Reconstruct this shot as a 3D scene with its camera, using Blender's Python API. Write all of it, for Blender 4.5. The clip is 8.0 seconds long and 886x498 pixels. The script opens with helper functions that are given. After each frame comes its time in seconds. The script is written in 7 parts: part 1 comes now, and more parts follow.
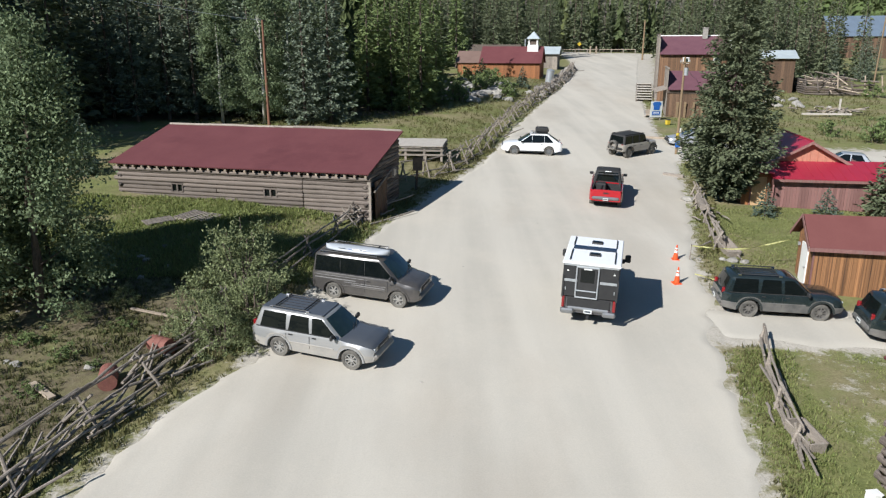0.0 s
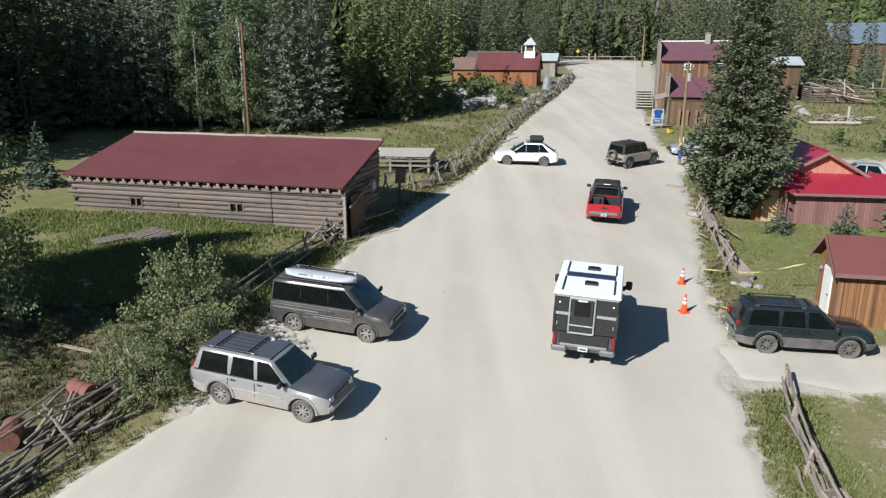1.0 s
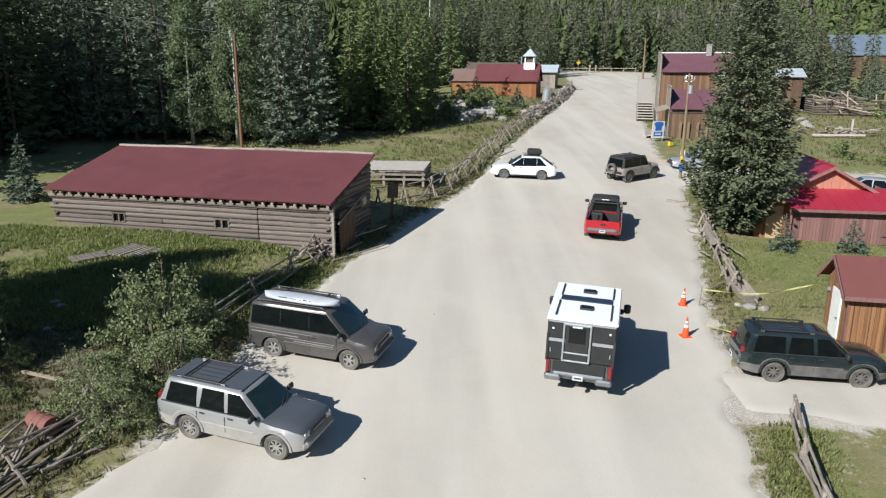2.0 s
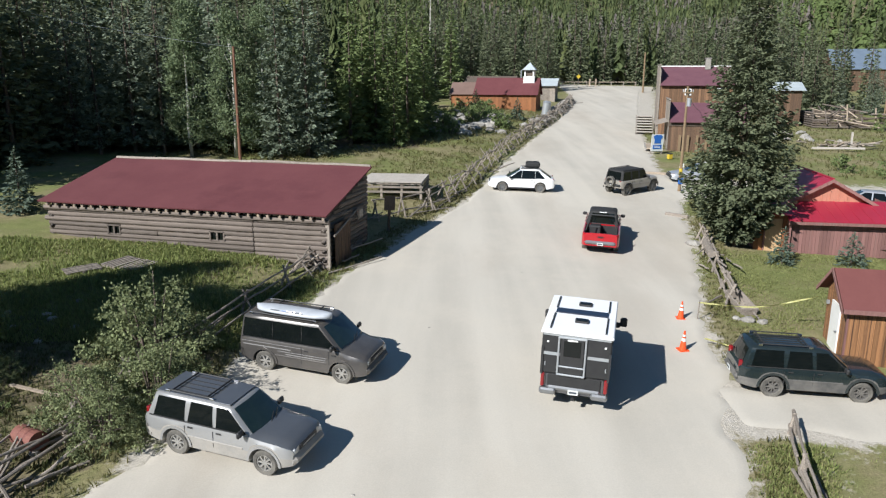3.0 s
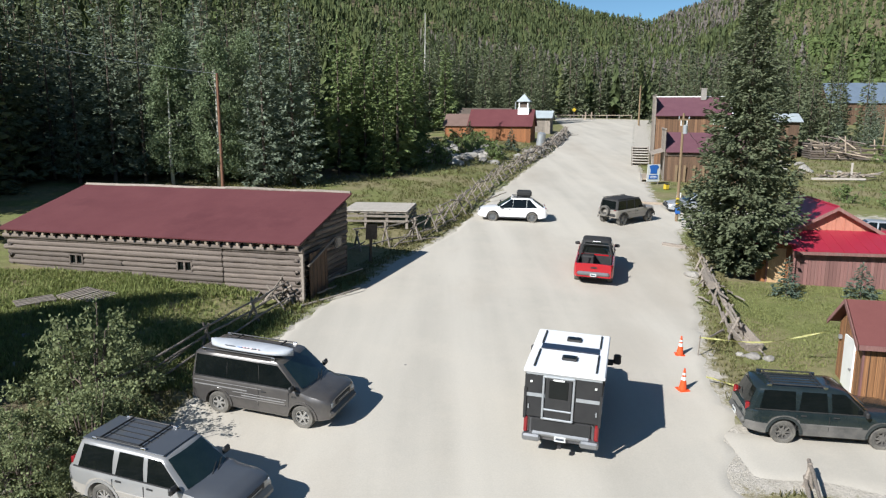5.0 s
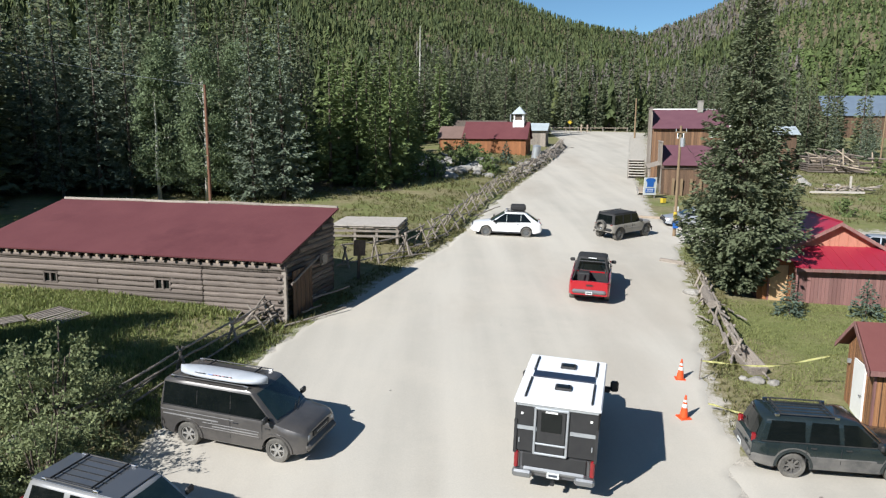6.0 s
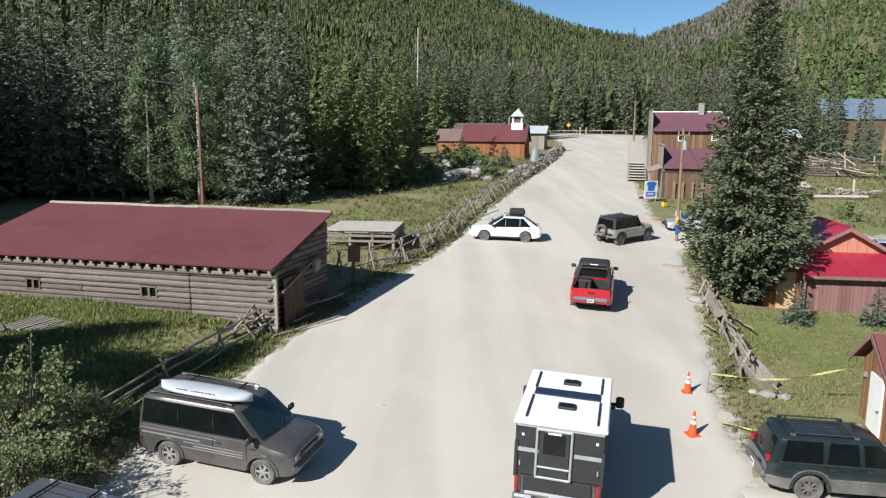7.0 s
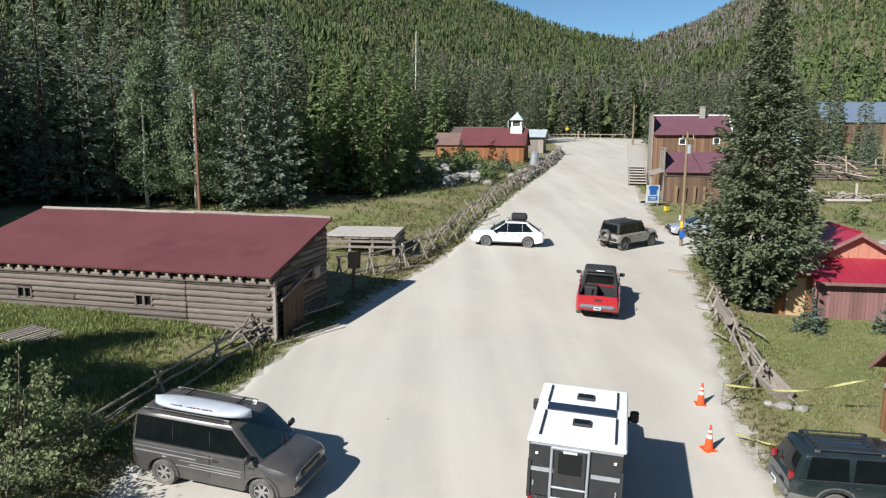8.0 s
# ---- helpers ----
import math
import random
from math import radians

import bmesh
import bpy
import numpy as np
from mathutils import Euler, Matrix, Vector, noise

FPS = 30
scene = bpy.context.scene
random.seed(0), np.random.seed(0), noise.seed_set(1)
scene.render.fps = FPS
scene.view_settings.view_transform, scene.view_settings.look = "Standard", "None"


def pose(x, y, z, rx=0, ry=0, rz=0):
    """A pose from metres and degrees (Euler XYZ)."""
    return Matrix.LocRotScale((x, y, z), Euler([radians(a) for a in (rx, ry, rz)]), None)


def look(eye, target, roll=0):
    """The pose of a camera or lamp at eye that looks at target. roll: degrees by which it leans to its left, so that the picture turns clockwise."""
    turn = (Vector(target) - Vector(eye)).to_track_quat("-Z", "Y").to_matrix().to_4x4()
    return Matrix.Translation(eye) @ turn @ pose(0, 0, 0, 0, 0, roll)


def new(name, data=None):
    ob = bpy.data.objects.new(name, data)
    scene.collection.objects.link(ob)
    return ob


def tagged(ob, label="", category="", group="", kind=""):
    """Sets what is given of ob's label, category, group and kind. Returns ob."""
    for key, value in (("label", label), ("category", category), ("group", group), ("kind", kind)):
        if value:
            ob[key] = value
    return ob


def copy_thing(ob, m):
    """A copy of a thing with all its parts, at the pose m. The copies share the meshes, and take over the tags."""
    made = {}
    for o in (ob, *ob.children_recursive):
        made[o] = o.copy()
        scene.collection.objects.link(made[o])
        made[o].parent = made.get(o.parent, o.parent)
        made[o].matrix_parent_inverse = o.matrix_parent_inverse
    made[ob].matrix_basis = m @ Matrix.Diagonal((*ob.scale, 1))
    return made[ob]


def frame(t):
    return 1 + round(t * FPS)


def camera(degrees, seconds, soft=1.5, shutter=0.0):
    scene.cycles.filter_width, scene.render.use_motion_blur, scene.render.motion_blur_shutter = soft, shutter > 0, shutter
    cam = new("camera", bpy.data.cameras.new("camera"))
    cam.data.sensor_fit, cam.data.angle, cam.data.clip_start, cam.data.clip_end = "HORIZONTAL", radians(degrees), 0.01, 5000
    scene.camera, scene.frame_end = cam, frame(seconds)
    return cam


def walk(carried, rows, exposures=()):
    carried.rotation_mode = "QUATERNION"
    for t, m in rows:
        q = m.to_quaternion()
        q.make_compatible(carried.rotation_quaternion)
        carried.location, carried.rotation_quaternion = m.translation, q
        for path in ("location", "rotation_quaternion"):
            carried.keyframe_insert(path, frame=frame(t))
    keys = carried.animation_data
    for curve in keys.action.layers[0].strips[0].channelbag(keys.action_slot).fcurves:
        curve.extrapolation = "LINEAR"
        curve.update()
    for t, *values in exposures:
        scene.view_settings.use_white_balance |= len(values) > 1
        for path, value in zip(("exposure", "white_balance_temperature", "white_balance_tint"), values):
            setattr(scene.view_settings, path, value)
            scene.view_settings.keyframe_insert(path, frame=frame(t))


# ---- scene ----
cam = camera(63.9, 8.0, soft=1.25)
METRES, EYE, TILT, LEAN, TURN = 11.5, 12.0, -16.0, 0.0, 0.0
ROWS = [
    (0.0, 0.0, 0.0, 0.0, 0.0, 0.0, -0.0),
    (0.5, 0.0439, 0.1848, 0.0267, 0.03, 0.34, -0.02),
    (1.0, 0.0767, 0.3084, 0.057, -0.02, 0.64, -0.03),
    (1.5, 0.1014, 0.3892, 0.083, 0.04, 1.04, -0.08),
    (3.0, 0.1381, 0.4411, 0.0882, 0.21, 2.56, -0.2),
    (3.5, 0.1533, 0.4736, 0.0911, 0.25, 3.21, -0.19),
    (4.0, 0.1737, 0.5429, 0.0877, 0.13, 3.87, -0.17),
    (4.5, 0.1908, 0.5992, 0.0755, 0.16, 4.61, -0.23),
    (6.0, 0.2293, 0.7439, 0.114, -0.2, 6.31, -0.19),
    (6.5, 0.2459, 0.828, 0.138, -0.26, 6.45, -0.21),
    (7.0, 0.2347, 0.8386, 0.1393, -0.35, 6.52, -0.22),
    (7.5, 0.2173, 0.8381, 0.1357, -0.4, 6.63, -0.17),
    (8.0, 0.2122, 0.9077, 0.1575, -0.57, 6.83, -0.1),
]
walk(cam, [(t, pose(0, 0, EYE, TILT, LEAN, TURN) @ pose(METRES * x, METRES * y, METRES * z, 90 + pitch, roll, yaw)) for t, x, y, z, yaw, pitch, roll in ROWS],
     exposures=((0.0, 0.48), (4.0, 0.56), (8.0, 0.62)))

# ---- light: a clear morning, the sun behind and to one side ----
SUN_AZ, SUN_EL = 224.0, 35.0          # where the sun stands, clockwise from +y, and its height
world = bpy.data.worlds.new("sky")
scene.world = world
world.use_nodes = True
wn = world.node_tree
wn.nodes.clear()
w_out = wn.nodes.new("ShaderNodeOutputWorld")
w_bg = wn.nodes.new("ShaderNodeBackground")
w_sky = wn.nodes.new("ShaderNodeTexSky")
w_sky.sky_type = "NISHITA"
w_sky.sun_disc = False
w_sky.sun_elevation = radians(SUN_EL)
w_sky.sun_rotation = radians(SUN_AZ)
w_sky.altitude = 3000
w_sky.air_density = 1.0
w_sky.dust_density = 0.0
w_sky.ozone_density = 4.0
w_bg.inputs["Strength"].default_value = 0.072
w_sat = wn.nodes.new("ShaderNodeHueSaturation")
w_sat.inputs["Saturation"].default_value = 1.0
w_tint = wn.nodes.new("ShaderNodeMix")
w_tint.data_type = "RGBA"
w_tint.blend_type = "MULTIPLY"
w_tint.inputs[0].default_value = 1.0
w_tint.inputs[7].default_value = (0.88, 1.03, 0.98, 1.0)     # thin mountain air, a little towards cyan
wn.links.new(w_sky.outputs[0], w_sat.inputs["Color"])
wn.links.new(w_sat.outputs[0], w_tint.inputs[6])
wn.links.new(w_tint.outputs[2], w_bg.inputs[0])
wn.links.new(w_bg.outputs[0], w_out.inputs[0])
sun_data = bpy.data.lights.new("sun", "SUN")
sun_data.energy = 5.0
sun_data.angle = radians(0.53)
sun_data.color = (1.0, 0.995, 0.985)
sun = new("sun", sun_data)
sun_way = Vector((math.sin(radians(SUN_AZ + 180)) * math.cos(radians(SUN_EL)), math.cos(radians(SUN_AZ + 180)) * math.cos(radians(SUN_EL)), -math.sin(radians(SUN_EL))))
sun.matrix_world = look((0, 0, 60), Vector((0, 0, 60)) + sun_way)
# ---- small builders ----
rng = random.Random(7)


def link_mesh(name, verts, faces, material, smooth=False):
    me = bpy.data.meshes.new(name)
    me.from_pydata(verts, [], faces)
    me.materials.append(material)
    if smooth:
        me.polygons.foreach_set("use_smooth", [True] * len(me.polygons))
    me.update()
    return me


def to_mesh(name, bm, material, smooth=False):
    bm.normal_update()
    me = bpy.data.meshes.new(name)
    bm.to_mesh(me)
    bm.free()
    me.materials.append(material)
    if smooth:
        me.polygons.foreach_set("use_smooth", [True] * len(me.polygons))
    return me


def softened(ob, degrees=32):
    """Smooth shading, but for edges sharper than that."""
    me = ob.data
    me.polygons.foreach_set("use_smooth", [True] * len(me.polygons))
    me.set_sharp_from_angle(angle=radians(degrees))
    return ob


def part(name, bm, material, parent, label="", smooth=False):
    """One mesh object under a thing or a part."""
    me = bm if isinstance(bm, bpy.types.Mesh) else to_mesh(name, bm, material, smooth)
    ob = new(name, me)
    ob.parent = parent
    if label:
        ob["label"] = label
    return ob


def thing(name, m, label, category, group="", kind=""):
    ob = new(name)
    ob.empty_display_size = 0.3
    ob.matrix_basis = m
    return tagged(ob, label, category, group, kind)


def box(bm, c, s, turn=None, bevel=0.0):
    """A box of size s round c, edges rounded by bevel."""
    m = Matrix.Translation(c) @ (turn if turn is not None else Matrix()) @ Matrix.Diagonal((*s, 1))
    out = bmesh.ops.create_cube(bm, size=1.0, matrix=m)
    if bevel > 0:
        edges = list({e for v in out["verts"] for e in v.link_edges})
        bmesh.ops.bevel(bm, geom=edges, offset=bevel, segments=1, affect="EDGES", profile=0.5)
    return bm


def boxes(*args):
    bm = bmesh.new()
    for a in args:
        box(bm, *a)
    return bm


def tube(bm, p, q, r0, r1=None, n=8, caps=True, wob=0.0, rnd=None):
    """A round bar from p to q; wob makes it crooked."""
    r1 = r0 if r1 is None else r1
    p, q = Vector(p), Vector(q)
    way = q - p
    turn = way.to_track_quat("Z", "Y").to_matrix()
    steps = 4 if wob else 1
    rings = []
    for k in range(steps + 1):
        f = k / steps
        c = p + way * f
        if wob and 0 < k < steps:
            c = c + turn @ Vector((rnd.uniform(-wob, wob), rnd.uniform(-wob, wob), 0))
        r = r0 + (r1 - r0) * f
        rings.append([bm.verts.new(c + turn @ Vector((r * math.cos(2 * math.pi * i / n), r * math.sin(2 * math.pi * i / n), 0))) for i in range(n)])
    for a, b in zip(rings, rings[1:]):
        for i in range(n):
            bm.faces.new((a[i], a[(i + 1) % n], b[(i + 1) % n], b[i]))
    if caps:
        bm.faces.new(list(reversed(rings[0])))
        bm.faces.new(rings[-1])
    return bm


def bar(p, q, r0, r1=None, n=8, wob=0.0, rnd=None):
    return tube(bmesh.new(), p, q, r0, r1, n, True, wob, rnd)


def plate(bm, pts, depth, way):
    """A flat piece with the outline pts, thickened by depth along way."""
    way = Vector(way).normalized() * depth
    a = [bm.verts.new(Vector(p)) for p in pts]
    b = [bm.verts.new(Vector(p) + way) for p in pts]
    n = len(pts)
    f1, f2 = bm.faces.new(a), bm.faces.new(list(reversed(b)))
    for i in range(n):
        bm.faces.new((a[(i + 1) % n], a[i], b[i], b[(i + 1) % n]))
    bmesh.ops.recalc_face_normals(bm, faces=bm.faces[:])
    return bm


# ---- materials ----
def material(name, colour, second=None, rough=0.7, metal=0.0, scale=3.0, stretch=(1, 1, 1), fine=40.0, bump=0.3, bump_size=0.01, per_piece=0.0, island=0.0, coat=0.0, third=None, third_at=0.62, spec=0.5, sheer=0.0, leaf=0.0):
    """A procedural surface: two colours mixed by a coarse noise, grain by a fine one, patches of a third, and relief."""
    m = bpy.data.materials.new(name)
    m.use_nodes = True
    nt = m.node_tree
    N, L = nt.nodes, nt.links
    b = N["Principled BSDF"]
    second = second or tuple(c * 0.8 for c in colour)
    tc = N.new("ShaderNodeTexCoord")
    mp = N.new("ShaderNodeMapping")
    mp.inputs["Scale"].default_value = stretch
    L.new(tc.outputs["Object"], mp.inputs[0])
    vec = mp.outputs[0]
    rand = None
    if per_piece or island:
        src = N.new("ShaderNodeObjectInfo").outputs["Random"] if per_piece else N.new("ShaderNodeNewGeometry").outputs["Random Per Island"]
        rand = src
        add = N.new("ShaderNodeVectorMath")
        add.operation = "MULTIPLY_ADD"
        cmb = N.new("ShaderNodeCombineXYZ")
        for i in range(3):
            L.new(src, cmb.inputs[i])
        L.new(cmb.outputs[0], add.inputs[0])
        add.inputs[1].default_value = (37.0, 53.0, 71.0)
        L.new(vec, add.inputs[2])
        vec = add.outputs[0]
    n1 = N.new("ShaderNodeTexNoise")
    n1.inputs["Scale"].default_value = scale
    n1.inputs["Detail"].default_value = 6
    n1.inputs["Roughness"].default_value = 0.65
    L.new(vec, n1.inputs["Vector"])
    n2 = N.new("ShaderNodeTexNoise")
    n2.inputs["Scale"].default_value = fine
    n2.inputs["Detail"].default_value = 4
    L.new(vec, n2.inputs["Vector"])
    r1 = N.new("ShaderNodeMapRange")
    r1.inputs[1].default_value, r1.inputs[2].default_value = 0.32, 0.68
    L.new(n1.outputs[0], r1.inputs[0])
    mix = N.new("ShaderNodeMix")
    mix.data_type = "RGBA"
    mix.inputs[6].default_value, mix.inputs[7].default_value = (*colour, 1), (*second, 1)
    L.new(r1.outputs[0], mix.inputs[0])
    col = mix.outputs[2]
    if third:
        n3 = N.new("ShaderNodeTexNoise")
        n3.inputs["Scale"].default_value = scale * 0.37
        n3.inputs["Detail"].default_value = 7
        n3.inputs["Roughness"].default_value = 0.7
        L.new(vec, n3.inputs["Vector"])
        r3 = N.new("ShaderNodeMapRange")
        r3.inputs[1].default_value, r3.inputs[2].default_value = third_at - 0.05, third_at + 0.08
        L.new(n3.outputs[0], r3.inputs[0])
        mx = N.new("ShaderNodeMix")
        mx.data_type = "RGBA"
        L.new(r3.outputs[0], mx.inputs[0])
        L.new(col, mx.inputs[6])
        mx.inputs[7].default_value = (*third, 1)
        col = mx.outputs[2]
    grain = N.new("ShaderNodeMapRange")
    grain.inputs[1].default_value, grain.inputs[2].default_value = 0.3, 0.7
    grain.inputs[3].default_value, grain.inputs[4].default_value = 1 - bump * 0.6, 1 + bump * 0.45
    L.new(n2.outputs[0], grain.inputs[0])
    gm = N.new("ShaderNodeVectorMath")
    gm.operation = "SCALE"
    L.new(col, gm.inputs[0])
    L.new(grain.outputs[0], gm.inputs["Scale"])
    col = gm.outputs[0]
    amount = per_piece or island
    if amount:
        pr = N.new("ShaderNodeMapRange")
        pr.inputs[3].default_value, pr.inputs[4].default_value = 1 - amount, 1 + amount
        L.new(rand, pr.inputs[0])
        pm = N.new("ShaderNodeVectorMath")
        pm.operation = "SCALE"
        L.new(col, pm.inputs[0])
        L.new(pr.outputs[0], pm.inputs["Scale"])
        col = pm.outputs[0]
    L.new(col, b.inputs["Base Color"])
    b.inputs["Roughness"].default_value = rough
    b.inputs["Metallic"].default_value = metal
    b.inputs["Coat Weight"].default_value = coat
    b.inputs["Coat Roughness"].default_value = 0.06
    b.inputs["Specular IOR Level"].default_value = spec
    if sheer:
        b.inputs["Transmission Weight"].default_value = sheer
    if leaf:
        # thin leaves let part of the light through
        tl = N.new("ShaderNodeBsdfTranslucent")
        L.new(col, tl.inputs["Color"])
        ms = N.new("ShaderNodeMixShader")
        ms.inputs[0].default_value = leaf
        L.new(b.outputs[0], ms.inputs[1])
        L.new(tl.outputs[0], ms.inputs[2])
        L.new(ms.outputs[0], N["Material Output"].inputs["Surface"])
    if bump_size:
        bp = N.new("ShaderNodeBump")
        bp.inputs["Strength"].default_value = bump
        bp.inputs["Distance"].default_value = bump_size
        L.new(n2.outputs[0], bp.inputs["Height"])
        L.new(bp.outputs[0], b.inputs["Normal"])
    return m


def paint(name, colour, rough=0.3, dust=0.25, metal=0.0):
    """Car paint under a thin film of road dust."""
    d = tuple(c * (1 - dust) + g * dust for c, g in zip(colour, (0.36, 0.33, 0.28)))
    return material(name, colour, d, rough=rough, scale=1.3, fine=60, bump=0.04, bump_size=0, coat=0.5, metal=metal)


M_STEEL = material("dull_steel", (0.32, 0.33, 0.34), rough=0.4, metal=0.8, bump=0.1)
M_ZINC = material("galvanised_metal", (0.5, 0.53, 0.55), (0.38, 0.4, 0.42), rough=0.45, metal=0.6, bump=0.1)
M_CHROME = material("bright_metal", (0.6, 0.6, 0.6), rough=0.22, metal=1.0, bump=0.05, bump_size=0)
M_BLACK = material("black_plastic", (0.018, 0.018, 0.019), (0.03, 0.03, 0.03), rough=0.6, bump=0.15)
M_RUBBER = material("tyre_rubber", (0.055, 0.052, 0.048), (0.16, 0.15, 0.13), rough=0.9, scale=2.5, bump=0.3)
M_RIM = material("dusty_alloy", (0.32, 0.31, 0.29), (0.23, 0.22, 0.20), rough=0.5, metal=0.15, bump=0.1)
M_GLASS = material("tinted_glass", (0.004, 0.006, 0.006), (0.007, 0.009, 0.009), rough=0.06, bump=0.02, bump_size=0, coat=0.0, spec=0.4)
M_GLASS_FRONT = material("windscreen_glass", (0.008, 0.019, 0.017), (0.018, 0.032, 0.029), rough=0.08, bump=0.02, bump_size=0, coat=0.4, spec=0.7)
M_RED_LAMP = material("red_lamp_glass", (0.24, 0.012, 0.015), rough=0.2, bump=0.05, bump_size=0, coat=0.5)
M_AMBER = material("amber_lamp_glass", (0.6, 0.18, 0.02), rough=0.2, bump=0.05, bump_size=0, coat=0.5)
M_CLEAR_LAMP = material("headlamp_glass", (0.55, 0.57, 0.58), (0.4, 0.42, 0.43), rough=0.15, bump=0.05, bump_size=0, coat=0.6)
M_WHITE = material("white_paint", (0.78, 0.78, 0.76), (0.7, 0.7, 0.67), rough=0.5, bump=0.08, bump_size=0.002)
M_PALE_PLATE = material("pale_plate", (0.6, 0.62, 0.6), rough=0.5, bump=0.05, bump_size=0)
M_DARK_BAR = material("dark_bar_marking", (0.05, 0.06, 0.08), rough=0.6, bump=0.05, bump_size=0)
M_WOOD_GREY = material("weathered_grey_wood", (0.20, 0.17, 0.14), (0.30, 0.26, 0.22), rough=0.9, scale=2, stretch=(1, 6, 6), fine=9, bump=0.5, bump_size=0.02, per_piece=0.22, third=(0.10, 0.085, 0.07))
M_LOG = material("weathered_log", (0.092, 0.073, 0.061), (0.19, 0.158, 0.134), rough=0.9, scale=1.2, stretch=(0.35, 5, 5), fine=8, bump=0.55, bump_size=0.02, per_piece=0.34, third=(0.09, 0.07, 0.06), third_at=0.6)
M_CHINK = material("mud_chinking", (0.062, 0.052, 0.043), (0.03, 0.025, 0.021), rough=0.95, scale=3, fine=20, bump=0.5)
M_LOG_END = material("sawn_log_end", (0.42, 0.34, 0.26), (0.30, 0.24, 0.18), rough=0.9, scale=5, fine=30, bump=0.3, per_piece=0.15)
M_ROOF_RED = material("dark_red_roll_roofing", (0.112, 0.034, 0.038), (0.132, 0.043, 0.046), rough=0.85, scale=0.5, fine=60, bump=0.25, bump_size=0.004, third=(0.10, 0.03, 0.034), third_at=0.6, spec=0.3)
M_ROOF_BRIGHT = material("bright_red_sheet_metal", (0.34, 0.022, 0.045), (0.30, 0.02, 0.04), rough=0.45, scale=0.8, fine=30, bump=0.1, bump_size=0.003)
M_ROOF_PURPLE = material("faded_maroon_roofing", (0.115, 0.045, 0.06), (0.14, 0.06, 0.075), rough=0.75, scale=0.9, fine=40, bump=0.2, bump_size=0.004)
M_ROOF_BROWN = material("brown_red_roofing", (0.13, 0.04, 0.036), (0.155, 0.052, 0.046), rough=0.8, scale=0.7, fine=50, bump=0.25, bump_size=0.004)
M_ROOF_BLUE = material("slate_blue_sheet_metal", (0.135, 0.175, 0.225), (0.11, 0.145, 0.19), rough=0.45, scale=0.7, bump=0.1)
M_ROOF_GREY = material("pale_grey_sheet_metal", (0.42, 0.47, 0.48), (0.34, 0.38, 0.4), rough=0.5, scale=0.7, bump=0.1)
M_BOARD_BROWN = material("brown_weathered_boards", (0.15, 0.065, 0.028), (0.38, 0.19, 0.08), rough=0.85, scale=1.6, stretch=(5, 5, 0.35), fine=9, bump=0.5, bump_size=0.01, per_piece=0.3, third=(0.05, 0.026, 0.016), third_at=0.55)
M_BOARD_RED = material("faded_red_boards", (0.185, 0.086, 0.076), (0.235, 0.125, 0.11), rough=0.85, scale=1.6, stretch=(5, 5, 0.35), fine=9, bump=0.45, bump_size=0.01, per_piece=0.22, third=(0.20, 0.14, 0.12), third_at=0.63)
M_BOARD_ORANGE = material("orange_brown_boards", (0.221, 0.086, 0.034), (0.295, 0.123, 0.049), rough=0.85, scale=1.2, stretch=(5, 5, 0.35), fine=9, bump=0.45, bump_size=0.01, per_piece=0.2, third=(0.13, 0.05, 0.026), third_at=0.62)
M_BOARD_SALMON = material("salmon_pink_boards", (0.50, 0.22, 0.15), (0.44, 0.18, 0.12), rough=0.8, scale=1.2, stretch=(5, 5, 0.35), fine=9, bump=0.25, bump_size=0.005, per_piece=0.08)
M_BOARD_PLY = material("bare_plywood", (0.50, 0.33, 0.18), (0.42, 0.27, 0.14), rough=0.8, scale=1.2, stretch=(4, 4, 0.5), fine=12, bump=0.25)
M_WOOD_NEW = material("yellowish_pole_wood", (0.24, 0.165, 0.095), (0.17, 0.12, 0.07), rough=0.85, scale=2, stretch=(4, 4, 0.4), fine=12, bump=0.4)
M_BARK = material("grey_brown_bark", (0.085, 0.065, 0.05), (0.13, 0.10, 0.08), rough=0.95, scale=3, stretch=(3, 3, 0.6), fine=16, bump=0.7, bump_size=0.02)
M_BIRCH = material("pale_aspen_bark", (0.50, 0.49, 0.43), (0.38, 0.37, 0.32), rough=0.85, scale=2, fine=18, bump=0.4, third=(0.08, 0.075, 0.065), third_at=0.64)
M_SPRUCE = material("spruce_needles", (0.112, 0.136, 0.076), (0.162, 0.184, 0.106), rough=0.75, scale=0.8, fine=9, bump=0.5, bump_size=0, island=0.22, spec=0.25, leaf=0.22)
M_SPRUCE_BLUE = material("blue_spruce_needles", (0.088, 0.125, 0.092), (0.13, 0.168, 0.122), rough=0.75, scale=0.8, fine=9, bump=0.5, bump_size=0, island=0.22, spec=0.25, leaf=0.22)
M_PINE = material("pine_needles", (0.128, 0.175, 0.066), (0.185, 0.235, 0.092), rough=0.75, scale=0.8, fine=9, bump=0.5, bump_size=0, island=0.22, spec=0.25, leaf=0.25)
M_ASPEN = material("aspen_leaves", (0.142, 0.192, 0.098), (0.206, 0.255, 0.142), rough=0.75, scale=0.9, fine=9, bump=0.5, bump_size=0, island=0.25, spec=0.2, leaf=0.3)
M_WILLOW = material("willow_leaves", (0.17, 0.205, 0.098), (0.235, 0.262, 0.13), rough=0.75, scale=1.2, fine=9, bump=0.4, bump_size=0, island=0.4, spec=0.2, leaf=0.3)
M_GRASS_DRY = material("dry_yellow_grass", (0.185, 0.16, 0.075), (0.125, 0.13, 0.048), rough=0.85, scale=0.5, fine=3, bump=0.4, bump_size=0, island=0.24, third=(0.12, 0.14, 0.04), third_at=0.56, spec=0.25, leaf=0.4)
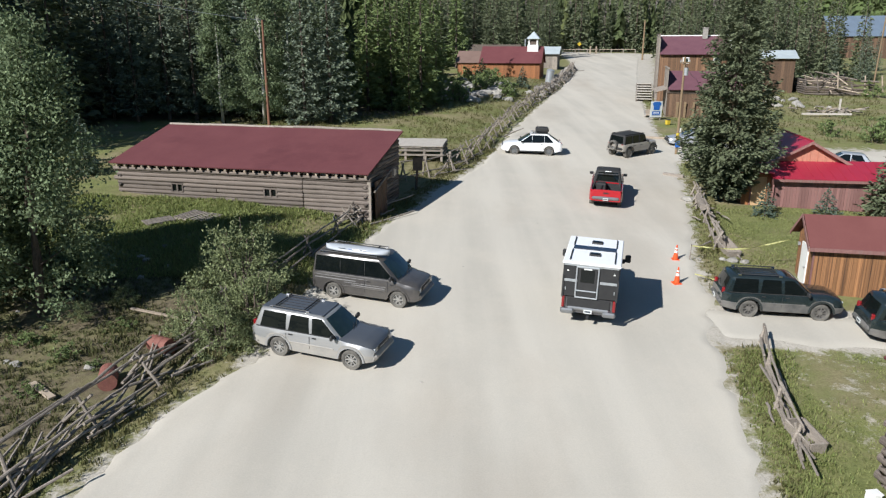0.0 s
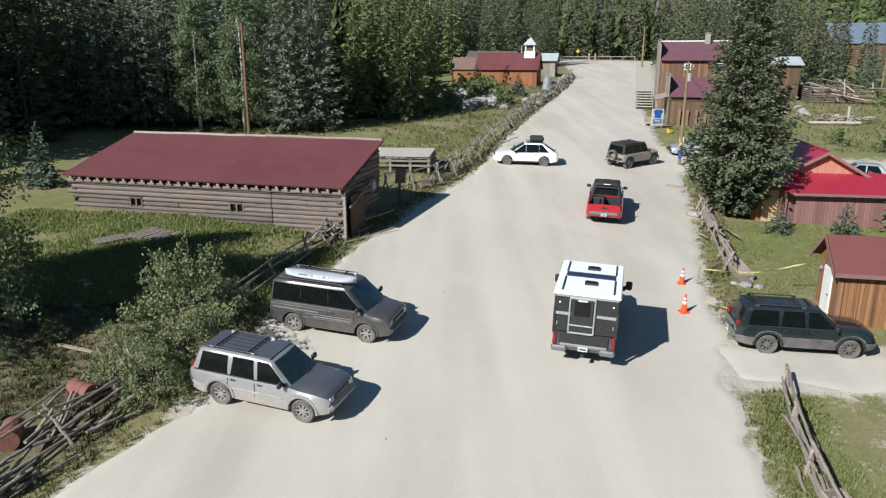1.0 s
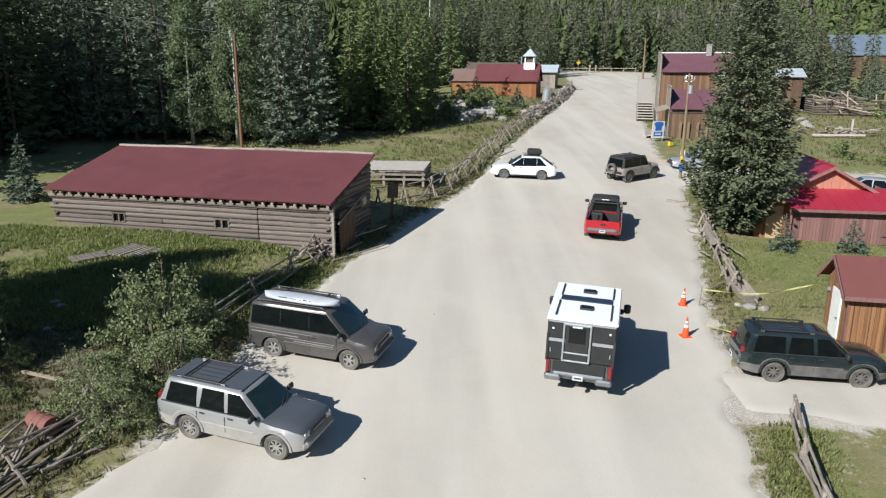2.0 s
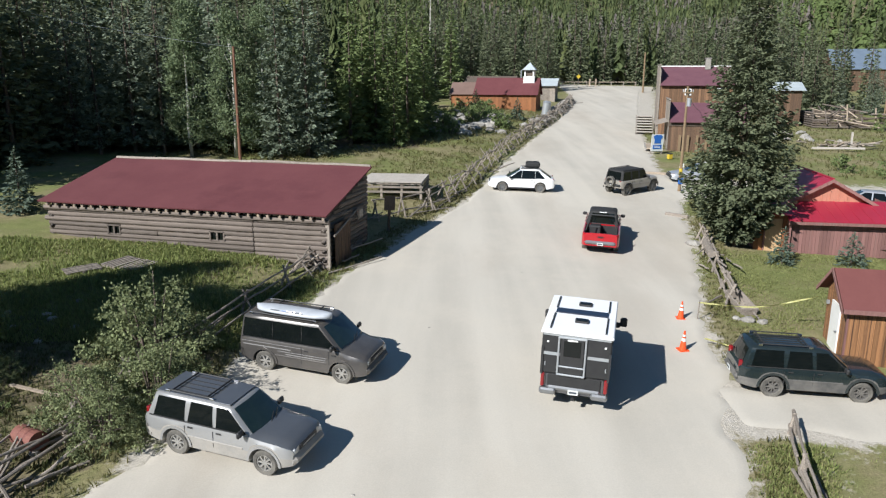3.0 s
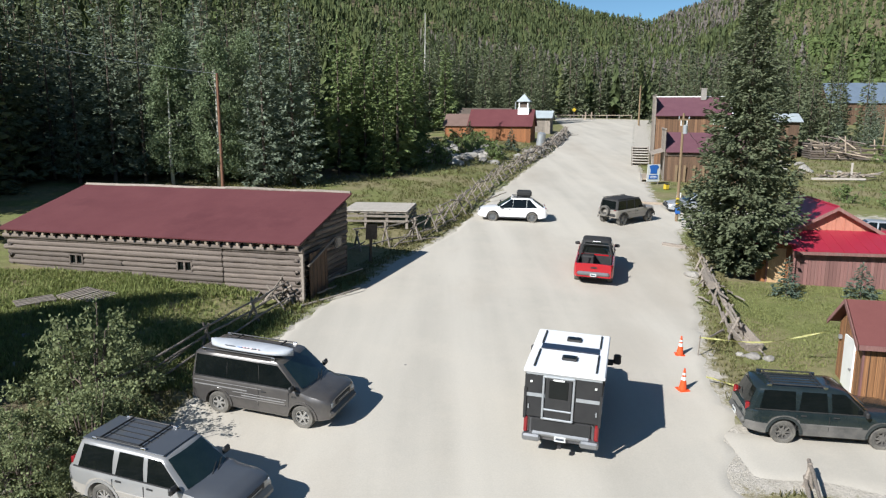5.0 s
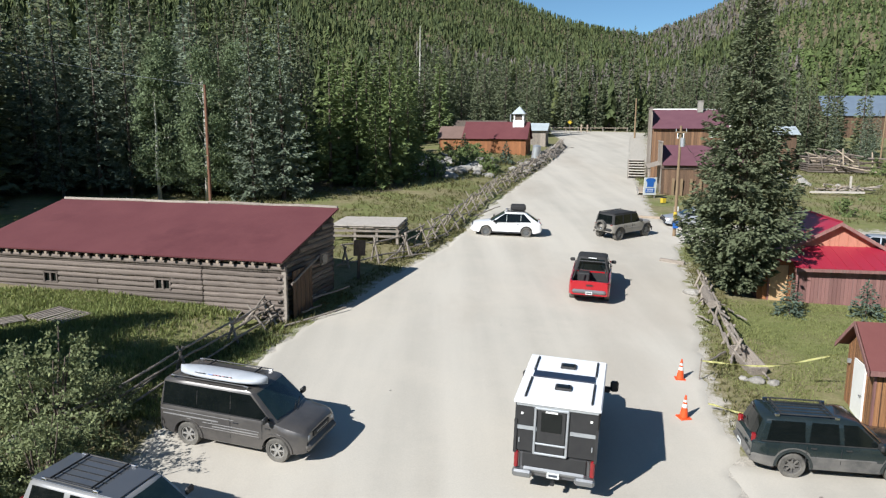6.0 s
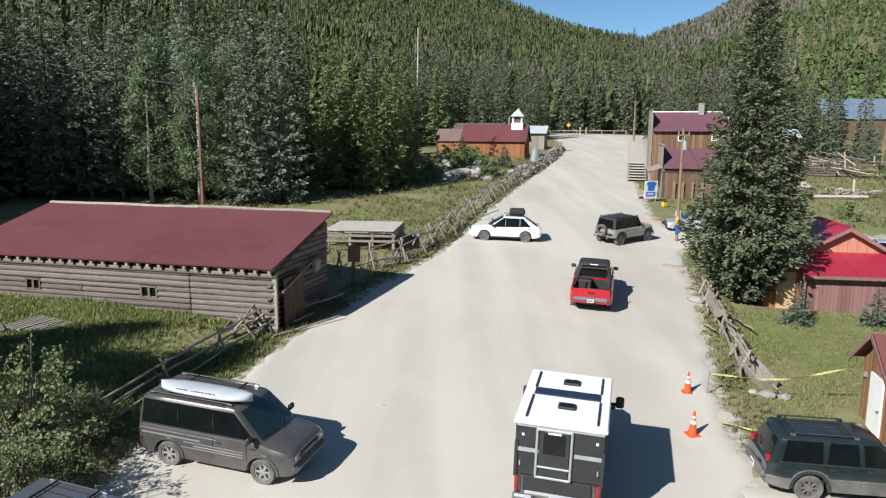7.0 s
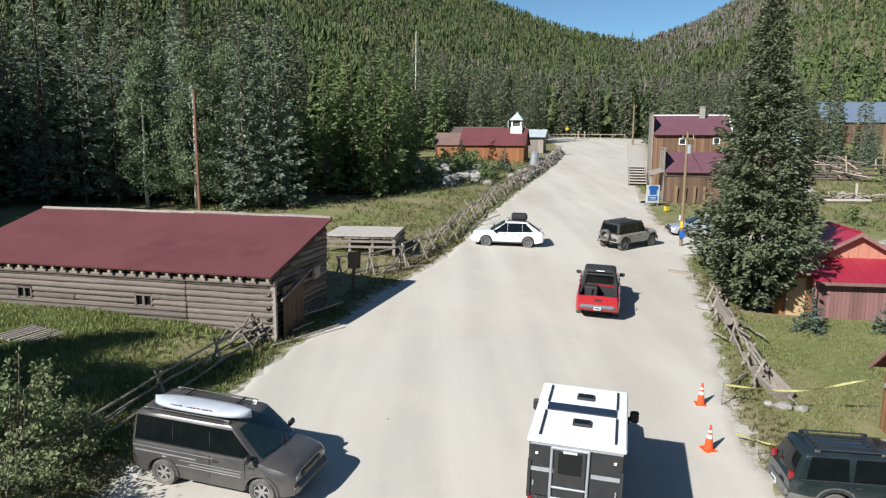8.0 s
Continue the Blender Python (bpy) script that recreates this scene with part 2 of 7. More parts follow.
M_STONE = material("pale_grey_stone", (0.34, 0.32, 0.29), (0.24, 0.225, 0.20), rough=0.9, scale=3, fine=25, bump=0.5, bump_size=0.02, per_piece=0.25)
M_RUST = material("rusty_painted_drum", (0.16, 0.055, 0.045), (0.22, 0.09, 0.065), rough=0.75, scale=3, fine=25, bump=0.35, third=(0.12, 0.045, 0.03))
M_ORANGE = material("safety_orange_plastic", (0.75, 0.09, 0.02), (0.68, 0.08, 0.02), rough=0.45, bump=0.06, bump_size=0)
M_REFLECT = material("white_reflective_band", (0.75, 0.75, 0.73), rough=0.4, bump=0.05, bump_size=0)
M_TAPE = material("yellow_barrier_tape", (0.66, 0.64, 0.28), (0.58, 0.56, 0.24), rough=0.5, bump=0.05, bump_size=0)
M_BLUE = material("blue_sign_paint", (0.02, 0.12, 0.42), rough=0.45, bump=0.05, bump_size=0)
M_YELLOW = material("yellow_sign_paint", (0.58, 0.42, 0.04), rough=0.45, bump=0.05, bump_size=0)
M_WIRE = material("cable_black", (0.12, 0.12, 0.12), rough=0.6, bump=0.05, bump_size=0)
M_WOODS_GREY = material("grey_green_needles", (0.15, 0.188, 0.132), (0.222, 0.262, 0.186), rough=0.75, scale=0.8, fine=9, bump=0.5, bump_size=0, island=0.22, spec=0.25, leaf=0.22)
M_BOARD_DARK = material("dark_brown_weathered_boards", (0.085, 0.05, 0.032), (0.16, 0.095, 0.055), rough=0.85, scale=1.6, stretch=(5, 5, 0.35), fine=9, bump=0.5, bump_size=0.01, per_piece=0.3, third=(0.05, 0.03, 0.02), third_at=0.58)
M_STEP = material("bleached_step_boards", (0.50, 0.46, 0.41), (0.40, 0.36, 0.31), rough=0.9, scale=3, fine=20, bump=0.3)
M_GRASS_YARD = material("short_yellow_green_grass", (0.285, 0.295, 0.125), (0.225, 0.25, 0.09), rough=0.85, scale=0.4, fine=3, bump=0.4, bump_size=0, island=0.24, spec=0.25, leaf=0.4)
M_WEEDS = material("dull_brown_green_weeds", (0.098, 0.108, 0.043), (0.14, 0.128, 0.06), rough=0.85, scale=0.7, fine=3, bump=0.4, bump_size=0, island=0.24, third=(0.09, 0.115, 0.04), third_at=0.55, spec=0.25, leaf=0.4)
M_GRASS_LIGHT = material("sunlit_meadow_grass", (0.187, 0.242, 0.072), (0.259, 0.281, 0.105), rough=0.8, scale=0.35, fine=3, bump=0.4, bump_size=0, island=0.24, third=(0.30, 0.28, 0.13), third_at=0.55, spec=0.3, leaf=0.4)
M_ROOF_DUSTY = material("dusty_brown_roofing", (0.14, 0.088, 0.072), (0.17, 0.11, 0.09), rough=0.85, scale=0.7, fine=50, bump=0.25, bump_size=0.004)
M_BOARD_MID = material("mid_brown_weathered_boards", (0.125, 0.066, 0.036), (0.235, 0.132, 0.07), rough=0.85, scale=1.6, stretch=(5, 5, 0.35), fine=9, bump=0.5, bump_size=0.01, per_piece=0.3, third=(0.06, 0.034, 0.022), third_at=0.57)
# ---- the lie of the land ----
AZ_HILL = np.array([-180, -120, -70, -40, -22, -10, 2.5, 9, 15.4, 19, 24, 31, 60, 100, 180.0])
EL_HILL = np.array([6, 12, 20, 18.5, 15.5, 12.8, 9.3, 7.2, 5.5, 7.0, 10.0, 13.2, 18, 12, 6.0])
D0_HILL = np.array([120, 90, 75, 75, 95, 150, 205, 225, 235, 230, 220, 215, 130, 110, 120.0])
LEFT_Y = np.array([-60, 10, 18.5, 20, 22, 25, 28.3, 31.7, 35, 37.5, 41, 45, 51.6, 59, 74, 89, 106, 131, 158, 175, 190.0])
LEFT_X = np.array([-22, -11, -8.3, -7.5, -6.7, -6.1, -5.7, -4.8, -4.0, -3.4, -1.7, -0.7, 2.1, 4.4, 8, 12.2, 17.2, 23.6, 27.2, 28.3, 29.0])
RIGHT_Y = np.array([-60, 10, 15.6, 18.6, 22, 26, 28, 33, 39, 45.4, 50.8, 54, 58, 62, 70, 80, 100, 134, 165, 179, 190.0])
RIGHT_X = np.array([2, 7.8, 8.3, 9.1, 9.7, 10.6, 11.3, 12.3, 14.1, 16.0, 17.2, 18, 19.5, 20.3, 20.7, 23, 27, 35.7, 44, 48.5, 51.0])


def step01(f):
    f = np.clip(f, 0, 1)
    return f * f * (3 - 2 * f)


def bumps(x, y):
    return (np.sin(x * 0.9 + 1.3 * np.sin(y * 0.37)) + np.sin(y * 1.1 + 1.7 * np.sin(x * 0.31))) * 0.5


def ground_z(x, y):
    """Height of the ground: a street that climbs gently, yards beside it, a wooded valley round it."""
    x, y = np.asarray(x, float), np.asarray(y, float)
    along = np.where(y < 190, y, 190 + (y - 190) * 0.25)
    base = 0.29 - 0.021 * np.clip(x, -60, 90) + 0.057 * np.clip(along, -80, 400)
    off_left = np.interp(y, LEFT_Y, LEFT_X) - x
    off_right = x - np.interp(y, RIGHT_Y, RIGHT_X)
    yard = 0.38 * step01((off_left - 0.6) / 6.0) * step01((y - 24) / 12)
    yard = yard + bumps(x, y) * 0.05 * step01((np.maximum(off_left, off_right) - 0.5) / 2.0)
    d = np.hypot(x - 2, y)
    az = np.degrees(np.arctan2(x - 2, y))
    el = np.interp(az, AZ_HILL, EL_HILL)
    d0 = np.interp(az, AZ_HILL, D0_HILL)
    f = np.clip((d - d0) / (1000 - d0), 0, 1.35)
    far_top = 12 + 1000 * np.tan(np.radians(el))
    rise = (far_top - 10) * (0.35 * f + 0.65 * f * f) * np.where(f < 1, 1, 1 / np.maximum(f, 1e-6) ** 1.2)
    rise = rise + step01((d - d0) / 160) * 5 * bumps(x * 0.035, y * 0.03)
    return base + yard + np.maximum(rise, 0)


def gz(x, y):
    return float(ground_z(x, y))


def gslope(x, y, yaw=0.0, h=1.2):
    """The pose of something that stands on the ground at x, y, tilted with it, turned by yaw degrees."""
    n = Vector(((gz(x - h, y) - gz(x + h, y)) / (2 * h), (gz(x, y - h) - gz(x, y + h)) / (2 * h), 1)).normalized()
    t = Vector((math.cos(radians(yaw)), math.sin(radians(yaw)), 0))
    t = (t - n * t.dot(n)).normalized()
    s = n.cross(t)
    m = Matrix((t, s, n)).transposed().to_4x4()
    return Matrix.Translation((x, y, gz(x, y))) @ m


def spread(*runs):
    out = []
    for a, b, s in runs:
        out += list(np.arange(a, b - 1e-6, s))
    out.append(runs[-1][1])
    return np.array(out)


def grid_mesh(name, X, Y, Z, mat_):
    ny, nx = X.shape
    verts = np.stack([X, Y, Z], -1).reshape(-1, 3)
    i = np.arange(ny * nx).reshape(ny, nx)
    faces = np.stack([i[:-1, :-1], i[:-1, 1:], i[1:, 1:], i[1:, :-1]], -1).reshape(-1, 4)
    return link_mesh(name, verts.tolist(), faces.tolist(), mat_, True)


def ground_material():
    """Meadow, dry grass and bare earth, mixed by the bare patches of the mesh and noise."""
    m = bpy.data.materials.new("meadow_and_bare_earth")
    m.use_nodes = True
    N, L = m.node_tree.nodes, m.node_tree.links
    b = N["Principled BSDF"]
    geo = N.new("ShaderNodeNewGeometry")

    def noise_of(scale, detail=6, rough=0.65):
        n = N.new("ShaderNodeTexNoise")
        n.inputs["Scale"].default_value, n.inputs["Detail"].default_value, n.inputs["Roughness"].default_value = scale, detail, rough
        L.new(geo.outputs["Position"], n.inputs["Vector"])
        return n.outputs[0]

    def ramp(src, a, z):
        r = N.new("ShaderNodeMapRange")
        r.inputs[1].default_value, r.inputs[2].default_value = a, z
        L.new(src, r.inputs[0])
        return r.outputs[0]

    def mix(fac, c1, c2):
        x = N.new("ShaderNodeMix")
        x.data_type = "RGBA"
        L.new(fac, x.inputs[0])
        for k, c in ((6, c1), (7, c2)):
            if isinstance(c, tuple):
                x.inputs[k].default_value = (*c, 1)
            else:
                L.new(c, x.inputs[k])
        return x.outputs[2]

    green = mix(ramp(noise_of(0.9), 0.35, 0.65), (0.135, 0.155, 0.052), (0.195, 0.205, 0.078))
    dry = mix(ramp(noise_of(1.6), 0.35, 0.65), (0.18, 0.16, 0.08), (0.26, 0.225, 0.125))
    grass = mix(ramp(noise_of(0.22, 7, 0.7), 0.42, 0.58), green, dry)
    earth = mix(ramp(noise_of(2.5), 0.35, 0.65), (0.41, 0.375, 0.315), (0.49, 0.45, 0.39))
    at = N.new("ShaderNodeAttribute")
    at.attribute_name = "bare"
    add = N.new("ShaderNodeMath")
    add.operation = "MULTIPLY_ADD"
    L.new(noise_of(1.3, 8, 0.75), add.inputs[0])
    add.inputs[1].default_value = 1.1
    L.new(at.outputs["Fac"], add.inputs[2])
    col = mix(ramp(add.outputs[0], 0.98, 1.12), grass, earth)
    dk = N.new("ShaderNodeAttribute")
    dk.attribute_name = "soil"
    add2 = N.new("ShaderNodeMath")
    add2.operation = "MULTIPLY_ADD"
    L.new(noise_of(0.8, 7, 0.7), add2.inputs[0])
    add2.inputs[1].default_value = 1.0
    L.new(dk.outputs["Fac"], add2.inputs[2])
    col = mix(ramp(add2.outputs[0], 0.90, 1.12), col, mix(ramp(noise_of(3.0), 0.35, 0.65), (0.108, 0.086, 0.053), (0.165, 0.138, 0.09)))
    fine = noise_of(14, 5)
    g = N.new("ShaderNodeMapRange")
    g.inputs[1].default_value, g.inputs[2].default_value, g.inputs[3].default_value, g.inputs[4].default_value = 0.3, 0.7, 0.75, 1.2
    L.new(fine, g.inputs[0])
    sc = N.new("ShaderNodeVectorMath")
    sc.operation = "SCALE"
    L.new(col, sc.inputs[0])
    L.new(g.outputs[0], sc.inputs["Scale"])
    L.new(sc.outputs[0], b.inputs["Base Color"])
    b.inputs["Roughness"].default_value = 0.95
    b.inputs["Specular IOR Level"].default_value = 0.2
    bp = N.new("ShaderNodeBump")
    bp.inputs["Strength"].default_value, bp.inputs["Distance"].default_value = 0.7, 0.05
    L.new(fine, bp.inputs["Height"])
    L.new(bp.outputs[0], b.inputs["Normal"])
    return m


def road_material():
    """Pale packed gravel with faint wheel tracks along the street, damp and dusty patches and loose stones."""
    m = bpy.data.materials.new("pale_packed_gravel")
    m.use_nodes = True
    N, L = m.node_tree.nodes, m.node_tree.links
    b = N["Principled BSDF"]
    tc = N.new("ShaderNodeTexCoord")
    mp = N.new("ShaderNodeMapping")
    mp.inputs["Rotation"].default_value = (0, 0, radians(14))
    mp.inputs["Scale"].default_value = (1.0, 0.06, 1.0)
    L.new(tc.outputs["Object"], mp.inputs[0])
    mp2 = N.new("ShaderNodeMapping")
    mp2.inputs["Rotation"].default_value = (0, 0, radians(14))
    mp2.inputs["Location"].default_value = (3.7, 1.9, 0)
    mp2.inputs["Scale"].default_value = (1.0, 0.45, 1.0)
    L.new(tc.outputs["Object"], mp2.inputs[0])
    tracks = N.new("ShaderNodeTexNoise")
    tracks.inputs["Scale"].default_value, tracks.inputs["Detail"].default_value = 0.55, 5
    L.new(mp.outputs[0], tracks.inputs["Vector"])
    patch = N.new("ShaderNodeTexNoise")
    patch.inputs["Scale"].default_value, patch.inputs["Detail"].default_value, patch.inputs["Roughness"].default_value = 0.25, 8, 0.7
    L.new(tc.outputs["Object"], patch.inputs["Vector"])
    fine = N.new("ShaderNodeTexNoise")
    fine.inputs["Scale"].default_value, fine.inputs["Detail"].default_value = 22, 5
    L.new(tc.outputs["Object"], fine.inputs["Vector"])
    stones = N.new("ShaderNodeTexVoronoi")
    stones.inputs["Scale"].default_value = 7.0
    L.new(tc.outputs["Object"], stones.inputs["Vector"])

    def ramp(src, a, z, lo=0.0, hi=1.0):
        r = N.new("ShaderNodeMapRange")
        r.inputs[1].default_value, r.inputs[2].default_value, r.inputs[3].default_value, r.inputs[4].default_value = a, z, lo, hi
        L.new(src, r.inputs[0])
        return r.outputs[0]

    def mix(fac, c1, c2):
        x = N.new("ShaderNodeMix")
        x.data_type = "RGBA"
        L.new(fac, x.inputs[0])
        for k, c in ((6, c1), (7, c2)):
            if isinstance(c, tuple):
                x.inputs[k].default_value = (*c, 1)
            else:
                L.new(c, x.inputs[k])
        return x.outputs[2]

    c = mix(ramp(tracks.outputs[0], 0.35, 0.65), (0.51, 0.475, 0.41), (0.425, 0.395, 0.34))
    c = mix(ramp(patch.outputs[0], 0.45, 0.75, 0.0, 0.7), c, (0.53, 0.485, 0.41))
    stain = N.new("ShaderNodeTexNoise")
    stain.inputs["Scale"].default_value, stain.inputs["Detail"].default_value, stain.inputs["Roughness"].default_value = 0.13, 6, 0.6
    L.new(mp2.outputs[0], stain.inputs["Vector"])
    c = mix(ramp(stain.outputs[0], 0.50, 0.72, 0.0, 0.75), c, (0.40, 0.355, 0.295))
    c = mix(ramp(stones.outputs["Distance"], 0.02, 0.10, 0.25, 0.0), c, (0.25, 0.23, 0.2))
    s = N.new("ShaderNodeVectorMath")
    s.operation = "SCALE"
    L.new(c, s.inputs[0])
    L.new(ramp(fine.outputs[0], 0.3, 0.7, 0.95, 1.04), s.inputs["Scale"])
    L.new(s.outputs[0], b.inputs["Base Color"])
    b.inputs["Roughness"].default_value = 0.95
    b.inputs["Specular IOR Level"].default_value = 0.2
    bp = N.new("ShaderNodeBump")
    bp.inputs["Strength"].default_value, bp.inputs["Distance"].default_value = 0.2, 0.02
    L.new(fine.outputs[0], bp.inputs["Height"])
    L.new(bp.outputs[0], b.inputs["Normal"])
    return m


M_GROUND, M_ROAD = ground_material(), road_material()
gx = spread((-2500, -600, 190), (-600, -120, 24), (-120, -40, 5), (-40, -24, 1.5), (-24, 34, 0.6), (34, 60, 1.5), (60, 120, 4), (120, 600, 24), (600, 2500, 190))
gy = spread((-2500, -400, 210), (-400, -40, 30), (-40, 8, 4), (8, 64, 0.6), (64, 130, 1.3), (130, 240, 4), (240, 700, 14), (700, 1300, 30), (1300, 2800, 150))
GX, GY = np.meshgrid(gx, gy)
GZ = ground_z(GX, GY)
inside = (GX > np.interp(GY, LEFT_Y, LEFT_X) + 1.0) & (GX < np.interp(GY, RIGHT_Y, RIGHT_X) - 1.0) & (GY < 188) & (GY > -58)
GZ = np.where(inside, GZ - 0.15, GZ)
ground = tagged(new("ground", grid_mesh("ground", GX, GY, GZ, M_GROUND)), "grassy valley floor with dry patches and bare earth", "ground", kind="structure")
# bare earth: verges, the drive by the brown shed, the side street, the forest floor
edge_l, edge_r = np.interp(GY, LEFT_Y, LEFT_X) - GX, GX - np.interp(GY, RIGHT_Y, RIGHT_X)
bare = 0.55 * np.exp(-np.clip(np.maximum(edge_l, edge_r), 0, 99) / 1.3)
bare = np.where(GY > 189, 0.12, bare)
bare = np.maximum(bare, 0.16 * (GX > 12.5) * (GX < 28) * (GY > 30) * (GY < 44))
bare = np.maximum(bare, 0.40 * (GX > 11.5) * (GX < 30) * (GY > 8) * (GY < 25))
bare = np.maximum(bare, 0.8 * np.exp(-(((GY - 25.6 + 0.1 * (GX - 14)) / 2.3) ** 4)) * (GX > 9) * (GX < 40))
bare = np.maximum(bare, 0.9 * np.exp(-np.clip(edge_r, 0, 99) / 6.0) * (GY > 105) * (GY < 189) * (edge_r > 0))
bare = np.maximum(bare, 0.6 * np.exp(-(((GY - 61 + 0.10 * (GX - 22)) / 5.5) ** 4)) * (GX > 15) * (GX < 60))
bare = np.maximum(bare, 0.22 * np.exp(-(((GX + 11.5) / 2.5) ** 2) - ((GY - 22.5) / 3) ** 2))
att = ground.data.attributes.new("bare", "FLOAT", "POINT")
att.data.foreach_set("value", bare.reshape(-1))
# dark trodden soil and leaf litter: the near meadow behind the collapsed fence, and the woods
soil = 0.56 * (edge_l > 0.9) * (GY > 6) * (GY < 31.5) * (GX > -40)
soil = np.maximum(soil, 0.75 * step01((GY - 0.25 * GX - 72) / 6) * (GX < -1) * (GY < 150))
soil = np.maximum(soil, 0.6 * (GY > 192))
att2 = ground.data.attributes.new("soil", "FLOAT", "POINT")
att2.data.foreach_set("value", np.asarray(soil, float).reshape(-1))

# the street: one strip of packed gravel with frayed edges
ry = np.concatenate([np.arange(-58, 8, 3.0), np.arange(8, 70, 0.35), np.arange(70, 188.1, 0.9)])
fray = np.array([noise.noise((v * 0.55, 3.1, 0)) * 0.5 + noise.noise((v * 1.9, 7.7, 0)) * 0.28 for v in ry])
fray2 = np.array([noise.noise((v * 0.55, 13.1, 0)) * 0.5 + noise.noise((v * 1.9, 17.7, 0)) * 0.28 for v in ry])
xl, xr = np.interp(ry, LEFT_Y, LEFT_X) + fray, np.interp(ry, RIGHT_Y, RIGHT_X) + fray2
u = np.concatenate([[0.0, 0.012], np.linspace(0.03, 0.97, 22), [0.988, 1.0]])
RX = xl[:, None] + (xr - xl)[:, None] * u[None, :]
RY = np.repeat(ry[:, None], len(u), 1)
RZ = ground_z(RX, RY) + 0.03 + 0.025 * bumps(RX * 0.7, RY * 0.5)
RZ[:, 0] -= 0.10
RZ[:, -1] -= 0.10
road = tagged(new("road", grid_mesh("road", RX, RY, RZ, M_ROAD)), "pale dusty packed gravel street", "road", kind="structure")
# the side street that leaves beside the tall spruce
def lane(name, y_of, x0, x1, half, seed, label):
    xs = np.arange(x0, x1, 0.5)
    v = np.linspace(-1, 1, 9)
    wob = np.array([noise.noise((q * 0.5, seed, 0)) * 0.7 for q in xs])
    X = np.repeat(xs[:, None], len(v), 1)
    Y = np.array([y_of(q) for q in xs])[:, None] + (half + wob[:, None]) * v[None, :]
    Z = ground_z(X, Y) + 0.022
    Z[:, 0] -= 0.1
    Z[:, -1] -= 0.1
    Z[-1, :] -= 0.1
    Z[0, :] -= 0.06
    return tagged(new(name, grid_mesh(name, X, Y, Z, M_ROAD)), label, "road", kind="structure")


lane("side_road", lambda q: 60.3 - 0.10 * (q - 20), 17.0, 50, 4.6, 2.2, "pale gravel side street")
lane("drive", lambda q: 25.5 - 0.13 * (q - 14), 10.3, 26, 1.7, 5.4, "pale gravel drive beside a brown shed")
# ---- buildings ----
def unit_log(seed, mat_):
    r = random.Random(seed)
    bm = bmesh.new()
    n, rings = 10, []
    for k in range(9):
        x = k / 8
        dy, dz, rr = r.uniform(-0.05, 0.05), r.uniform(-0.05, 0.05), 0.5 * r.uniform(0.93, 1.05)
        rings.append([bm.verts.new((x, dy + rr * math.cos(2 * math.pi * i / n), dz + rr * math.sin(2 * math.pi * i / n))) for i in range(n)])
    for a, b in zip(rings, rings[1:]):
        for i in range(n):
            bm.faces.new((a[i], b[i], b[(i + 1) % n], a[(i + 1) % n]))
    bm.faces.new(rings[0])
    bm.faces.new(list(reversed(rings[-1])))
    return to_mesh("log", bm, mat_, True)


LOG_MESHES = [unit_log(s, M_LOG) for s in range(4)]
BOARD_MESHES = {}


def board_mesh(mat_):
    if mat_.name not in BOARD_MESHES:
        bm = bmesh.new()
        box(bm, (0, 0, 0.5), (1, 1, 1))
        BOARD_MESHES[mat_.name] = to_mesh("board", bm, mat_)
    return BOARD_MESHES[mat_.name]


def log_at(parent, p, length, dia, yaw=0.0, name="log"):
    ob = new(name, rng.choice(LOG_MESHES))
    ob.parent = parent
    ob.matrix_basis = Matrix.Translation(p) @ Matrix.Rotation(radians(yaw), 4, "Z") @ Matrix.Diagonal((length, dia, dia * rng.uniform(0.94, 1.06), 1))
    return ob


def board_wall(parent, p, q, top, mat_, width=0.2, thick=0.03, gaps=(), wob=0.02, z0=0.0, name="board"):
    """Upright boards from p to q (local x, y); top(f) is the height at the share f of the way; gaps: (from, to, height) openings in metres."""
    p, q = Vector((*p, 0)), Vector((*q, 0))
    run = (q - p).length
    way = (q - p) / run
    yaw = math.atan2(way.y, way.x)
    at = 0.0
    while at < run - 0.02:
        w = min(width * rng.uniform(0.85, 1.15), run - at)
        mid = at + w / 2
        low = z0
        for a, b, h in gaps:
            if a < mid < b:
                low = h
        high = top(mid / run) + rng.uniform(-wob, wob)
        if high - low > 0.05:
            ob = new(name, board_mesh(mat_))
            ob.parent = parent
            c = p + way * mid
            ob.matrix_basis = Matrix.Translation((c.x, c.y, low)) @ Matrix.Rotation(yaw, 4, "Z") @ Matrix.Diagonal((w - 0.012, thick * rng.uniform(0.8, 1.5), high - low, 1))
        at += w


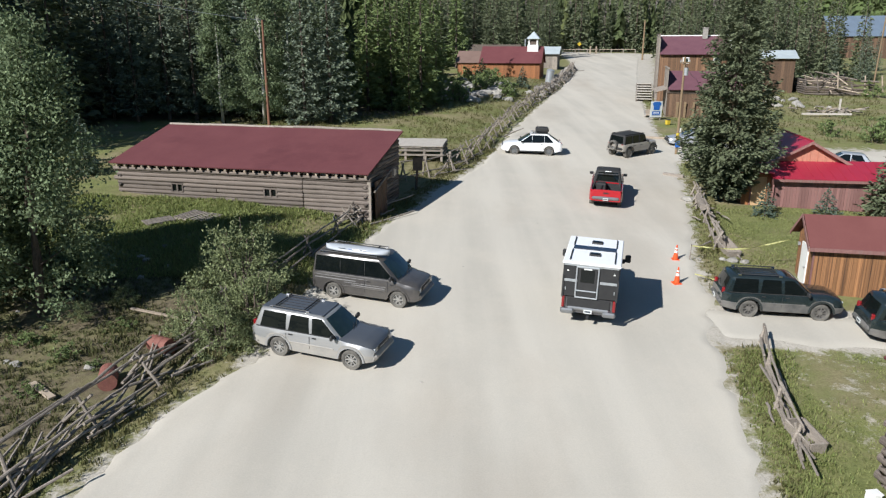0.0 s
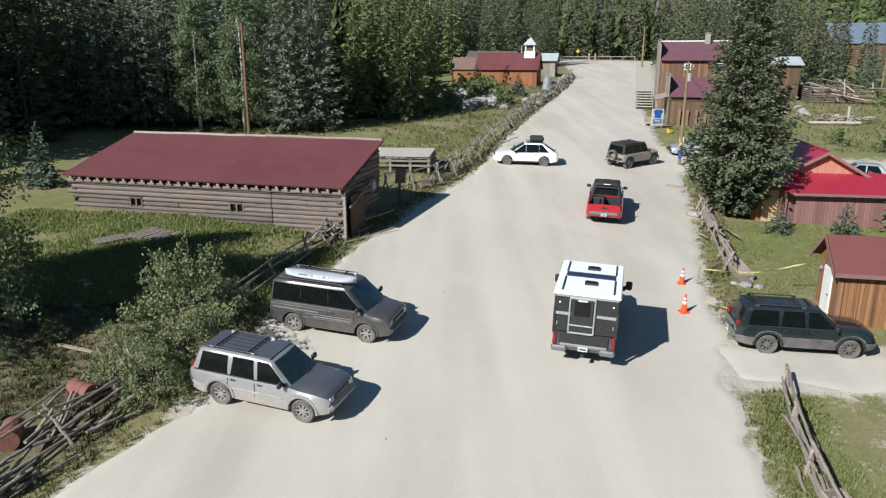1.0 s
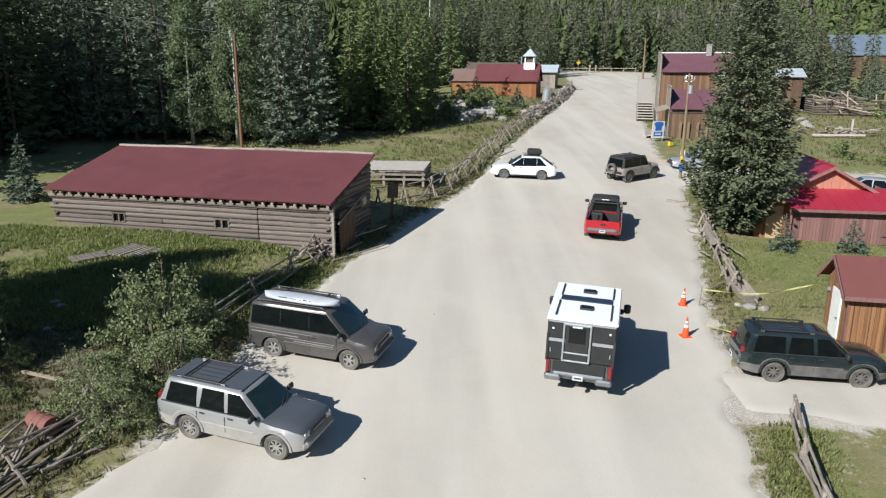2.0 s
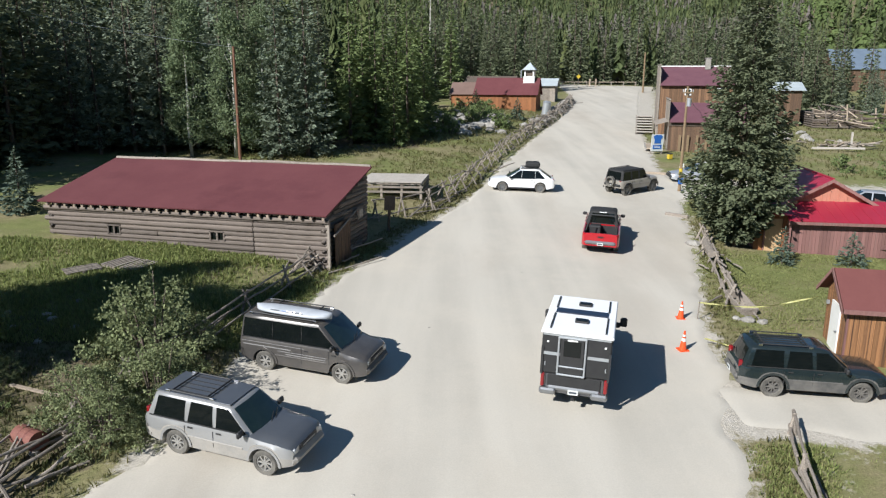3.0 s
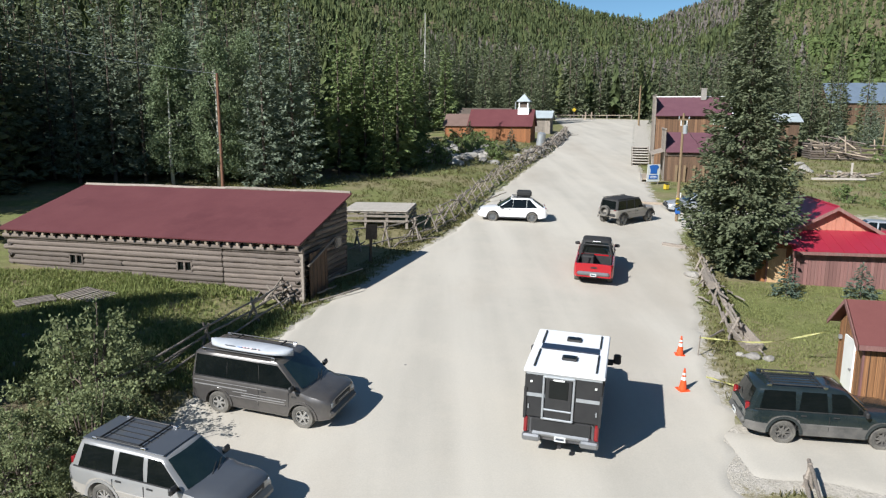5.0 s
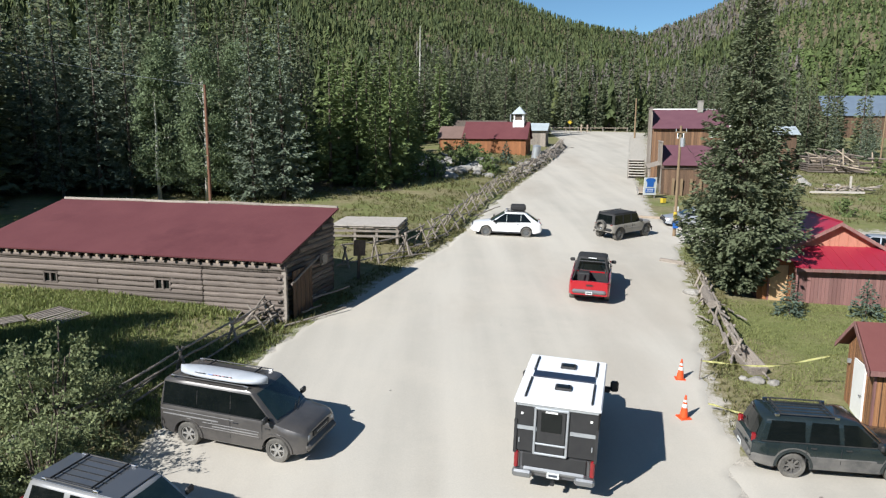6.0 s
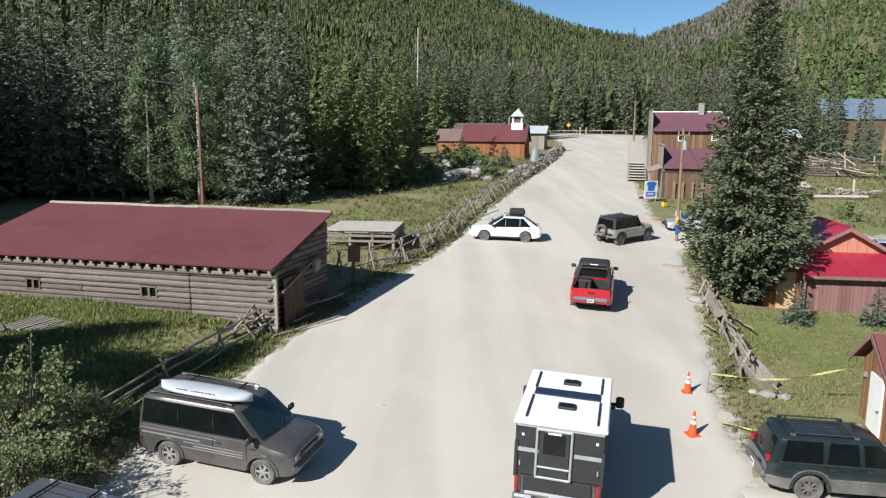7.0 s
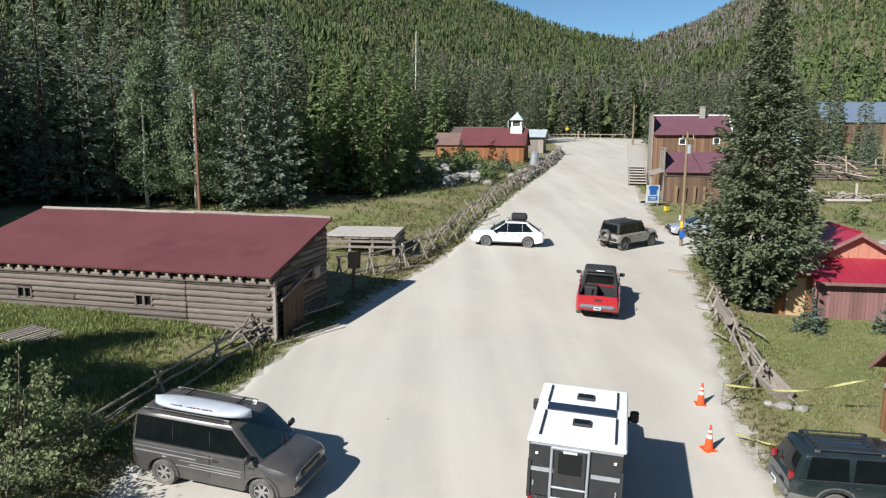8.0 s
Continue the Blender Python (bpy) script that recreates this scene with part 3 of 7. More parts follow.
def slab(parent, name, corners, thick, mat_, label=""):
    """A roof slab with the four corners given counter-clockwise from above."""
    a, b, c, d = (Vector(v) for v in corners)
    n = (b - a).cross(d - a).normalized()
    bm = bmesh.new()
    # a fine grid, so that old roofs sag a little
    nx, ny = 14, 6
    top, bot = [], []
    for j in range(ny + 1):
        for i in range(nx + 1):
            u_, v_ = i / nx, j / ny
            p = (a * (1 - u_) + b * u_) * (1 - v_) + (d * (1 - u_) + c * u_) * v_
            s = noise.noise(p * 0.5 + Vector((3, 1, parent.location.x))) * 0.03
            top.append(bm.verts.new(p + n * (thick + s)))
            bot.append(bm.verts.new(p + n * s))
    w = nx + 1
    for j in range(ny):
        for i in range(nx):
            k = j * w + i
            bm.faces.new((top[k], top[k + 1], top[k + w + 1], top[k + w]))
            bm.faces.new((bot[k], bot[k + w], bot[k + w + 1], bot[k + 1]))
    ring = [i for i in range(nx)] + [j * w + nx for j in range(ny)] + [ny * w + i for i in range(nx, 0, -1)] + [j * w for j in range(ny, 0, -1)]
    for k, k2 in zip(ring, ring[1:] + ring[:1]):
        bm.faces.new((top[k], bot[k], bot[k2], top[k2]))
    return part(name, bm, mat_, parent, label)


def seams(parent, a, b, c, d, count, mat_, high=0.025):
    """Raised seams that run up a roof from edge a-b to edge d-c."""
    a, b, c, d = (Vector(v) for v in (a, b, c, d))
    n = (b - a).cross(d - a).normalized()
    for k in range(count + 1):
        f = k / count
        lo, hi = a + (b - a) * f, d + (c - d) * f
        part("seam", bar(lo + n * high, hi + n * high, 0.02, 0.02, 5), mat_, parent)


def place(x, y, z, yaw):
    return pose(x, y, z, 0, 0, yaw)


# the long log stable: one roof plane that climbs to the back
BX, BY, BYAW, BZ = -19.45, 42.35, -14.5, 2.55
stable = thing("log_stable", place(BX, BY, BZ, BYAW), "long low weathered log stable with a dark red sloping roof", "barn")
E0 = 5.26 - BZ
RISE, DEEP, LONG = 1.6, 5.55, 15.85
def stable_roof(y):
    return E0 + (y + 0.45) * RISE / (DEEP + 0.35)
part("inner_wall", boxes(((LONG / 2, 0.02, E0 / 2 + 0.02), (LONG - 0.3, 0.06, E0 - 0.05))), M_CHINK, stable, "mud filling between the logs")
part("inner_wall", boxes(((LONG / 2, DEEP, (E0 + RISE) / 2), (LONG - 0.3, 0.06, E0 + RISE - 0.2))), M_CHINK, stable)
for gx_ in (0.12, LONG - 0.12):
    bm = bmesh.new()
    plate(bm, [(gx_, 0, 0), (gx_, DEEP, 0), (gx_, DEEP, stable_roof(DEEP) - 0.12), (gx_, 0, stable_roof(0) - 0.12)], 0.06, (1, 0, 0))
    part("end_wall", bm, M_CHINK, stable)
zl, k = 0.02, 0
SPLIT = 12.0
WINS = ((3.55, 4.35), (9.55, 10.4))
while zl < E0 - 0.42:
    dia = rng.uniform(0.23, 0.29)
    zc = zl + dia / 2
    spans = [(-0.1 - 0.2 * (k % 2), SPLIT - 0.03), (SPLIT + 0.03, LONG + 0.05)]
    if 1.15 < zc < 1.62:
        spans = [(-0.1, WINS[0][0]), (WINS[0][1], 6.5 if k % 2 else WINS[1][0]), *([(6.55, WINS[1][0])] if k % 2 else []), (WINS[1][1], SPLIT - 0.03), spans[1]]
    for a, b in spans:
        log_at(stable, (a, rng.uniform(-0.04, 0.02), zc), b - a, dia * 1.02)
    for gx_ in (0.1, LONG - 0.1):
        log_at(stable, (gx_, -0.15 if k % 2 else 0.0, zc + 0.1), DEEP + 0.1 if gx_ < 1 else DEEP * 0.98, dia, 90)
    zl += dia * 0.93
    k += 1
while zl < E0 + RISE - 0.4:
    dia = rng.uniform(0.23, 0.28)
    start = (zl + 0.3 - E0) * (DEEP + 0.35) / RISE
    for gx_ in (0.1, LONG - 0.1):
        log_at(stable, (gx_, max(0.1, start), zl), DEEP - max(0.1, start), dia, 90)
    zl += dia * 0.93
for n_, (a, b) in enumerate(WINS):
    frame_ = part("window_frame", boxes((((a + b) / 2, -0.10, 1.14), (b - a, 0.1, 0.07)), (((a + b) / 2, -0.10, 1.62), (b - a, 0.1, 0.07)), ((a + 0.04, -0.1, 1.38), (0.08, 0.1, 0.5)), ((b - 0.04, -0.1, 1.38), (0.08, 0.1, 0.5)), (((a + b) / 2, -0.1, 1.38), (0.1, 0.09, 0.5))), M_LOG, stable, "small window frame of weathered boards")
    part("pane", boxes((((a + b) / 2, -0.03, 1.38), (b - a - 0.1, 0.03, 0.44))), M_GLASS, frame_, "dark dusty pane")
part("plate_log", bar((-0.25, -0.12, E0 - 0.30), (LONG + 0.2, -0.12, E0 - 0.30), 0.12, 0.11, 10), M_LOG, stable)
# pole rafters with pale sawn ends under the eave
rafter_me = to_mesh("rafter", bar((0, -0.40, 0), (0, 1.1, 0.0), 0.075, 0.07, 9), M_LOG, True)
cap_me = to_mesh("rafter_end", bar((0, -0.425, 0), (0, -0.40, 0), 0.07, 0.075, 9), M_LOG_END)
infill_me = to_mesh("infill_board", boxes(((0, -0.09, 0), (0.3, 0.04, 0.13))), M_LOG_END)
for i in range(29):
    x = 0.15 + i * (LONG - 0.2) / 28 + rng.uniform(-0.06, 0.06)
    m = Matrix.Translation((x, 0, stable_roof(0) - 0.13)) @ Matrix.Rotation(math.atan(RISE / DEEP), 4, "X")
    r_ = part("rafter", rafter_me, None, stable)
    r_.matrix_basis = m
    part("rafter_end", cap_me, None, r_, "pale sawn rafter end")
    if i < 28:
        part("infill_board", infill_me, None, stable).matrix_basis = Matrix.Translation((x + 0.29, 0, E0 - 0.09 + rng.uniform(-0.02, 0.02)))
slab(stable, "roof", [(-0.35, -0.45, E0), (LONG + 0.2, -0.45, E0), (LONG + 0.2, DEEP + 0.25, E0 + RISE), (-0.35, DEEP + 0.25, E0 + RISE)], 0.07, M_ROOF_RED, "dark red roll roofing")
part("ridge_pole", bar((-0.3, DEEP + 0.3, E0 + RISE + 0.08), (LONG * 0.55, DEEP + 0.3, E0 + RISE + 0.10), 0.10, 0.09, 8, 0.03, rng), M_WOOD_GREY, stable, "pale grey pole along the roof's top edge")
part("ridge_pole", bar((LONG * 0.55, DEEP + 0.32, E0 + RISE + 0.12), (LONG + 0.1, DEEP + 0.3, E0 + RISE + 0.06), 0.09, 0.10, 8, 0.03, rng), M_WOOD_GREY, stable)
part("corner_post", boxes(((LONG + 0.08, -0.05, E0 / 2 - 0.1), (0.2, 0.14, E0 - 0.2))), M_WOOD_GREY, stable)
door_ = part("door", boxes(((LONG + 0.27, 1.3, 1.15), (0.06, 1.9, 2.1))), M_BOARD_DARK, stable, "dark plank stable door")
for y in (0.5, 0.95, 1.4, 1.85):
    part("batten", boxes(((LONG + 0.31, y + 0.1, 1.15), (0.02, 0.03, 2.05))), M_BARK, door_)
part("brace", bar((LONG + 0.36, 0.05, 1.7), (LONG + 0.36, 2.9, 2.45), 0.05, 0.05, 6), M_WOOD_GREY, stable)
wf = part("window_frame", boxes(((LONG + 0.3, 3.6, 2.2), (0.08, 0.7, 0.55))), M_WOOD_GREY, stable)
part("pane", boxes(((LONG + 0.35, 3.6, 2.2), (0.02, 0.5, 0.38))), M_GLASS, wf)

# a timber loading platform with a pale plank top
deck = thing("loading_platform", place(-4.3, 53.2, gz(-2.2, 54) - 0.05, -5), "grey timber platform with a pale plank deck", "platform")
for i in range(20):
    part("plank", boxes(((0.1 + i * 0.215, 2.0 + rng.uniform(-0.05, 0.05), 1.12), (0.2, 4.4, 0.06))), M_STEP, deck)
for x in (0.1, 1.5, 2.9, 4.2):
    for y in (0.05, 3.9):
        part("post", boxes(((x, y, 0.52), (0.16, 0.16, 1.14))), M_WOOD_GREY, deck)
for z in (0.45, 0.78, 1.02):
    part("rail", boxes(((2.15, -0.06, z), (4.4, 0.06, 0.14))), M_WOOD_GREY, deck)
    part("rail", boxes(((4.32, 2.0, z), (0.06, 4.0, 0.14))), M_WOOD_GREY, deck)

# brown board shed with a white door
shed = thing("board_shed", place(15.95, 29.25, gz(17, 29.5) - 0.15, -12), "small brown vertical-board shed with a red-brown roof and white door", "shed")
SW, SL, SE, SR = 2.45, 6.5, 2.2, 0.95
board_wall(shed, (0, 0), (SL, 0), lambda f: SE + 0.1, M_BOARD_BROWN, 0.17)
board_wall(shed, (0, SW), (0, 0), lambda f: SE + 0.1 + SR * (1 - abs(2 * f - 1)), M_BOARD_BROWN, 0.17, gaps=((0.72, 1.72, 2.06),))
board_wall(shed, (SL, 0), (SL, SW), lambda f: SE + 0.1 + SR * (1 - abs(2 * f - 1)), M_BOARD_BROWN, 0.25)
board_wall(shed, (SL, SW), (0, SW), lambda f: SE + 0.1, M_BOARD_BROWN, 0.25)
part("inner_wall", boxes(((SL / 2, SW / 2, SE / 2), (SL - 0.2, SW - 0.2, SE))), M_BARK, shed)
slab(shed, "roof", [(-0.3, -0.32, SE), (SL + 0.3, -0.32, SE), (SL + 0.3, SW / 2, SE + SR + 0.2), (-0.3, SW / 2, SE + SR + 0.2)], 0.05, M_ROOF_BROWN, "red-brown roofing")
slab(shed, "roof", [(-0.3, SW / 2, SE + SR + 0.2), (SL + 0.3, SW / 2, SE + SR + 0.2), (SL + 0.3, SW + 0.32, SE), (-0.3, SW + 0.32, SE)], 0.05, M_ROOF_BROWN)
part("fascia", boxes(((SL / 2, -0.33, SE - 0.02), (SL + 0.6, 0.04, 0.16))), M_BOARD_RED, shed)
for s_ in (0, 1):
    y0, y1 = (-0.32, SW / 2) if s_ == 0 else (SW + 0.32, SW / 2)
    bm = bmesh.new()
    plate(bm, [(-0.33, y0, SE - 0.12), (-0.33, y1, SE + SR + 0.08), (-0.33, y1, SE + SR + 0.24), (-0.33, y0, SE + 0.04)], 0.04, (-1, 0, 0))
    part("bargeboard", bm, M_BOARD_RED, shed)
sd = part("door", boxes(((-0.04, SW - 1.22, 1.03), (0.06, 0.96, 2.02))), M_WHITE, shed, "white painted door")
part("door_handle", bar((-0.07, SW - 1.6, 1.05), (-0.15, SW - 1.6, 1.05), 0.03, 0.03, 8), M_STEEL, sd)
part("lamp_box", boxes(((-0.07, SW - 0.3, 1.8), (0.1, 0.1, 0.14))), M_ZINC, shed)
part("corner_trim", boxes(((-0.03, 0.0, SE / 2 + 0.05), (0.06, 0.1, SE))), M_BOARD_RED, shed)

# the red-roofed cottage: lean-to in front, salmon gable behind
cot = thing("red_roofed_cottage", place(18.75, 43.85, gz(20, 43.6) - 0.12, -9.0), "faded red board cottage with bright red metal roof and salmon gable", "house")
board_wall(cot, (0, 0), (1.75, 0), lambda f: 2.25, M_BOARD_ORANGE, 0.2, gaps=((0.55, 1.4, 1.95),))
board_wall(cot, (1.75, -0.25), (9.0, -0.25), lambda f: 1.95, M_BOARD_RED, 0.17)
board_wall(cot, (9.0, -0.25), (9.0, 7.5), lambda f: 2.1, M_BOARD_RED, 0.3)
board_wall(cot, (0, 2.4), (0, 0), lambda f: 2.3 + 0.4 * f, M_BOARD_RED, 0.25)
part("inner_wall", boxes(((5.45, 3.7, 1.0), (6.9, 7.4, 1.9)), ((1.0, 1.6, 1.1), (1.8, 2.8, 2.1))), M_BARK, cot)
part("door", boxes(((0.98, 0.0, 0.98), (0.84, 0.05, 1.95))), M_BOARD_PLY, cot, "unpainted plywood door")
part("corner_trim", boxes(((0.5, -0.03, 1.0), (0.08, 0.05, 2.0))), M_BOARD_RED, cot)
part("corner_trim", boxes(((1.72, -0.2, 1.0), (0.08, 0.5, 2.0))), M_BOARD_RED, cot)
slab(cot, "porch_roof", [(-0.3, -0.35, 2.2), (1.9, -0.35, 2.2), (1.9, 2.3, 2.75), (-0.3, 2.3, 2.75)], 0.05, M_ROOF_BRIGHT)
slab(cot, "lean_to_roof", [(1.6, -0.65, 1.93), (9.4, -0.65, 1.93), (9.4, 2.2, 2.66), (1.6, 2.2, 2.66)], 0.05, M_ROOF_BRIGHT, "bright red metal roof")
seams(cot, (1.6, -0.65, 1.98), (9.4, -0.65, 1.98), (9.4, 2.2, 2.71), (1.6, 2.2, 2.71), 13, M_ROOF_BRIGHT, 0.012)
part("fascia", boxes(((5.5, -0.67, 1.86), (7.8, 0.05, 0.16))), M_BOARD_RED, cot)
GXC, GH, GB, GT = 4.35, 2.6, 2.45, 3.9
bm = bmesh.new()
plate(bm, [(GXC - GH, 2.05, 1.9), (GXC + GH, 2.05, 1.9), (GXC + GH, 2.05, GB), (GXC, 2.05, GT), (GXC - GH, 2.05, GB)], 0.12, (0, 1, 0))
part("gable", bm, M_BOARD_SALMON, cot, "salmon pink board gable")
for x in np.arange(-2.2, 2.3, 0.45):
    part("batten", boxes(((GXC + x, 2.03, (GB + GT - abs(x) * (GT - GB) / GH) / 2 + 0.0), (0.02, 0.03, max(0.1, GT - GB - abs(x) * (GT - GB) / GH - 0.1)))), M_BOARD_SALMON, cot)
for s_ in (-1, 1):
    pts = [(GXC + s_ * (GH + 0.35), 1.7, GB - 0.18), (GXC, 1.7, GT + 0.03), (GXC, 8.0, GT + 0.03), (GXC + s_ * (GH + 0.35), 8.0, GB - 0.18)]
    slab(cot, "roof", pts if s_ < 0 else [pts[1], pts[0], pts[3], pts[2]], 0.05, M_ROOF_BRIGHT)
    bm = bmesh.new()
    plate(bm, [(GXC + s_ * (GH + 0.35), 1.68, GB - 0.32), (GXC, 1.68, GT - 0.1), (GXC, 1.68, GT + 0.09), (GXC + s_ * (GH + 0.35), 1.68, GB - 0.12)], 0.05, (0, -1, 0))
    part("bargeboard", bm, M_BOARD_RED, cot)
part("ridge_cap", bar((GXC, 1.7, GT + 0.1), (GXC, 8.0, GT + 0.1), 0.06, 0.06, 6), M_ROOF_BRIGHT, cot)

# the little schoolhouse with a white bell cupola
ch = thing("schoolhouse", place(6.1, 117.7, gz(11, 116) - 0.3, -14.0), "orange-brown board schoolhouse with a red roof and white bell cupola", "house")
CE = 9.33 - gz(11, 116) + 0.3
CL, CD, CR = 9.4, 5.6, 2.45
board_wall(ch, (0, 0), (CL, 0), lambda f: CE, M_BOARD_ORANGE, 0.35)
board_wall(ch, (CL, 0), (CL, CD), lambda f: CE + CR * (1 - abs(2 * f - 1)), M_BOARD_ORANGE, 0.35)
board_wall(ch, (0, CD), (0, 0), lambda f: CE + CR * (1 - abs(2 * f - 1)), M_BOARD_ORANGE, 0.35)
part("inner_wall", boxes(((CL / 2, CD / 2, CE / 2), (CL - 0.2, CD - 0.2, CE))), M_BARK, ch)
slab(ch, "roof", [(-0.3, -0.4, CE - 0.1), (CL + 0.3, -0.4, CE - 0.1), (CL + 0.3, CD / 2, CE + CR), (-0.3, CD / 2, CE + CR)], 0.07, M_ROOF_RED, "dark red roofing")
slab(ch, "roof", [(-0.3, CD / 2, CE + CR), (CL + 0.3, CD / 2, CE + CR), (CL + 0.3, CD + 0.4, CE - 0.1), (-0.3, CD + 0.4, CE - 0.1)], 0.07, M_ROOF_RED)
cup = part("cupola", boxes(((CL - 1.4, CD / 2 - 0.2, CE + CR - 0.25), (1.7, 1.7, 1.1)), ((CL - 2.05, CD / 2 - 0.85, CE + CR + 0.75), (0.2, 0.2, 0.95)), ((CL - 0.75, CD / 2 - 0.85, CE + CR + 0.75), (0.2, 0.2, 0.95)), ((CL - 2.05, CD / 2 + 0.45, CE + CR + 0.75), (0.2, 0.2, 0.95)), ((CL - 0.75, CD / 2 + 0.45, CE + CR + 0.75), (0.2, 0.2, 0.95))), M_WHITE, ch, "white painted bell cupola")
bm = bmesh.new()
bmesh.ops.create_cone(bm, cap_ends=True, segments=4, radius1=1.5, radius2=0.03, depth=1.15, matrix=Matrix.Translation((CL - 1.4, CD / 2 - 0.2, CE + CR + 1.78)) @ Matrix.Rotation(radians(45), 4, "Z"))
part("cupola_roof", bm, M_ROOF_GREY, cup, "pale grey pyramid roof")
part("louvre", boxes(((CL - 1.4, CD / 2 - 0.2, CE + CR + 0.7), (1.1, 1.1, 0.85))), M_BARK, cup)
board_wall(ch, (-4.0, 0.6), (0, 0.6), lambda f: CE - 0.05, M_BOARD_ORANGE, 0.35)
board_wall(ch, (-4.0, 4.8), (-4.0, 0.6), lambda f: CE + 1.4 * (1 - abs(2 * f - 1)), M_BOARD_ORANGE, 0.35)
slab(ch, "annex_roof", [(-4.3, 0.3, CE - 0.1), (-0.3, 0.3, CE - 0.1), (-0.3, 2.8, CE + 1.75), (-4.3, 2.8, CE + 1.75)], 0.07, M_ROOF_DUSTY, "brown annex roof")
slab(ch, "annex_roof", [(-4.3, 2.8, CE + 1.75), (-0.3, 2.8, CE + 1.75), (-0.3, 5.3, CE - 0.1), (-4.3, 5.3, CE - 0.1)], 0.07, M_ROOF_BROWN)
part("chimney", bar((CL - 2.9, CD / 2 + 1.0, CE + CR - 0.6), (CL - 2.9, CD / 2 + 1.0, CE + CR + 1.2), 0.1, 0.1, 8), M_ZINC, ch)

# houses behind it, mostly hidden
def plain_house(name, x, y, yaw, L_, D_, E_, R_, wall_, roof_, label, windows=0):
    h = thing(name, place(x, y, gz(x, y) - 0.4, yaw), label, "house")
    board_wall(h, (0, 0), (L_, 0), lambda f: E_, wall_, 0.45)
    board_wall(h, (0, D_), (0, 0), lambda f: E_ + R_ * (1 - abs(2 * f - 1)), wall_, 0.45)
    board_wall(h, (L_, 0), (L_, D_), lambda f: E_ + R_ * (1 - abs(2 * f - 1)), wall_, 0.45)
    part("inner_wall", boxes(((L_ / 2, D_ / 2, E_ / 2), (L_ - 0.2, D_ - 0.2, E_))), M_BARK, h)
    slab(h, "roof", [(-0.4, -0.5, E_ - 0.1), (L_ + 0.4, -0.5, E_ - 0.1), (L_ + 0.4, D_ / 2, E_ + R_), (-0.4, D_ / 2, E_ + R_)], 0.08, roof_)
    slab(h, "roof", [(-0.4, D_ / 2, E_ + R_), (L_ + 0.4, D_ / 2, E_ + R_), (L_ + 0.4, D_ + 0.5, E_ - 0.1), (-0.4, D_ + 0.5, E_ - 0.1)], 0.08, roof_)
    for i in range(windows):
        wx = (i + 0.7) * L_ / (windows + 0.4)
        w_ = part("window", boxes(((wx, -0.05, E_ * 0.55), (1.2, 0.06, 1.3))), M_WHITE, h, "white framed window")
        part("pane", boxes(((wx, -0.085, E_ * 0.55), (1.0, 0.02, 1.1))), M_GLASS, w_)
    return h


plain_house("dark_cabin", 5.0, 130, -14, 8, 6, 3.3, 1.2, M_BOARD_DARK, M_BARK, "dark cabin with a blackened roof among spruces")
plain_house("grey_roofed_cabin", 15.6, 136, -14, 5.5, 5, 2.8, 1.2, M_WOOD_GREY, M_ROOF_GREY, "small cabin with a pale grey metal roof")
plain_house("blue_roofed_house", 97, 186, -14, 22, 14, 5.6, 5.0, M_BOARD_DARK, M_ROOF_BLUE, "large house with a slate blue metal roof")

# the two false-fronted stores on the climbing side of the street
def store(name, x, y, yaw, L_, D_, E_, R_, front_top, label, z_, wall_):
    """Ridge runs from the street; the false front stands at local x = 0."""
    s = thing(name, place(x, y, z_, yaw), label, "store")
    board_wall(s, (0, 0), (L_, 0), lambda f: E_, wall_, 0.3)
    board_wall(s, (L_, 0), (L_, D_), lambda f: E_ + R_ * (1 - abs(2 * f - 1)), M_BOARD_BROWN, 0.4)
    board_wall(s, (0, D_), (0, -0.1), lambda f: front_top, M_WOOD_GREY, 0.3, thick=0.08)
    part("inner_wall", boxes(((L_ / 2, D_ / 2, E_ / 2), (L_ - 0.2, D_ - 0.2, E_))), M_BARK, s)
    slab(s, "roof", [(0.1, -0.45, E_ - 0.12), (L_ + 0.3, -0.45, E_ - 0.12), (L_ + 0.3, D_ / 2, E_ + R_), (0.1, D_ / 2, E_ + R_)], 0.07, M_ROOF_PURPLE, "faded maroon roof")
    slab(s, "roof", [(0.1, D_ / 2, E_ + R_), (L_ + 0.3, D_ / 2, E_ + R_), (L_ + 0.3, D_ + 0.45, E_ - 0.12), (0.1, D_ + 0.45, E_ - 0.12)], 0.07, M_ROOF_PURPLE)
    part("coping", boxes(((-0.02, D_ / 2, front_top + 0.05), (0.2, D_ + 0.3, 0.1))), M_WOOD_GREY, s)
    return s


Z1 = gz(25, 80) - 0.3
low = store("low_store", 24.75, 80.2, -14, 7.5, 7.2, 7.4 - Z1, 1.75, 9.55 - Z1, "low brown board store with a false front and maroon roof", Z1, M_BOARD_DARK)
part("porch_post", boxes(((-1.1, 0.1, 1.5), (0.14, 0.14, 3.0))), M_WOOD_GREY, low)
part("porch_post", boxes(((-1.1, 3.0, 1.5), (0.14, 0.14, 3.0))), M_WOOD_GREY, low)
slab(low, "porch_roof", [(-1.3, -0.1, 2.9), (0, -0.1, 3.3), (0, 7.0, 3.3), (-1.3, 7.0, 2.9)], 0.06, M_WOOD_GREY)
part("porch_floor", boxes(((-0.65, 3.5, 0.25), (1.4, 7.2, 0.18))), M_WOOD_GREY, low)
for x in (1.2, 2.0, 2.9, 3.8):
    part("leaning_board", boxes(((x, -0.22, 1.0), (0.25, 0.05, 1.9), Matrix.Rotation(radians(6), 4, "X"))), M_WOOD_NEW, low)
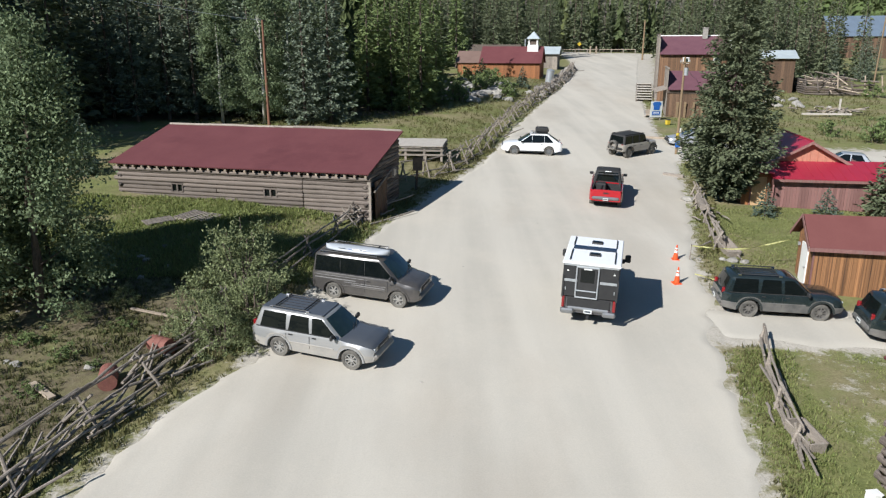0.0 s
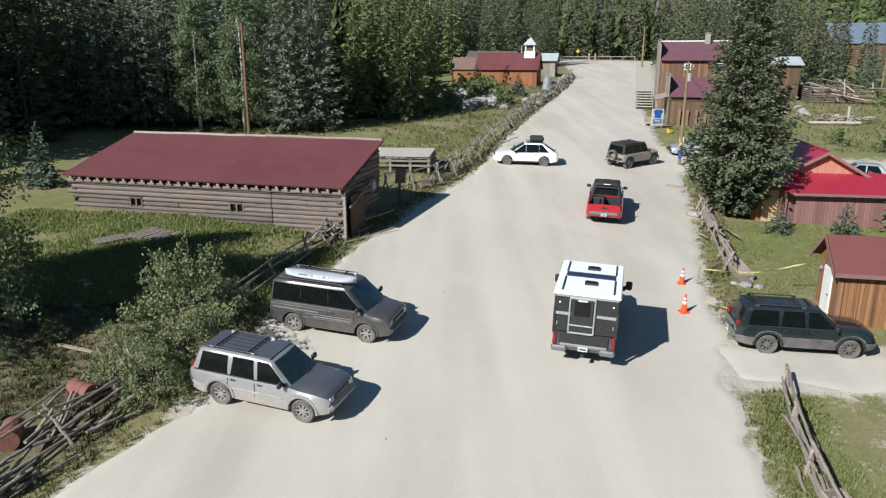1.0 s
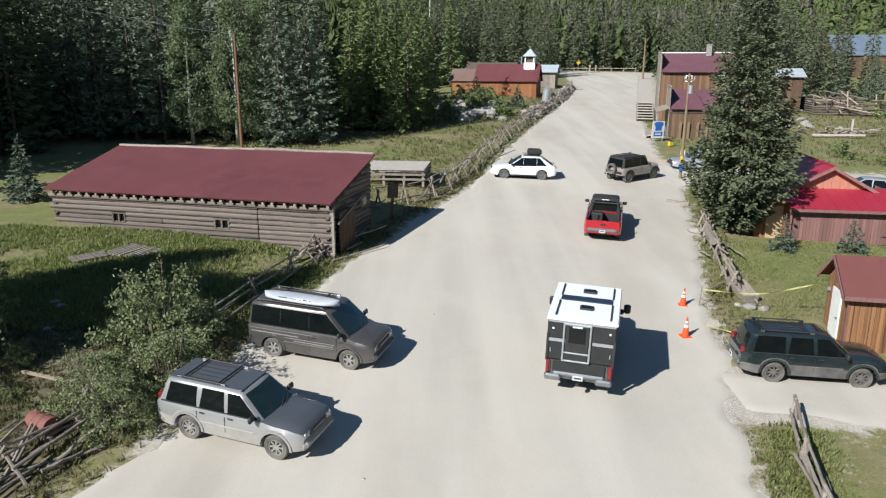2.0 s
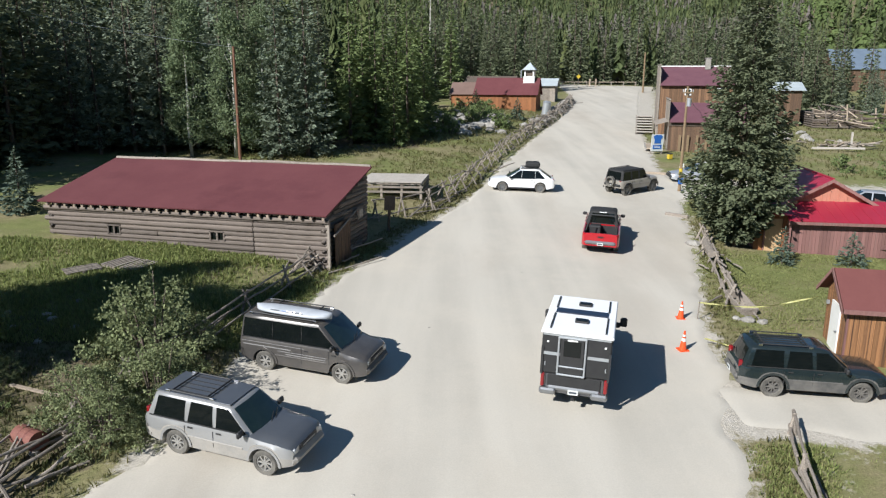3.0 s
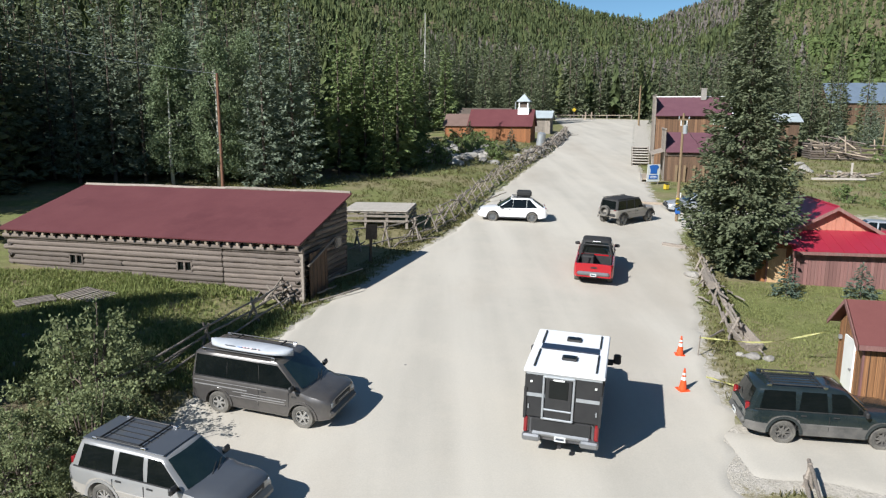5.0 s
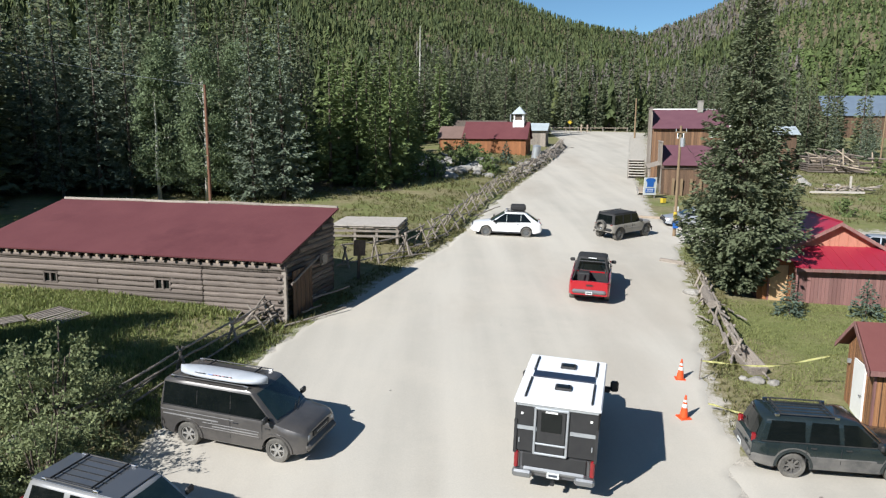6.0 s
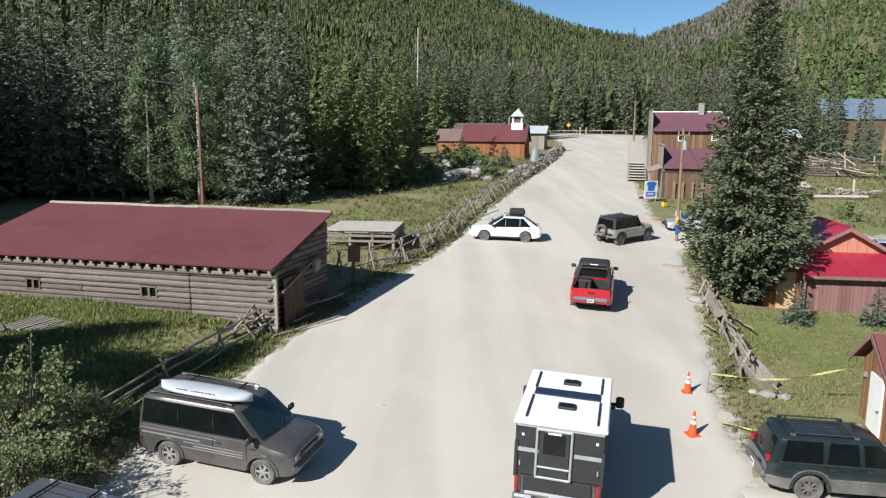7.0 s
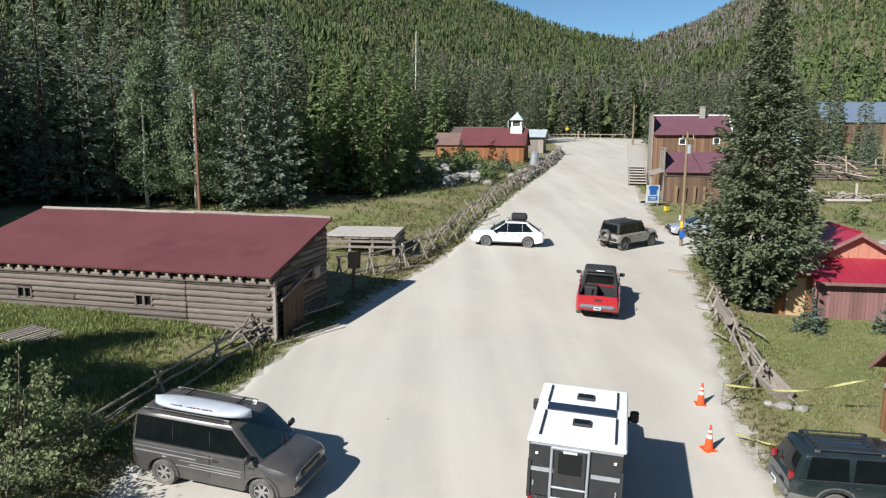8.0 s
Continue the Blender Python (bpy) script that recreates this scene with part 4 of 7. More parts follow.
# dark strip standing in for the shade under the eave
part("eave_shadow_board", boxes(((3.7, -0.08, 7.4 - Z1 - 0.35), (7.6, 0.06, 0.25))), M_BARK, low)
Z2 = gz(28, 92) - 0.3
tall = store("tall_store", 26.95, 92.0, -14, 8.2, 8.0, 11.0 - Z2, 2.1, 13.3 - Z2, "two-storey brown board store with a maroon roof and white trim", Z2, M_BOARD_MID)
part("ridge_trim", boxes(((4.2, 4.0, 13.1 - Z2 + 0.1), (8.6, 0.3, 0.12))), M_WHITE, tall, "white ridge trim")
part("rake_trim", boxes(((8.55, 1.75, 12.05 - Z2), (0.12, 4.95, 0.2), Matrix.Rotation(math.atan2(2.2, 4.45), 4, "X"))), M_WHITE, tall)
part("corner_trim", boxes(((0.02, -0.08, 4.0), (0.2, 0.12, 8.2))), M_WOOD_GREY, tall)
chim = part("chimney", boxes(((5.6, 3.4, 13.1 - Z2 + 0.35), (0.6, 0.6, 1.3))), M_STONE, tall, "pale stone chimney")
part("chimney_cap", boxes(((5.6, 3.4, 13.1 - Z2 + 1.02), (0.72, 0.72, 0.1))), M_STONE, chim)
for wx, wz in ((3.3, 4.3), (6.9, 4.4), (8.0 - 0.2, 3.4)):
    w_ = part("window", boxes(((wx, -0.06, wz + 1.2), (0.75, 0.08, 0.75))), M_WHITE, tall, "white framed window")
    part("pane", boxes(((wx, -0.105, wz + 1.2), (0.55, 0.02, 0.55))), M_GLASS_FRONT, w_)

# stairs of pale planks climbing beside the street
st = thing("board_steps", place(25.7, 92.5, gz(26.5, 94), 76), "flight of pale grey plank steps along the street", "stairs")
for i in range(7):
    part("step", boxes(((0.4 + i * 0.95, 0, 0.30 + i * 0.27), (0.5, 1.9, 0.09))), M_STEP, st)
    part("riser", boxes(((0.4 + i * 0.95 + 0.24, 0, 0.16 + i * 0.27), (0.06, 1.8, 0.2))), M_BARK, st)
for y in (-1.0, 1.0):
    bm = bmesh.new()
    box(bm, (3.3, y, 0.95), (6.9, 0.1, 0.2), Matrix.Rotation(-0.277, 4, "Y"))
    part("stringer", bm, M_WOOD_GREY, st)
walkway = thing("plank_walkway", place(23.0, 79.2, gz(23.2, 82) + 0.02, 76), "pale timber walkway beside the street", "walkway")
for i in range(28):
    part("plank", boxes(((i * 0.5, 0, 0.14), (0.46, 1.3, 0.08))), M_LOG_END, walkway)
part("kerb", boxes(((6.9, 0.72, 0.1), (14.2, 0.14, 0.26))), M_STONE, walkway)

# tall narrow cabin and the ruined log crib up the slope
plain_house("brown_cabin", 46.6, 107.5, -14, 4.6, 6, 5.2, 1.0, M_BOARD_DARK, M_ROOF_GREY, "tall brown cabin with a pale roof edge behind a spruce")
ruin = thing("ruined_log_cabin", place(52.0, 104.5, gz(56, 106) - 0.1, -8), "collapsed roofless log cabin with bare beams", "ruin")
for i in range(7):
    x_a, x_b = (0, rng.uniform(7, 11)) if i < 3 else (rng.uniform(0, 1.0), rng.uniform(2.5, 5)) if i % 2 else (rng.uniform(6, 7.5), rng.uniform(9, 10.5))
    part("log", bar((x_a, rng.uniform(-0.1, 0.1), 0.2 + i * 0.3), (x_b, rng.uniform(-0.3, 0.3), 0.2 + i * 0.3 + rng.uniform(-0.25, 0.15)), 0.14, 0.11, 7, 0.05, rng), M_BARK if i % 3 else M_LOG, ruin)
    part("log", bar((0, 0, 0.3 + i * 0.3), (0, 6, 0.3 + i * 0.3), 0.14, 0.12, 7), M_LOG, ruin)
    part("log", bar((0.2, 6, 0.3 + i * 0.3), (10.4 - 0.4 * i, 6.1, 0.3 + i * 0.3 + rng.uniform(-0.1, 0.1)), 0.14, 0.12, 7), M_BARK, ruin)
for x in (0.3, 4.6, 8.2, 10.6):
    part("post", bar((x, 0.1, 0), (x + rng.uniform(-0.5, 0.5), 0.3, rng.uniform(2.2, 3.3)), 0.11, 0.09, 7), M_LOG_END if x > 4 else M_LOG, ruin)
for i in range(16):
    a, b = rng.uniform(-1, 10), rng.uniform(-1, 12)
    part("fallen_beam", bar((a, rng.uniform(-1.5, 2), rng.uniform(0.1, 2.4)), (b, rng.uniform(0, 6), rng.uniform(1.2, 3.4)), 0.09, 0.07, 6), M_LOG_END if i % 3 == 0 else M_LOG, ruin, "")
debris = thing("timber_heap", place(41.5, 83.5, gz(44, 84), -6), "heap of grey beams and pale planks in the grass", "timber")
for i in range(26):
    a = rng.uniform(0, 6.5)
    part("beam", bar((a, rng.uniform(0, 5), rng.uniform(0.1, 0.7)), (a + rng.uniform(-2, 3.2), rng.uniform(0, 5), rng.uniform(0.1, 0.9)), 0.09, 0.08, 6), M_LOG_END if i % 4 == 0 else M_WOOD_GREY, debris)
part("plank", boxes(((2.6, -0.6, 0.25), (5.4, 0.3, 0.2))), M_STEP, debris, "bleached plank")
part("post", boxes(((5.0, 2.0, 0.9), (0.18, 0.18, 1.8))), M_STEP, debris)

# the corner of a dark log house beside the camera's start
nc = thing("dark_log_house", place(11.55, 16.2, gz(12, 15.5) - 0.2, -80), "dark weathered log house at the verge", "house")
for i in range(15):
    log_at(nc, (-0.15 - 0.1 * (i % 2), 0, 0.15 + i * 0.25), 7, 0.27)
    log_at(nc, (0, -0.1, 0.15 + i * 0.25), 5, 0.27, 90)
part("inner_wall", boxes(((3.5, 2.6, 1.9), (6.8, 5.0, 3.8))), M_BARK, nc)
slab(nc, "roof", [(-0.3, -0.4, 3.7), (7, -0.4, 3.7), (7, 2.6, 5.2), (-0.3, 2.6, 5.2)], 0.07, M_ROOF_RED)
slab(nc, "roof", [(-0.3, 2.6, 5.2), (7, 2.6, 5.2), (7, 5.6, 3.7), (-0.3, 5.6, 3.7)], 0.07, M_ROOF_RED)
wb = thing("white_crate", gslope(10.85, 15.5, 10) @ Matrix.Scale(0.62, 4), "small white plastic crate on the verge", "crate")
part("crate_body", boxes(((0, 0, 0.18), (0.5, 0.4, 0.36), None, 0.03)), M_WHITE, wb)
part("crate_lid", boxes(((0.02, 0, 0.39), (0.54, 0.44, 0.05), None, 0.02)), M_WHITE, wb)
# ---- vehicles ----
P_SILVER = paint("silver_car_paint", (0.33, 0.333, 0.335), 0.34, 0.2, 0.4)
# silver again, with the dark sky's reflection put into the colour
P_SILVER_SKY = paint("silver_paint_dark_sky_tone", (0.105, 0.115, 0.13), 0.28, 0.08, 0.4)
P_VAN = paint("charcoal_van_paint", (0.075, 0.07, 0.068), 0.35, 0.15, 0.35)
P_VAN_STRIPE = material("pale_grey_van_stripe", (0.24, 0.235, 0.23), rough=0.4, bump=0.05, bump_size=0)
P_GREEN = paint("very_dark_green_car_paint", (0.010, 0.018, 0.020), 0.18, 0.03)
P_DUSTY = material("dusty_lower_paint", (0.17, 0.16, 0.145), (0.06, 0.06, 0.058), rough=0.7, scale=1.5, bump=0.15, bump_size=0)
P_SILVER_LOW = material("dust_caked_silver_paint", (0.34, 0.315, 0.28), (0.25, 0.24, 0.22), rough=0.65, scale=1.5, bump=0.1, bump_size=0)
P_WHITE = paint("white_car_paint", (0.80, 0.80, 0.79), 0.25, 0.04)
P_RED = paint("bright_red_car_paint", (0.38, 0.006, 0.014), 0.25, 0.02)
P_TAN = paint("sand_grey_car_paint", (0.25, 0.23, 0.20), 0.4, 0.15)
P_SLATE = paint("slate_car_paint", (0.05, 0.052, 0.058), 0.35, 0.15)
P_CARSILVER = paint("light_silver_car_paint", (0.5, 0.52, 0.55), 0.3, 0.05, 0.5)
M_SOFT = material("black_canvas", (0.016, 0.016, 0.017), (0.025, 0.025, 0.025), rough=0.8, bump=0.2)
M_GEL = material("white_roof_sheet", (0.80, 0.81, 0.82), (0.74, 0.75, 0.76), rough=0.4, scale=0.8, bump=0.05, bump_size=0)
M_SOLAR = material("dark_solar_panel", (0.012, 0.016, 0.03), (0.02, 0.025, 0.04), rough=0.15, bump=0.05, bump_size=0, coat=0.5)
WHEELS = {}


def lathe(bm, prof, n=22, caps=True):
    """Turn (radius, y) points round the y axis."""
    rings = [[bm.verts.new((r * math.cos(2 * math.pi * i / n), y, r * math.sin(2 * math.pi * i / n))) for i in range(n)] for r, y in prof]
    for a, b in zip(rings, rings[1:]):
        for i in range(n):
            bm.faces.new((a[i], a[(i + 1) % n], b[(i + 1) % n], b[i]))
    if caps:
        bm.faces.new(list(reversed(rings[0])))
        bm.faces.new(rings[-1])
    bmesh.ops.recalc_face_normals(bm, faces=bm.faces[:])
    return bm


def wheel_meshes(r, w, rim_mat, spokes):
    key = (r, w, rim_mat.name, spokes)
    if key not in WHEELS:
        h = w / 2
        ri = r * 0.62
        tyre = to_mesh("tyre", lathe(bmesh.new(), [(ri, -h * 0.8), (ri * 1.08, -h), (r * 0.93, -h), (r, -h * 0.72), (r, h * 0.72), (r * 0.93, h), (ri * 1.08, h), (ri, h * 0.8), (ri * 0.97, -h * 0.8)], 22, False), M_RUBBER, False)
        bm = lathe(bmesh.new(), [(ri * 0.99, -h * 0.75), (ri, h * 0.82), (ri * 0.92, h * 0.82), (ri * 0.86, h * 0.05), (r * 0.20, h * 0.05), (r * 0.18, h * 0.66), (r * 0.10, h * 0.72)])
        for k in range(spokes):
            a = 2 * math.pi * k / spokes
            box(bm, (ri * 0.5 * math.cos(a), h * 0.6, ri * 0.5 * math.sin(a)), (ri * 0.92, h * 0.22, ri * (1.5 / spokes)), Matrix.Rotation(-a, 4, "Y"))
        WHEELS[key] = (tyre, to_mesh("rim", bm, rim_mat, False))
    return WHEELS[key]


def vehicle(name, m, label, category, wb, fo, ro, width, base, hub, top, cab, colour, low=None, hood=None, roof=None, wheel_w=0.24, arch=0.07, bed=None, rim_mat=None, spokes=5, windows=(), doors=(), rails=None, crown=0.03, lamps="box", lamp_z=0.8, tail_z=0.9, grille=True, roof_mat=None, handle_z=0.93, mirror_x=None, low_share=0.5, arch_mat=None, bumper=None, bow=0.10, glass_rear=True, plate_z=0.55):
    """A road vehicle. x forward from the middle of the wheelbase, z up from the road. top: (x, z) of the line over bonnet and waist;
    cab: (rear foot, rear roof, front roof, front foot, roof height, foot half width, roof half width)."""
    car = thing(name, m, label, category)
    low, hood, roof_mat, rim_mat = low or colour, hood or colour, roof_mat or colour, rim_mat or M_RIM
    bumper = bumper or M_BLACK
    xr, xf = -wb / 2, wb / 2
    x0, x1 = xr - ro, xf + fo
    ra = hub + arch
    xs = sorted(set([round(v, 3) for v in np.linspace(x0, x1, 70)] + ([bed[0], bed[0] + 0.005, bed[1], bed[1] - 0.005] if bed else [])))
    tx, tz = [a for a, _ in top], [b for _, b in top]

    def section(x):
        zt = float(np.interp(x, tx, tz))
        d = min(x - x0, x1 - x)
        hw = width / 2 * (1 - 0.13 * max(0.0, 1 - d / 0.42) ** 2.4)
        zb = base + 0.10 * max(0.0, 1 - d / 0.5)
        for xw in (xr, xf):
            if abs(x - xw) < ra:
                zb = max(zb, hub + math.sqrt(ra * ra - (x - xw) ** 2))
        zb = min(zb, zt - 0.16)
        in_bed = bed and bed[0] < x < bed[1]
        zm = zb + (zt - zb) * 0.45
        soft = step01((x - cab[3]) / 0.3) if not bed else 0.6 * step01((x - cab[3]) / 0.3)
        pts = [(hw * 0.95, zb), (hw * 0.99, zb + 0.03), (hw, zm), (hw * 0.985, zt - 0.09 - 0.07 * soft), (hw * (0.955 - 0.025 * soft), zt - 0.02 - 0.04 * soft), (hw * (0.90 - 0.09 * soft), zt - 0.005 * soft)]
        pts += [(hw * 0.87, bed[2]), (0, bed[2])] if in_bed else [(hw * 0.55, zt + crown * 0.75), (0, zt + crown)]
        return pts

    groups = {"body": (bmesh.new(), colour), "sill": (bmesh.new(), low), "bonnet": (bmesh.new(), hood)}
    secs = [(x, section(x)) for x in xs]
    for (xa, pa), (xb, pb) in zip(secs, secs[1:]):
        for s in (1, -1):
            for k in range(7):
                which = "sill" if k < 2 and low is not colour else "body"
                if k >= 4 and xa >= cab[3] - 0.12 and hood is not colour:
                    which = "bonnet"
                b = groups[which][0]
                q = [(xa, s * pa[k][0], pa[k][1]), (xb, s * pb[k][0], pb[k][1]), (xb, s * pb[k + 1][0], pb[k + 1][1]), (xa, s * pa[k + 1][0], pa[k + 1][1])]
                b.faces.new([b.verts.new(v) for v in (q if s > 0 else reversed(q))])
        b = groups["body"][0]
        q = [(xa, pa[0][0], pa[0][1]), (xa, -pa[0][0], pa[0][1]), (xb, -pb[0][0], pb[0][1]), (xb, pb[0][0], pb[0][1])]
        b.faces.new([b.verts.new(v) for v in q])
    for x, p in (secs[0], secs[-1]):
        b = groups["body"][0]
        ring = [(x, a, z) for a, z in p] + [(x, -a, z) for a, z in reversed(p[:-1])]
        b.faces.new([b.verts.new(v) for v in ring])
    for n_, (b, mt) in groups.items():
        if b.faces:
            bmesh.ops.remove_doubles(b, verts=b.verts[:], dist=0.0008)
            bmesh.ops.recalc_face_normals(b, faces=b.faces[:])
            softened(part(n_, b, mt, car))
        else:
            b.free()
    body = [o for o in car.children if o.name.split(".")[0] == "body"][0]
    part("underbody", boxes((((x0 + x1) / 2, 0, base + 0.12), (x1 - x0 - 0.5, width * 0.62, 0.3))), M_BLACK, car)
    # cabin
    crb, crt, cft, cfb, zr, hb, ht = cab
    zb_ = float(np.interp((crb + cfb) / 2, tx, tz)) - 0.03

    def on_front(f, s):
        return Vector((cfb + (cft - cfb) * f + bow * (1 - s * s) * (1 - 0.6 * f), s * (hb + (ht - hb) * f) * 0.985, zb_ + (zr - zb_) * f))

    def on_rear(f, s):
        return Vector((crb + (crt - crb) * f - 0.05 * (1 - s * s), s * (hb + (ht - hb) * f) * 0.985, zb_ + (zr - zb_) * f))

    def on_side(x, f, s):
        return Vector((x, s * (hb + (ht - hb) * f + 0.02 * math.sin(math.pi * f)), zb_ + (zr - zb_) * f))

    bm = bmesh.new()
    rows = []
    for f in (0.0, 0.25, 0.5, 0.75, 0.93, 1.0):
        inset = 0.0 if f < 0.95 else 0.035
        ring = [on_front(f, s) for s in (0.9, 0.5, 0, -0.5, -0.9)]
        xa, xb = crb + (crt - crb) * f, cfb + (cft - cfb) * f
        ring += [on_side(xb - 0.06 - (xb - xa - 0.12) * k / 4, f, -1) for k in range(5)]
        ring += [on_rear(f, s) for s in (-0.9, 0, 0.9)]
        ring += [on_side(xa + 0.06 + (xb - xa - 0.12) * k / 4, f, 1) for k in range(5)]
        c = Vector(((xa + xb) / 2, 0, 0))
        rows.append([bm.verts.new(Vector((c.x + (v.x - c.x) * (1 - inset), v.y * (1 - inset), v.z))) for v in ring])
    last = rows[-1]
    cx = (crt + cft) / 2
    rows.append([bm.verts.new(Vector((cx + (v.co.x - cx) * 0.75, v.co.y * 0.7, zr + 0.035))) for v in last])
    for a, b in zip(rows, rows[1:]):
        for i in range(len(a)):
            bm.faces.new((a[i], b[i], b[(i + 1) % len(a)], a[(i + 1) % len(a)]))
    bm.faces.new(rows[-1])
    bmesh.ops.recalc_face_normals(bm, faces=bm.faces[:])
    cabin = softened(part("cabin", bm, roof_mat, car), 40)

    def pane(fn, name_, mat_, n=5, f0=0.08, f1=0.92, side=0.9, lift=(0, 0, 0)):
        b = bmesh.new()
        g = [[b.verts.new(fn(f, s) + Vector(lift)) for s in np.linspace(-side, side, n)] for f in (f0, (f0 + f1) / 2, f1)]
        for r_ in range(2):
            for i in range(n - 1):
                b.faces.new((g[r_][i], g[r_][i + 1], g[r_ + 1][i + 1], g[r_ + 1][i]))
        bmesh.ops.recalc_face_normals(b, faces=b.faces[:])
        bmesh.ops.solidify(b, geom=b.faces[:], thickness=0.008)
        part(name_, b, mat_, cabin)

    pane(on_front, "windscreen", M_GLASS_FRONT, lift=(0.014, 0, 0.012))
    if glass_rear:
        pane(on_rear, "rear_window", M_GLASS, f0=0.12, f1=0.86, side=0.82, lift=(-0.014, 0, 0.008))
    for s in (1, -1):
        for a0, a1, b1, b0 in windows:
            b = bmesh.new()
            pts = [on_side(a0, 0.07, s), on_side(a1, 0.07, s), on_side(b1, 0.90, s), on_side(b0, 0.90, s)]
            plate(b, [p + Vector((0, s * 0.002, 0)) for p in pts], 0.016, (0, s, 0.25))
            part("side_window", b, M_GLASS, cabin, "dark tinted window")
        part("belt_moulding", boxes((((crb + cfb) / 2 - 0.05, s * (hb + 0.012), zb_ + 0.035), (cfb - crb - 0.35, 0.02, 0.03))), M_BLACK, body)
        part("side_moulding", boxes((((x0 + x1) / 2, s * width / 2 * 0.998, base + 0.36), (wb - 2 * ra - 0.06, 0.03, 0.06), None, 0.01)), low, body)
        for dx in doors:
            part("door_gap", boxes(((dx, s * (width / 2 * 0.995), (base + zb_) / 2 + 0.08), (0.014, 0.016, zb_ - base - 0.26))), M_BLACK, body)
            part("door_handle", boxes(((dx + 0.18, s * width / 2 * 0.995, handle_z), (0.15, 0.035, 0.035))), M_BLACK, body)
        mx = cfb - 0.22 if mirror_x is None else mirror_x
        part("wing_mirror", boxes(((mx, s * (hb + 0.17), zb_ + 0.14), (0.11, 0.25, 0.18), None, 0.04)), M_BLACK, car)
        # lamps
        lw = 0.13 if lamps == "box" else 0.09
        part("headlamp", boxes(((x1 - 0.075, s * (width / 2 * 0.64), lamp_z), (0.14, width * 0.17, lw), Matrix.Rotation(-s * 0.22, 4, "Z"), 0.02)), M_CLEAR_LAMP, car)
        part("indicator", boxes(((x1 - 0.17, s * (width / 2 * 0.835), lamp_z - 0.01), (0.13, 0.09, lw), Matrix.Rotation(-s * 0.5, 4, "Z"), 0.01)), M_AMBER, car)
        part("tail_lamp", boxes(((x0 + 0.07, s * (width / 2 * 0.70), tail_z), (0.12, 0.15, 0.34 if lamps == "box" else 0.18), Matrix.Rotation(s * 0.15, 4, "Z"), 0.02)), M_RED_LAMP, car)
        tyre, rim = wheel_meshes(hub, wheel_w, rim_mat, spokes)
        for xw in (xr, xf):
            wm = Matrix.Translation((xw, s * (width / 2 - wheel_w * 0.58), hub)) @ (Matrix() if s > 0 else Matrix.Rotation(math.pi, 4, "Z"))
            wh = new("wheel", tyre)
            wh.parent, wh.matrix_basis = car, wm
            part("rim", rim, None, wh, "")
            if arch_mat:
                b = bmesh.new()
                n = 12
                for i in range(n):
                    a0, a1 = math.pi * i / n, math.pi * (i + 1) / n
                    q0, q1 = (ra + 0.0), (ra + 0.07)
                    pts = [(xw + q0 * math.cos(a0), s * width / 2 * 0.985, hub + q0 * math.sin(a0)), (xw + q1 * math.cos(a0), s * width / 2 * 0.985, hub + q1 * math.sin(a0)), (xw + q1 * math.cos(a1), s * width / 2 * 0.985, hub + q1 * math.sin(a1)), (xw + q0 * math.cos(a1), s * width / 2 * 0.985, hub + q0 * math.sin(a1))]
                    plate(b, pts, 0.035, (0, s, 0))
                part("wheel_arch_trim", b, arch_mat, car)
    zf = float(np.interp(x1 - 0.02, tx, tz))
    if grille:
        g = part("grille", boxes(((x1 - 0.01, 0, lamp_z), (0.08, width * 0.5, 0.16), None, 0.015)), M_BLACK, car)
        part("grille_bar", boxes(((x1 + 0.03, 0, lamp_z), (0.03, width * 0.34, 0.03))), M_STEEL, g)
    part("front_bumper", boxes(((x1 - 0.03, 0, base + 0.24), (0.26, width * 0.88, 0.26), None, 0.09)), bumper, car)
    part("rear_bumper", boxes(((x0 + 0.0, 0, base + 0.28), (0.2, width * 0.82, 0.2), None, 0.08)), bumper, car)
    np_ = part("number_plate", boxes(((x0 - 0.11, 0, base + 0.33 if plate_z is None else plate_z), (0.02, 0.31, 0.15))), M_PALE_PLATE, car)
    part("plate_marking", boxes(((x0 - 0.123, 0, base + 0.33 if plate_z is None else plate_z), (0.004, 0.22, 0.06))), M_DARK_BAR, np_)
    for s in (1, -1):
        part("wiper", bar((cfb + 0.10, s * 0.1 + 0.1, zb_ + 0.06), (cfb - 0.08, s * 0.1 + 0.5, zb_ + 0.15), 0.012, 0.01, 5), M_BLACK, cabin)
    if rails:
        ra0, ra1, cross, rail_mat = rails
        for s in (1, -1):
            part("roof_rail", bar((ra0, s * ht * 0.86, zr + 0.09), (ra1, s * ht * 0.86, zr + 0.09), 0.022, 0.022, 6), rail_mat, cabin)
            for x in (ra0, ra1):
                part("rail_foot", boxes(((x, s * ht * 0.86, zr + 0.055), (0.14, 0.06, 0.09), None, 0.015)), M_CHROME, cabin)
        for x in cross:
            part("cross_bar", bar((x, -ht * 0.86, zr + 0.1), (x, ht * 0.86, zr + 0.1), 0.024, 0.024, 6), M_BLACK, cabin)
        for y in np.linspace(-0.42, 0.42, 5):
            part("roof_rib", boxes((((ra0 + ra1) / 2, y, zr + 0.042), (ra1 - ra0 - 0.1, 0.03, 0.02))), M_BLACK, cabin)
    return car


def by_hub(front, rear, side, half):
    """The pose of a vehicle from its two hubs on one side (1: its left, -1: its right)."""
    f, r = Vector(front), Vector(rear)
    h = (f - r).normalized()
    left = Vector((-h.y, h.x))
    c = (f + r) / 2 - left * side * half
    return gslope(c.x, c.y, math.degrees(math.atan2(h.y, h.x)))


